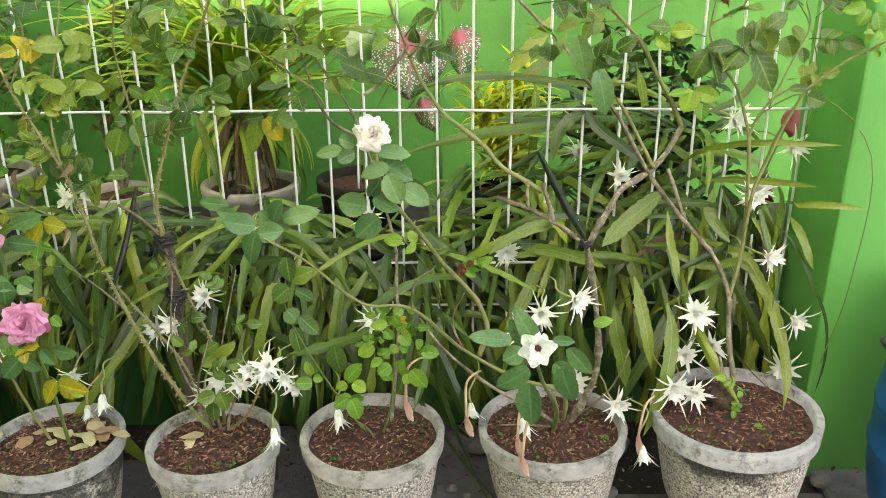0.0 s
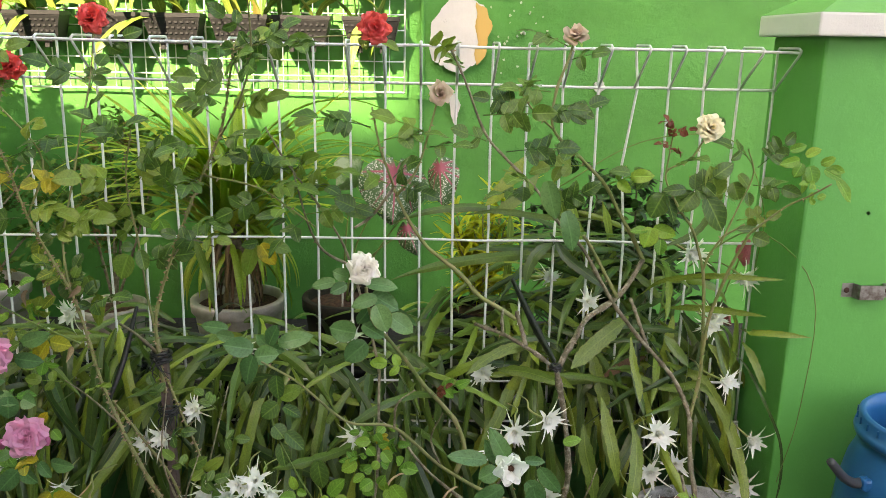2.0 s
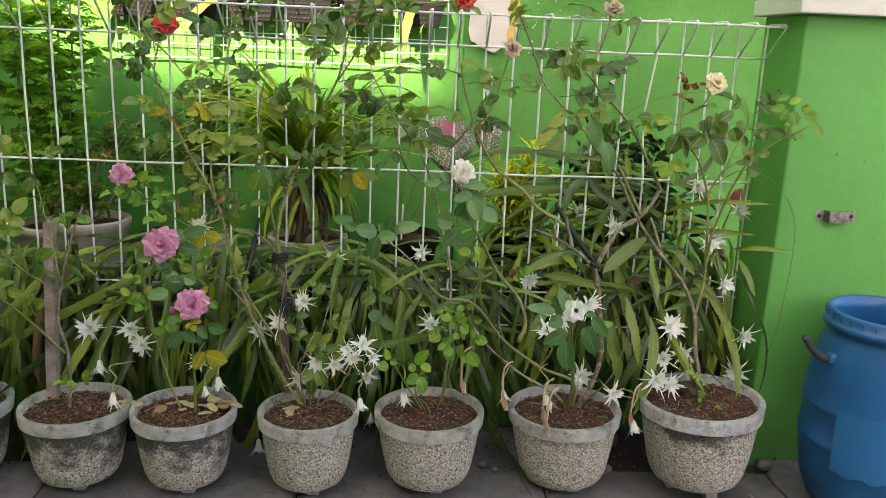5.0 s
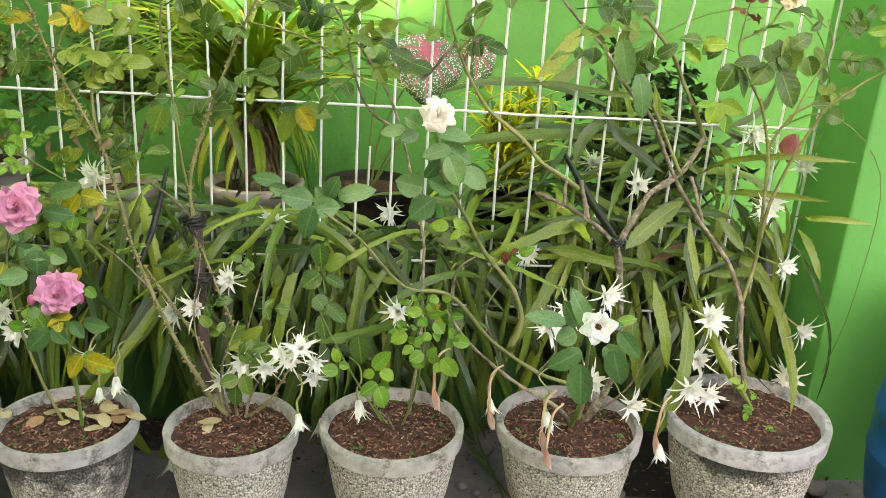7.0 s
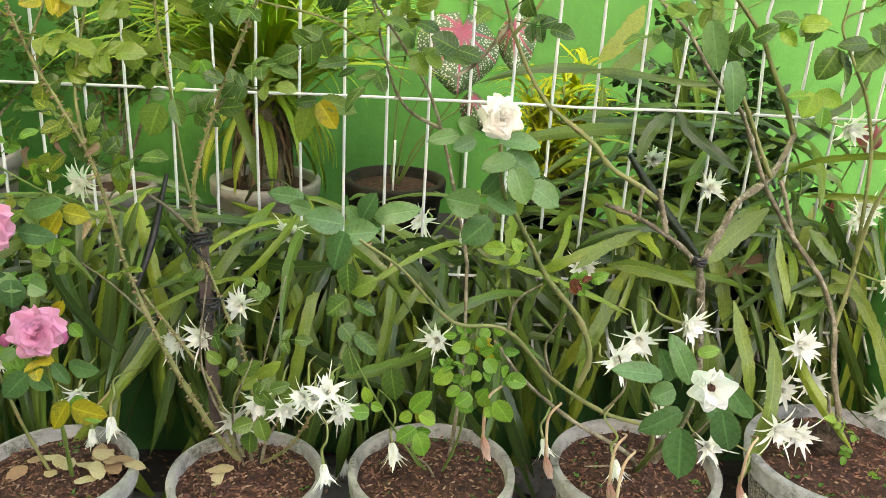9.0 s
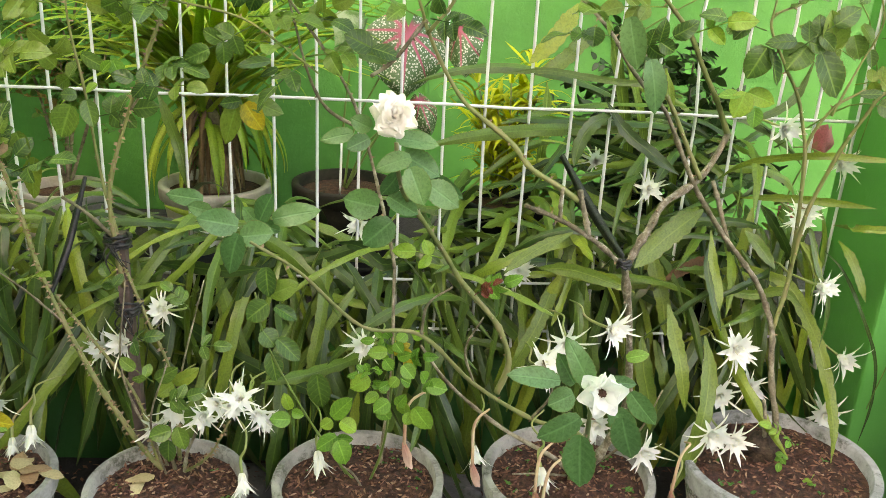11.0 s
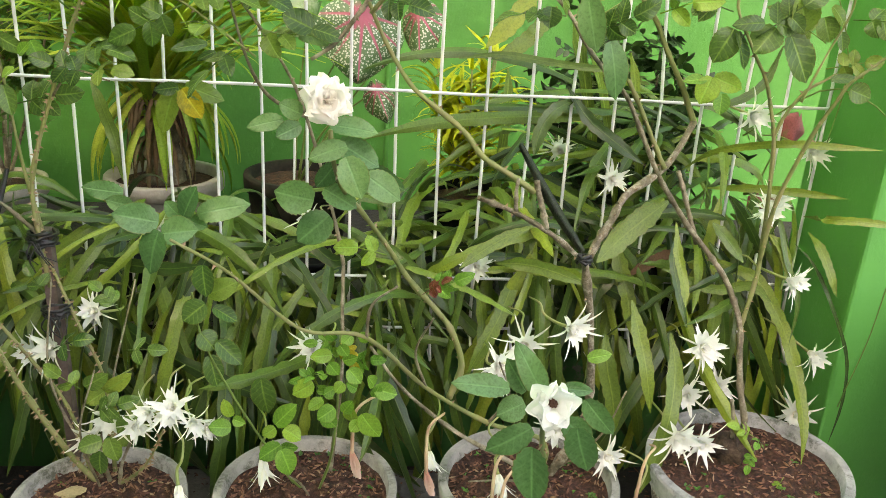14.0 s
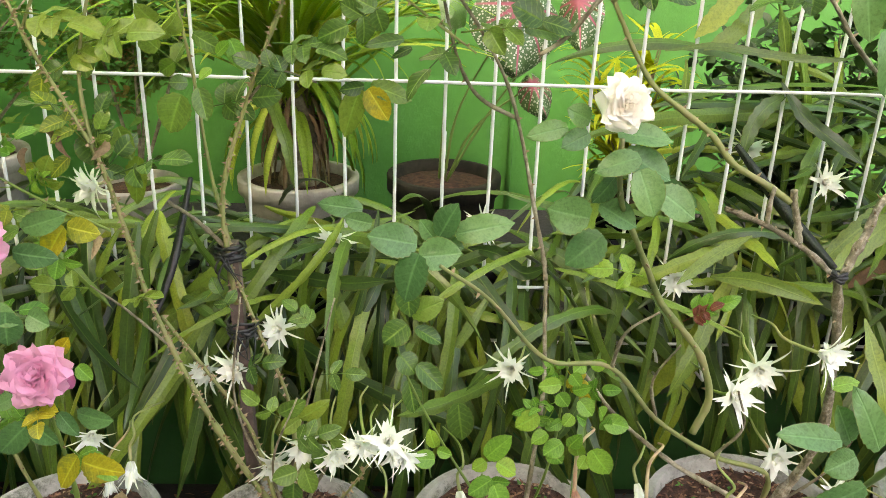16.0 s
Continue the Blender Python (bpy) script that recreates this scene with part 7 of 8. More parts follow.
def heart_leaf(mat, length, width):
    """A heart-shaped blade in x and z, stalk at the origin and tip down; its tone runs from the veins to the green between."""
    verts, faces, tone = [], [], []
    n, w_n = 40, 20
    for i in range(n + 1):
        t = i / n
        z = 0.28 * length - length * 1.28 * t
        w = width * 0.5 * (math.sin(math.pi * min(1, 0.10 + t * 0.90)) ** 0.75) * (1 - 0.35 * t)
        if i == n:
            w = 0.001
        for k in range(-w_n, w_n + 1):
            u = k / w_n
            x = w * u
            if t < 0.22 and abs(u) < 0.25:
                z2 = z - (0.22 - t) * length * 1.0 * (1 - abs(u) / 0.25)
            else:
                z2 = z
            y = -0.010 * math.cos(u * 2.2) - 0.05 * length * (1 - t) ** 2 + 0.006 * math.sin(9 * t) * u + 0.012 * u * u
            verts.append((x, y, z2))
            d = math.hypot(x, z2) / (0.19 * length)
            for deg in (0, 30, 58, 88, 125):
                ax, az = math.sin(radians(deg)), -math.cos(radians(deg))
                run = abs(x) * ax + z2 * az
                if run > 0:
                    d = min(d, abs(abs(x) * az - z2 * ax) / (0.033 - 0.023 * min(1, run / length)) / length)
            tone.append(min(1.0, d * 0.3))
    row = 2 * w_n + 1
    for i in range(n):
        for k in range(row - 1):
            a = i * row + k
            faces.append((a, a + row, a + row + 1, a + 1))
    return mesh_from("leaf_blade", verts, faces, mat, True, tone)


old_pot(-0.20, 2.12, 0.474, 0.122, M_DUSTY_POT, "dusty black plastic pot with dark soil and caladium stalks")
cal = placed("caladium", "caladium with red-veined, white-speckled heart leaves", "caladium", (-0.20, 2.12, 0.47))
put("leaf_blade", heart_leaf(M_CALADIUM, 0.140, 0.225), cal, pose(-0.063, 2.10, 0.825, -22, 6, 8), "red and speckled heart-shaped leaf")
put("leaf_blade", heart_leaf(M_CALADIUM, 0.105, 0.11), cal, pose(0.062, 2.13, 0.835, -25, -12, -20), "red and speckled heart-shaped leaf")
put("leaf_blade", heart_leaf(M_CALADIUM, 0.075, 0.08), cal, pose(-0.028, 2.08, 0.675, -35, -18, 10), "red and speckled heart-shaped leaf")
put("leaf_blade", heart_leaf(M_PALE_CALADIUM, 0.12, 0.11), cal, pose(-0.175, 2.16, 0.835, -60, 55, 10), "pale green heart-shaped leaf")
for q in (((-0.20, 2.12, 0.46), (-0.17, 2.13, 0.62), (-0.063, 2.115, 0.825)), ((-0.195, 2.11, 0.46), (-0.10, 2.13, 0.62), (0.062, 2.145, 0.835)), ((-0.195, 2.11, 0.46), (-0.14, 2.10, 0.58), (-0.028, 2.09, 0.675)), ((-0.21, 2.13, 0.46), (-0.20, 2.15, 0.65), (-0.175, 2.16, 0.835))):
    stem("stalk", q, 0.0045, 0.0028, M_YOUNG, cal)
stem("stake", [(-0.205, 2.06, 0.46), (-0.202, 2.06, 0.58)], 0.004, 0.004, M_GRID, cal, label="thin white plastic stick")
cal2 = placed("caladium", "caladium with a pinkish red heart leaf beside the pillar", "caladium", (0.80, 2.0, 0.20))
put("leaf_blade", heart_leaf(M_PINK_CALADIUM, 0.055, 0.065), cal2, pose(0.872, 1.98, 0.665, -25, 10, -10))
put("leaf_blade", heart_leaf(M_PINK_CALADIUM, 0.045, 0.05), cal2, pose(0.83, 2.0, 0.48, -25, -20, 10))
stem("stalk", [(0.80, 2.0, 0.20), (0.81, 2.0, 0.45), (0.865, 1.985, 0.67)], 0.004, 0.003, M_YOUNG, cal2)
stem("stalk", [(0.80, 2.0, 0.20), (0.80, 2.0, 0.35), (0.83, 2.005, 0.48)], 0.004, 0.003, M_YOUNG, cal2)

# yellow ribbon shrub
RIBBONS = []
for k in range(6):
    r = random.Random(800 + k)
    RIBBONS.append(strap_mesh("ribbon_leaf", M_YELLOW_RIBBON, r.uniform(0.09, 0.15), 0.0120, r.uniform(20, 75), r.uniform(-50, 30), 1.2, r.uniform(-0.6, 0.6), 0.0, 0.2, r.uniform(-0.4, 0.4), 7, 0.5, 0.0006, 0.7))
old_pot(0.185, 2.10, 0.452, 0.105, M_BLACK_POT, "black plastic pot under a yellow shrub")
yel = placed("ribbon_shrub", "dense shrub of narrow bright yellow leaves", "shrub", (0.185, 2.10, 0.44))
r = random.Random(12)
for k in range(12):
    a = r.uniform(0, 6.28)
    q = smooth_path([(0.185, 2.10, 0.43), (0.18 + 0.03 * math.cos(a), 2.10 + 0.03 * math.sin(a), 0.54), (0.17 + 0.075 * math.cos(a), 2.09 + 0.05 * math.sin(a), r.uniform(0.60, 0.76))])
    v, f = tube_data(q, 0.003, 0.002, 5)
    put("twig", mesh_from("twig", v, f, M_STEM), yel)
    for j in range(28):
        at = q[r.randrange(2, len(q))]
        put("ribbon_leaf", r.choice(RIBBONS), yel, Matrix.Translation(at) @ pose(0, 0, 0, 0, 0, r.uniform(0, 360)) @ Matrix.Scale(r.uniform(0.7, 1.15), 4))


def frond_mesh(length, pairs, seed, mat, size=0.028):
    r = random.Random(seed)
    pts = [Vector((length * k / 8, 0, 0.10 * length * math.sin(k / 8 * 2.4) - 0.22 * length * (k / 8) ** 2)) for k in range(9)]
    data = [tube_data(pts, 0.0012, 0.0006, 4)]
    for k in range(pairs):
        t = 0.12 + 0.86 * k / pairs
        i = min(7, int(t * 8))
        at = pts[i].lerp(pts[i + 1], t * 8 - i)
        s = size * (1.05 - 0.55 * t)
        for side in (-1, 1):
            m = Matrix.Translation(at) @ pose(0, 0, 0, r.uniform(-20, 20), r.uniform(-5, 20), side * r.uniform(60, 78))
            data.append(leaflet_data(s, s * 0.42, m, 0.15, 0.15, n=4, teeth=0.0))
    v, f = merge(*data)
    return mesh_from("frond", v, f, mat)


FRONDS = [frond_mesh(0.15 + 0.02 * k, 10 + k, 900 + k, M_FERN, 0.050) for k in range(4)]
old_pot(-1.40, 2.30, 0.435, 0.145, M_TAN_POT, "pale pebble cement pot under a fern-leaved shrub")
fern = placed("fern_shrub", "tall shrub of fern-like green fronds", "shrub", (-1.42, 2.32, 0.42))
r = random.Random(31)
for s in range(5):
    a = s * 1.3
    q = smooth_path([(-1.42, 2.32, 0.41), (-1.42 + 0.05 * math.cos(a), 2.32 + 0.05 * math.sin(a), 0.65), (-1.42 + 0.09 * math.cos(a), 2.32 + 0.07 * math.sin(a), 0.92), (-1.42 + 0.10 * math.cos(a), 2.32 + 0.07 * math.sin(a), 1.19)], 7)
    v, f = tube_data(q, 0.006, 0.0025, 6)
    put("trunk", mesh_from("trunk", v, f, M_BARK), fern)
    for j in range(34):
        at = q[r.randrange(4, len(q))]
        b = r.uniform(0, 6.28)
        put("frond", r.choice(FRONDS), fern, aim(at, (math.cos(b), math.sin(b) - 0.25, r.uniform(-0.35, 0.6)), r.uniform(-0.4, 0.4), r.uniform(0.65, 1.05)))


def twig_mesh(seed, mat, count=11, size=0.028):
    r = random.Random(seed)
    pts = [Vector((0.10 * k / 5, 0.008 * math.sin(k * 1.3 + seed), 0.012 * math.sin(k * 0.9))) for k in range(6)]
    data = [tube_data(pts, 0.0014, 0.0007, 4)]
    for k in range(count):
        at = pts[min(5, 1 + k * 5 // count)]
        m = Matrix.Translation(at) @ pose(0, 0, 0, r.uniform(-40, 40), r.uniform(-40, 30), r.uniform(-130, 130))
        data.append(leaflet_data(size * r.uniform(0.7, 1.2), size * 0.5, m, 0.2, 0.15, n=4, teeth=0.0))
    v, f = merge(*data)
    return mesh_from("twig", v, f, mat)


TWIGS = [twig_mesh(950 + k, M_SHRUB) for k in range(5)]
DARK_TWIGS = [twig_mesh(970 + k, M_DARK_SHRUB, 9, 0.042) for k in range(5)]


def build_shrub(base, points, count, label, seed, spread=0.05, twigs=TWIGS):
    """A shrub of forked limbs, leafy twigs all along their upper parts."""
    s = placed("leafy_shrub", label, "shrub", base)
    r = random.Random(seed)
    for p in points:
        mid = Vector(base).lerp(Vector(p), 0.5) + Vector((r.uniform(-0.04, 0.04), r.uniform(-0.04, 0.04), 0.02))
        q = smooth_path([base, mid, p], 7)
        v, f = tube_data(q, 0.005, 0.002, 6, 0.1)
        put("limb", mesh_from("limb", v, f, M_BARK), s)
        for j in range(count):
            at = q[r.randrange(len(q) // 2, len(q))] + Vector((r.gauss(0, spread), r.gauss(0, spread), r.gauss(0, spread))) * 0.5
            b = r.uniform(0, 6.28)
            put("twig", r.choice(twigs), s, aim(at, (math.cos(b), math.sin(b) - 0.2, r.uniform(-0.3, 0.8)), r.uniform(-0.5, 0.5), r.uniform(0.6, 1.05)))
    return s


old_pot(-0.89, 2.20, 0.415, 0.10, M_TAN_POT, "pale stone-like pot with a small crooked shrub")
build_shrub((-0.88, 2.21, 0.40), [(-0.83, 2.33, 0.95), (-0.90, 2.30, 0.86), (-0.76, 2.32, 0.85), (-0.87, 2.22, 0.72), (-0.97, 2.25, 0.78)], 34, "small leafy shrub on a crooked bare trunk", 3)
old_pot(-1.255, 2.20, 0.475, 0.132, M_TAN_POT, "round pebble cement pot with a thin shrub")
build_shrub((-1.25, 2.20, 0.45), [(-1.16, 2.30, 0.80), (-1.06, 2.28, 0.68), (-1.22, 2.25, 0.72), (-1.08, 2.22, 0.80), (-1.20, 2.12, 0.55), (-1.32, 2.13, 0.56), (-1.25, 2.10, 0.58)], 13, "thin shrub with some orange dying leaves", 4)
build_shrub((-1.72, 2.25, 0.20), [(-1.70, 2.35, 1.05), (-1.80, 2.35, 0.90), (-1.64, 2.30, 0.80), (-1.75, 2.25, 0.65)], 24, "dark leafy shrub by the wall", 5, 0.08)
build_shrub((-2.10, 2.25, 0.20), [(-2.0, 2.35, 1.30), (-2.15, 2.35, 1.05), (-1.98, 2.30, 0.80), (-2.1, 2.25, 0.65)], 24, "tall dark leafy shrub by the wall", 6, 0.09)
build_shrub((0.55, 2.10, 0.20), [(0.50, 2.16, 0.80), (0.60, 2.12, 0.79), (0.68, 2.16, 0.72), (0.44, 2.16, 0.72), (0.56, 2.08, 0.64), (0.36, 2.14, 0.62), (0.64, 2.02, 0.60), (0.42, 2.0, 0.58), (0.66, 2.18, 0.66), (0.52, 2.2, 0.74)], 22, "low dark-leaved shrub in the shade", 8, 0.08, DARK_TWIGS)

# old upright cactus stems and the long leaves above them
OLD = [strap_mesh("old_stem", M_WALL_LEAF, 0.36, 0.026, 84, 98, 1.0, 0.3 * k, 0.22, 0.5, 0.1, 18, 0.85, 0.004) for k in range(3)]
c7 = nearest_cactus(0.42)
for x, y, z, ry, k in ((0.45, 1.83, 0.50, -22, 0), (0.50, 1.85, 0.46, -12, 1), (0.40, 1.82, 0.53, -18, 2), (0.20, 1.9, 0.4, 8, 1)):
    put("old_stem", OLD[k], c7, Matrix.Translation(-c7.location) @ pose(x, y, z, 0, ry, 40), "scarred yellowing upright stem")
LONG = [strap_mesh("strap_leaf", M_STRAP, 0.40 + 0.04 * k, 0.024, 30 - 12 * k, -18 + 14 * k, 1.0, 0.5, 0.14, 0.2, 0.3, 20, 0.6) for k in range(3)]
for x, y, z, rz, k in ((0.12, 1.76, 0.70, 80, 0), (0.36, 1.75, 0.70, -70, 2), (0.33, 1.74, 0.76, -95, 0)):
    put("strap_leaf", LONG[k], c7, Matrix.Translation(-c7.location) @ pose(x, y, z, 0, -math.copysign(12 + 14 * (k + 1), rz), rz))
for q in (((0.60, 1.64, 0.70), (0.70, 1.55, 0.80), (0.80, 1.47, 0.70), (0.80, 1.46, 0.45), (0.765, 1.45, 0.28)), ((0.30, 1.68, 0.86), (0.48, 1.66, 0.97), (0.66, 1.62, 0.98), (0.735, 1.60, 0.84), (0.73, 1.6, 0.70))):
    q2 = [Vector(p) - c7.location for p in q]
    v, f = tube_data(smooth_path(q2), 0.0016, 0.001, 5)
    put("runner", mesh_from("runner", v, f, M_YOUNG), c7, None, "thin green runner")


def hanging_leaf(points, width, mat):
    """A strap leaf of a cactus that hangs along the given line, its face turned out over the pots."""
    c = nearest_cactus(points[0][0])
    path = smooth_path([Vector(p) - c.location for p in points], 8)
    n = len(path) - 1
    verts, faces, blade = [], [], []
    for i, p in enumerate(path):
        f = i / n
        d = (path[min(n, i + 1)] - path[max(0, i - 1)]).normalized()
        s = d.cross(Vector((0.15 * math.sin(i * 0.5), -1, 0.35))).normalized()
        out = s.cross(d)
        w = width * 0.5 * min(1, 0.14 + 3 * f) * (1 if f < 0.7 else max(0.05, 1 - ((f - 0.7) / 0.3) ** 1.7)) * (1 - 0.17 * (0.5 + 0.5 * math.cos(i * 2.1)))
        for u in (-1, -0.45, 0, 0.45, 1):
            verts.append(p + s * (w * u) + out * (0.18 * w * abs(u)))
            blade.append((f, u))
    for i in range(n):
        for k in range(4):
            a = i * 5 + k
            faces.append((a, a + 5, a + 6, a + 1))
    put("strap_leaf", mesh_from("strap_leaf", verts, faces, mat, True, None, blade), c)


hanging_leaf([(0.439, 1.42, 0.429), (0.447, 1.4, 0.38), (0.435, 1.36, 0.323), (0.416, 1.34, 0.255), (0.392, 1.325, 0.198)], 0.029, M_HANG)
hanging_leaf([(0.521, 1.58, 0.507), (0.564, 1.53, 0.502), (0.603, 1.5, 0.49), (0.635, 1.48, 0.443), (0.663, 1.465, 0.389), (0.677, 1.43, 0.324), (0.676, 1.39, 0.274), (0.657, 1.345, 0.235)], 0.025, M_HANG)
hanging_leaf([(0.195, 1.56, 0.483), (0.247, 1.53, 0.488), (0.292, 1.5, 0.49), (0.328, 1.47, 0.482)], 0.024, M_STRAP)
hanging_leaf([(0.231, 1.6, 0.466), (0.206, 1.56, 0.44), (0.183, 1.53, 0.396), (0.158, 1.51, 0.353), (0.133, 1.5, 0.308)], 0.028, M_HANG)
hanging_leaf([(0.273, 1.6, 0.451), (0.269, 1.57, 0.41), (0.264, 1.55, 0.361), (0.257, 1.54, 0.311)], 0.028, M_HANG)
hanging_leaf([(0.38, 1.45, 0.472), (0.388, 1.42, 0.428), (0.396, 1.39, 0.385), (0.409, 1.375, 0.312)], 0.026, M_HANG)
hanging_leaf([(0.351, 1.47, 0.402), (0.355, 1.45, 0.351), (0.369, 1.44, 0.294), (0.376, 1.43, 0.241)], 0.032, M_HANG)
hanging_leaf([(0.385, 1.6, 0.522), (0.393, 1.57, 0.481), (0.408, 1.55, 0.427), (0.418, 1.54, 0.368)], 0.03, M_HANG)
hanging_leaf([(0.564, 1.56, 0.468), (0.561, 1.54, 0.429), (0.558, 1.53, 0.386), (0.554, 1.525, 0.35)], 0.026, M_STRAP)
hanging_leaf([(0.486, 1.6, 0.646), (0.513, 1.56, 0.686), (0.559, 1.52, 0.709), (0.605, 1.47, 0.726), (0.666, 1.45, 0.728), (0.727, 1.44, 0.728)], 0.013, M_HANG)
hanging_leaf([(0.535, 1.6, 0.616), (0.591, 1.56, 0.629), (0.648, 1.52, 0.636), (0.71, 1.47, 0.642)], 0.015, M_HANG)
hanging_leaf([(0.694, 1.56, 0.583), (0.692, 1.48, 0.604), (0.733, 1.455, 0.61), (0.794, 1.44, 0.608)], 0.014, M_STRAP)
hanging_leaf([(0.692, 1.53, 0.565), (0.701, 1.5, 0.547), (0.713, 1.48, 0.515), (0.729, 1.47, 0.475)], 0.018, M_HANG)
hanging_leaf([(0.672, 1.53, 0.545), (0.697, 1.5, 0.517), (0.727, 1.475, 0.457), (0.768, 1.465, 0.369), (0.778, 1.46, 0.284), (0.764, 1.45, 0.2)], 0.007, M_STRAP)
hanging_leaf([(0.292, 1.66, 0.765), (0.327, 1.64, 0.718), (0.369, 1.62, 0.687), (0.422, 1.61, 0.651)], 0.024, M_STRAP)
hanging_leaf([(0.464, 1.6, 0.595), (0.427, 1.57, 0.579), (0.386, 1.55, 0.555), (0.342, 1.53, 0.522)], 0.034, M_HANG)
hanging_leaf([(0.232, 1.7, 0.927), (0.212, 1.68, 0.897), (0.181, 1.66, 0.861), (0.146, 1.65, 0.827)], 0.034, M_STRAP)
hanging_leaf([(0.268, 1.7, 0.893), (0.239, 1.68, 0.862), (0.205, 1.66, 0.833), (0.163, 1.65, 0.81)], 0.028, M_STRAP)
hanging_leaf([(0.102, 1.64, 0.809), (0.171, 1.64, 0.818), (0.246, 1.64, 0.81), (0.32, 1.63, 0.804), (0.378, 1.62, 0.808)], 0.013, M_STRAP)
hanging_leaf([(0.304, 1.66, 0.746), (0.268, 1.64, 0.73), (0.245, 1.63, 0.698), (0.236, 1.62, 0.656)], 0.026, M_STRAP)
hanging_leaf([(0.651, 1.66, 0.851), (0.628, 1.65, 0.795), (0.594, 1.64, 0.767), (0.539, 1.63, 0.747)], 0.016, M_STRAP)
hanging_leaf([(0.604, 1.5, 0.525), (0.619, 1.5, 0.593), (0.63, 1.47, 0.537), (0.652, 1.45, 0.477), (0.648, 1.44, 0.401)], 0.01, M_STRAP)
hanging_leaf([(0.462, 1.52, 0.563), (0.453, 1.49, 0.525), (0.459, 1.46, 0.479), (0.473, 1.44, 0.429)], 0.016, M_STRAP)
hanging_leaf([(-0.388, 1.6, 0.431), (-0.375, 1.57, 0.398), (-0.355, 1.55, 0.352), (-0.331, 1.54, 0.305)], 0.026, M_HANG)
hanging_leaf([(-0.494, 1.6, 0.459), (-0.428, 1.56, 0.469), (-0.356, 1.52, 0.479), (-0.29, 1.5, 0.494)], 0.024, M_STRAP)
hanging_leaf([(-0.501, 1.7, 0.741), (-0.479, 1.68, 0.697), (-0.459, 1.67, 0.639), (-0.448, 1.66, 0.574)], 0.022, M_STRAP)
hanging_leaf([(0.425, 1.53, 0.509), (0.526, 1.5, 0.473), (0.588, 1.49, 0.483), (0.621, 1.47, 0.463)], 0.018, M_STRAP)
hanging_leaf([(-0.023, 1.62, 0.504), (0.026, 1.58, 0.479), (0.055, 1.56, 0.437), (0.039, 1.55, 0.357)], 0.02, M_STRAP)
hanging_leaf([(0.028, 1.52, 0.372), (0.009, 1.48, 0.352), (-0.017, 1.46, 0.301), (-0.052, 1.45, 0.243)], 0.02, M_STRAP)
hanging_leaf([(-0.175, 1.62, 0.5), (-0.133, 1.58, 0.506), (-0.095, 1.56, 0.484), (-0.058, 1.54, 0.503)], 0.024, M_STRAP)
hanging_leaf([(0.516, 1.62, 0.494), (0.479, 1.6, 0.49), (0.442, 1.58, 0.481), (0.406, 1.56, 0.469)], 0.022, M_DRY_STRAP)
hanging_leaf([(0.433, 1.5, 0.621), (0.392, 1.48, 0.598), (0.347, 1.46, 0.566), (0.312, 1.44, 0.537)], 0.036, M_HANG)
hanging_leaf([(0.431, 1.45, 0.603), (0.434, 1.43, 0.56), (0.443, 1.41, 0.517), (0.443, 1.39, 0.488)], 0.016, M_HANG)
hanging_leaf([(0.52, 1.52, 0.581), (0.538, 1.5, 0.562), (0.565, 1.48, 0.527)], 0.022, M_STRAP)
hanging_leaf([(0.22, 1.5, 0.574), (0.175, 1.48, 0.56), (0.137, 1.46, 0.544), (0.101, 1.44, 0.523)], 0.020, M_HANG)
hanging_leaf([(0.169, 1.5, 0.51), (0.228, 1.48, 0.513), (0.307, 1.46, 0.493)], 0.024, M_HANG)
hanging_leaf([(0.608, 1.5, 0.571), (0.626, 1.48, 0.552), (0.638, 1.46, 0.507)], 0.018, M_HANG)

# ---- on the ground ----
r = random.Random(15)
stones = [(0.345, 1.40, 0.022), (0.09, 1.55, 0.02), (0.40, 1.56, 0.028), (0.03, 1.42, 0.012), (0.06, 1.40, 0.009), (-0.02, 1.52, 0.014), (0.80, 1.43, 0.02)]
for k, (x, y, s) in enumerate(stones):
    bm = bmesh.new()
    bmesh.ops.create_icosphere(bm, subdivisions=3, radius=s, matrix=pose(x, y, s * 0.55) @ Matrix.Diagonal((1.1, 0.85, 0.7, 1)))
    for v in bm.verts:
        v.co += (v.co - Vector((x, y, s * 0.5))) * 0.3 * noise.noise(v.co * 45)
    tagged(part("stone", bm, M_SLAB, None, smooth=True), "grey rounded loose stone on the paving", "stone", "loose stones")

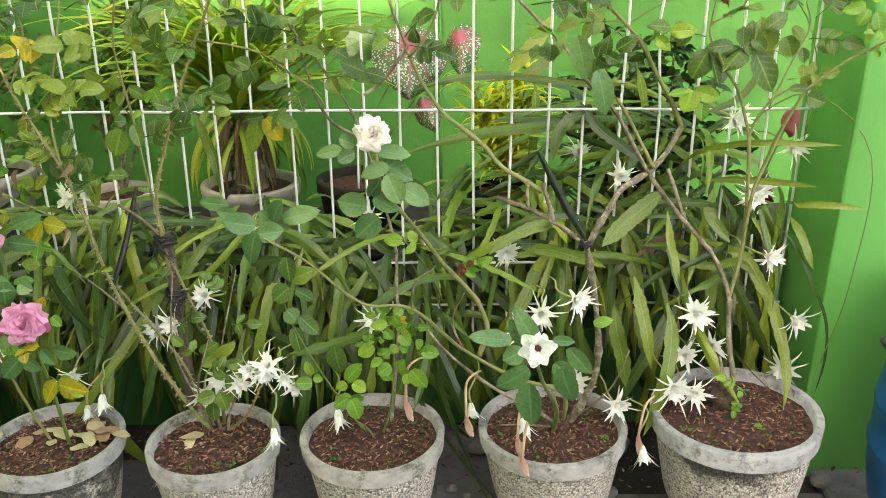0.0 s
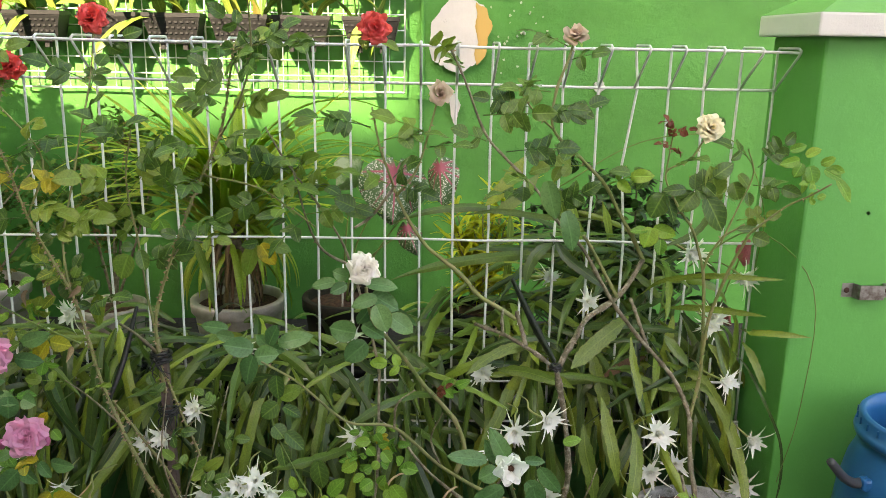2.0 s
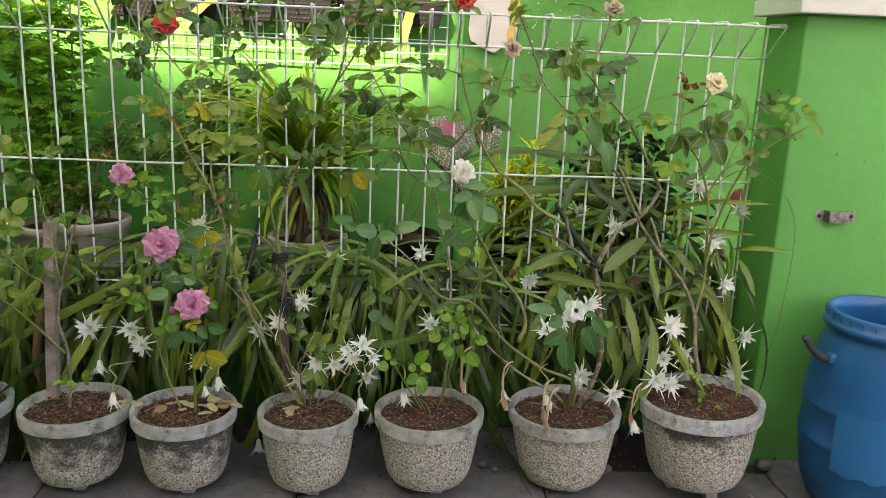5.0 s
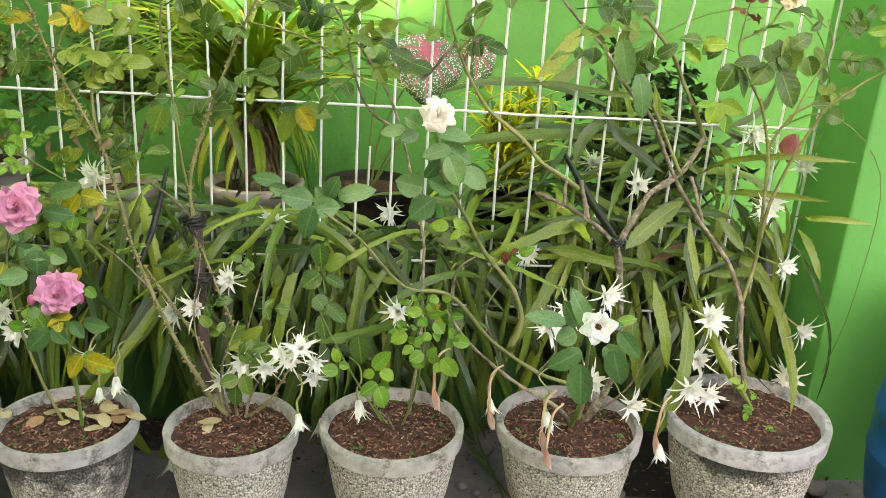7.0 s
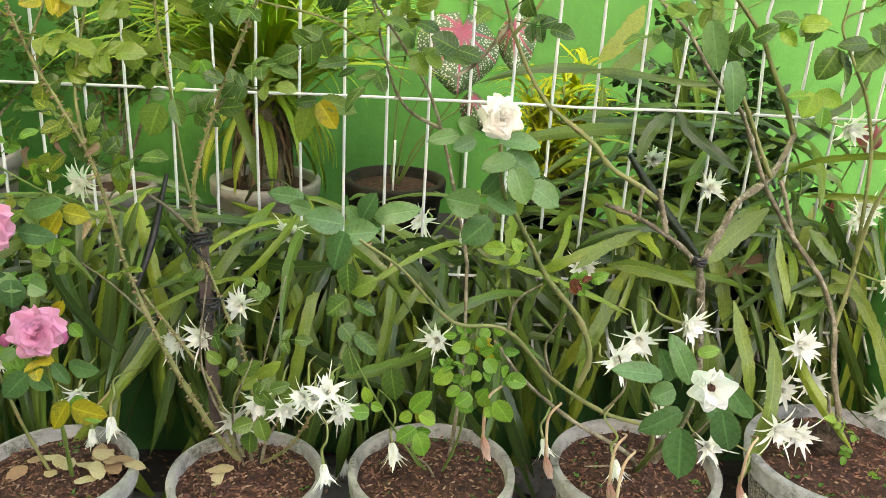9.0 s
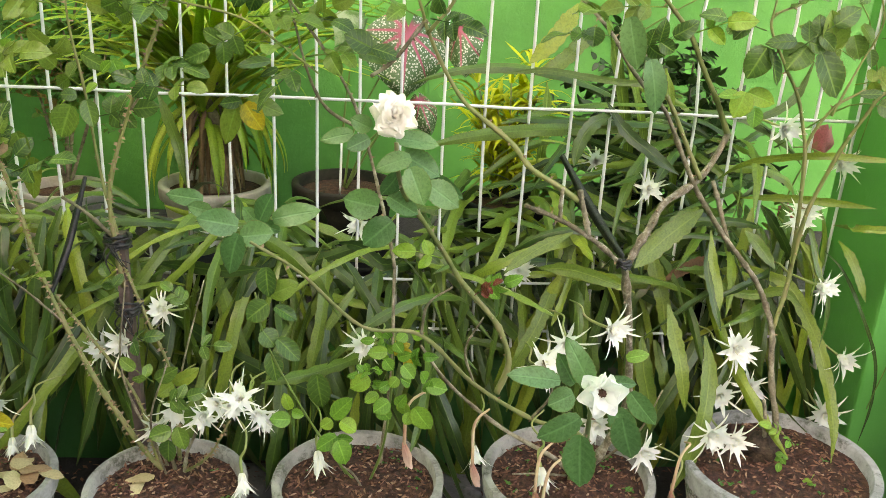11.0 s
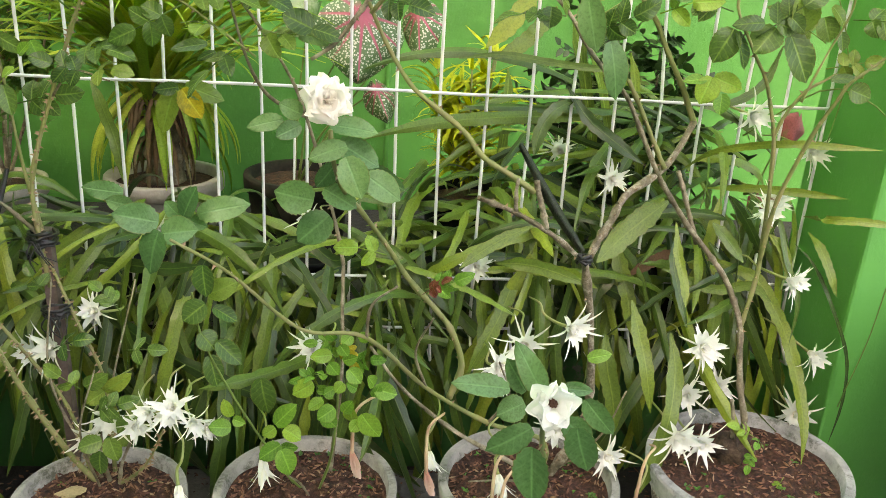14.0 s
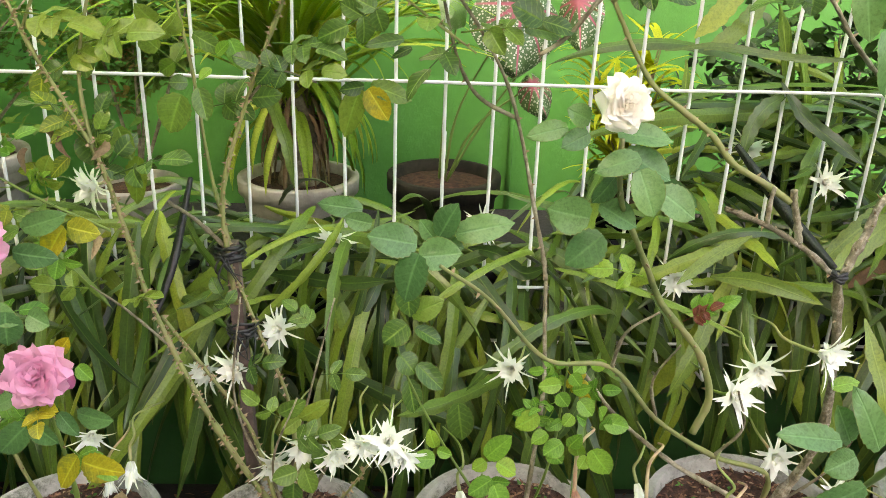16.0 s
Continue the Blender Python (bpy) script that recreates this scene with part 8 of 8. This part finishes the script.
verts, faces = [], []
for k in range(1500):
    x = r.uniform(-1.5, 1.0)
    y = 1.66 - abs(r.gauss(0, 0.16))
    m = pose(x, y, 0.003, r.uniform(-30, 30), r.uniform(-30, 30), r.uniform(0, 360))
    s_, w_ = r.uniform(0.002, 0.010), r.uniform(0.0015, 0.004)
    k0 = len(verts)
    verts += [m @ Vector(q) for q in ((-s_, 0, 0), (0, -w_, 0.001), (s_, 0, 0.0005), (0, w_, 0), (0, 0, 0.002))]
    faces += [(k0, k0 + 1, k0 + 4), (k0 + 1, k0 + 2, k0 + 4), (k0 + 2, k0 + 3, k0 + 4), (k0 + 3, k0, k0 + 4)]
tagged(put("leaf_litter", mesh_from("leaf_litter", verts, faces, M_HUSK, False)), "brown bits of dry litter on the paving", "litter", kind="stuff")

# ---- paving: slabs of dark stone with open joints ----
pave = thing("pavement", "dark grey stone paving slabs with open joints", "paving", kind="structure")
SLABS = []
for k in range(6):
    w, d = 0.615, 0.415
    q = random.Random(20 + k)
    ring = []
    for (ax, ay), (bx, by) in (((-1, -1), (1, -1)), ((1, -1), (1, 1)), ((1, 1), (-1, 1)), ((-1, 1), (-1, -1))):
        for i in range(7):
            f = i / 7
            ring.append(((ax + (bx - ax) * f) * w / 2 + q.uniform(-0.003, 0.003), (ay + (by - ay) * f) * d / 2 + q.uniform(-0.003, 0.003)))
    n = len(ring)
    verts = [(x * 0.985, y * 0.98, 0.0) for x, y in ring] + [(x, y, -0.005) for x, y in ring] + [(x, y, -0.03) for x, y in ring]
    faces = [tuple(range(n))] + [(j * n + i, (j + 1) * n + i, (j + 1) * n + (i + 1) % n, j * n + (i + 1) % n) for j in (0, 1) for i in range(n)]
    SLABS.append(mesh_from("slab", verts, faces, M_SLAB, False))
r = random.Random(44)
for i in range(9):
    for j in range(10):
        x = 1.111 - 0.622 * (i - 1)
        y = 1.465 - 0.422 * j - (0.0, 0.13, 0.26)[i % 3] + (0.42 if i % 3 == 2 else 0.0)
        if y < 1.50:
            put("slab", r.choice(SLABS), pave, pose(x, y, -0.002 - r.uniform(0, 0.003), r.uniform(-0.3, 0.3), r.uniform(-0.2, 0.2), r.uniform(-0.5, 0.5)))
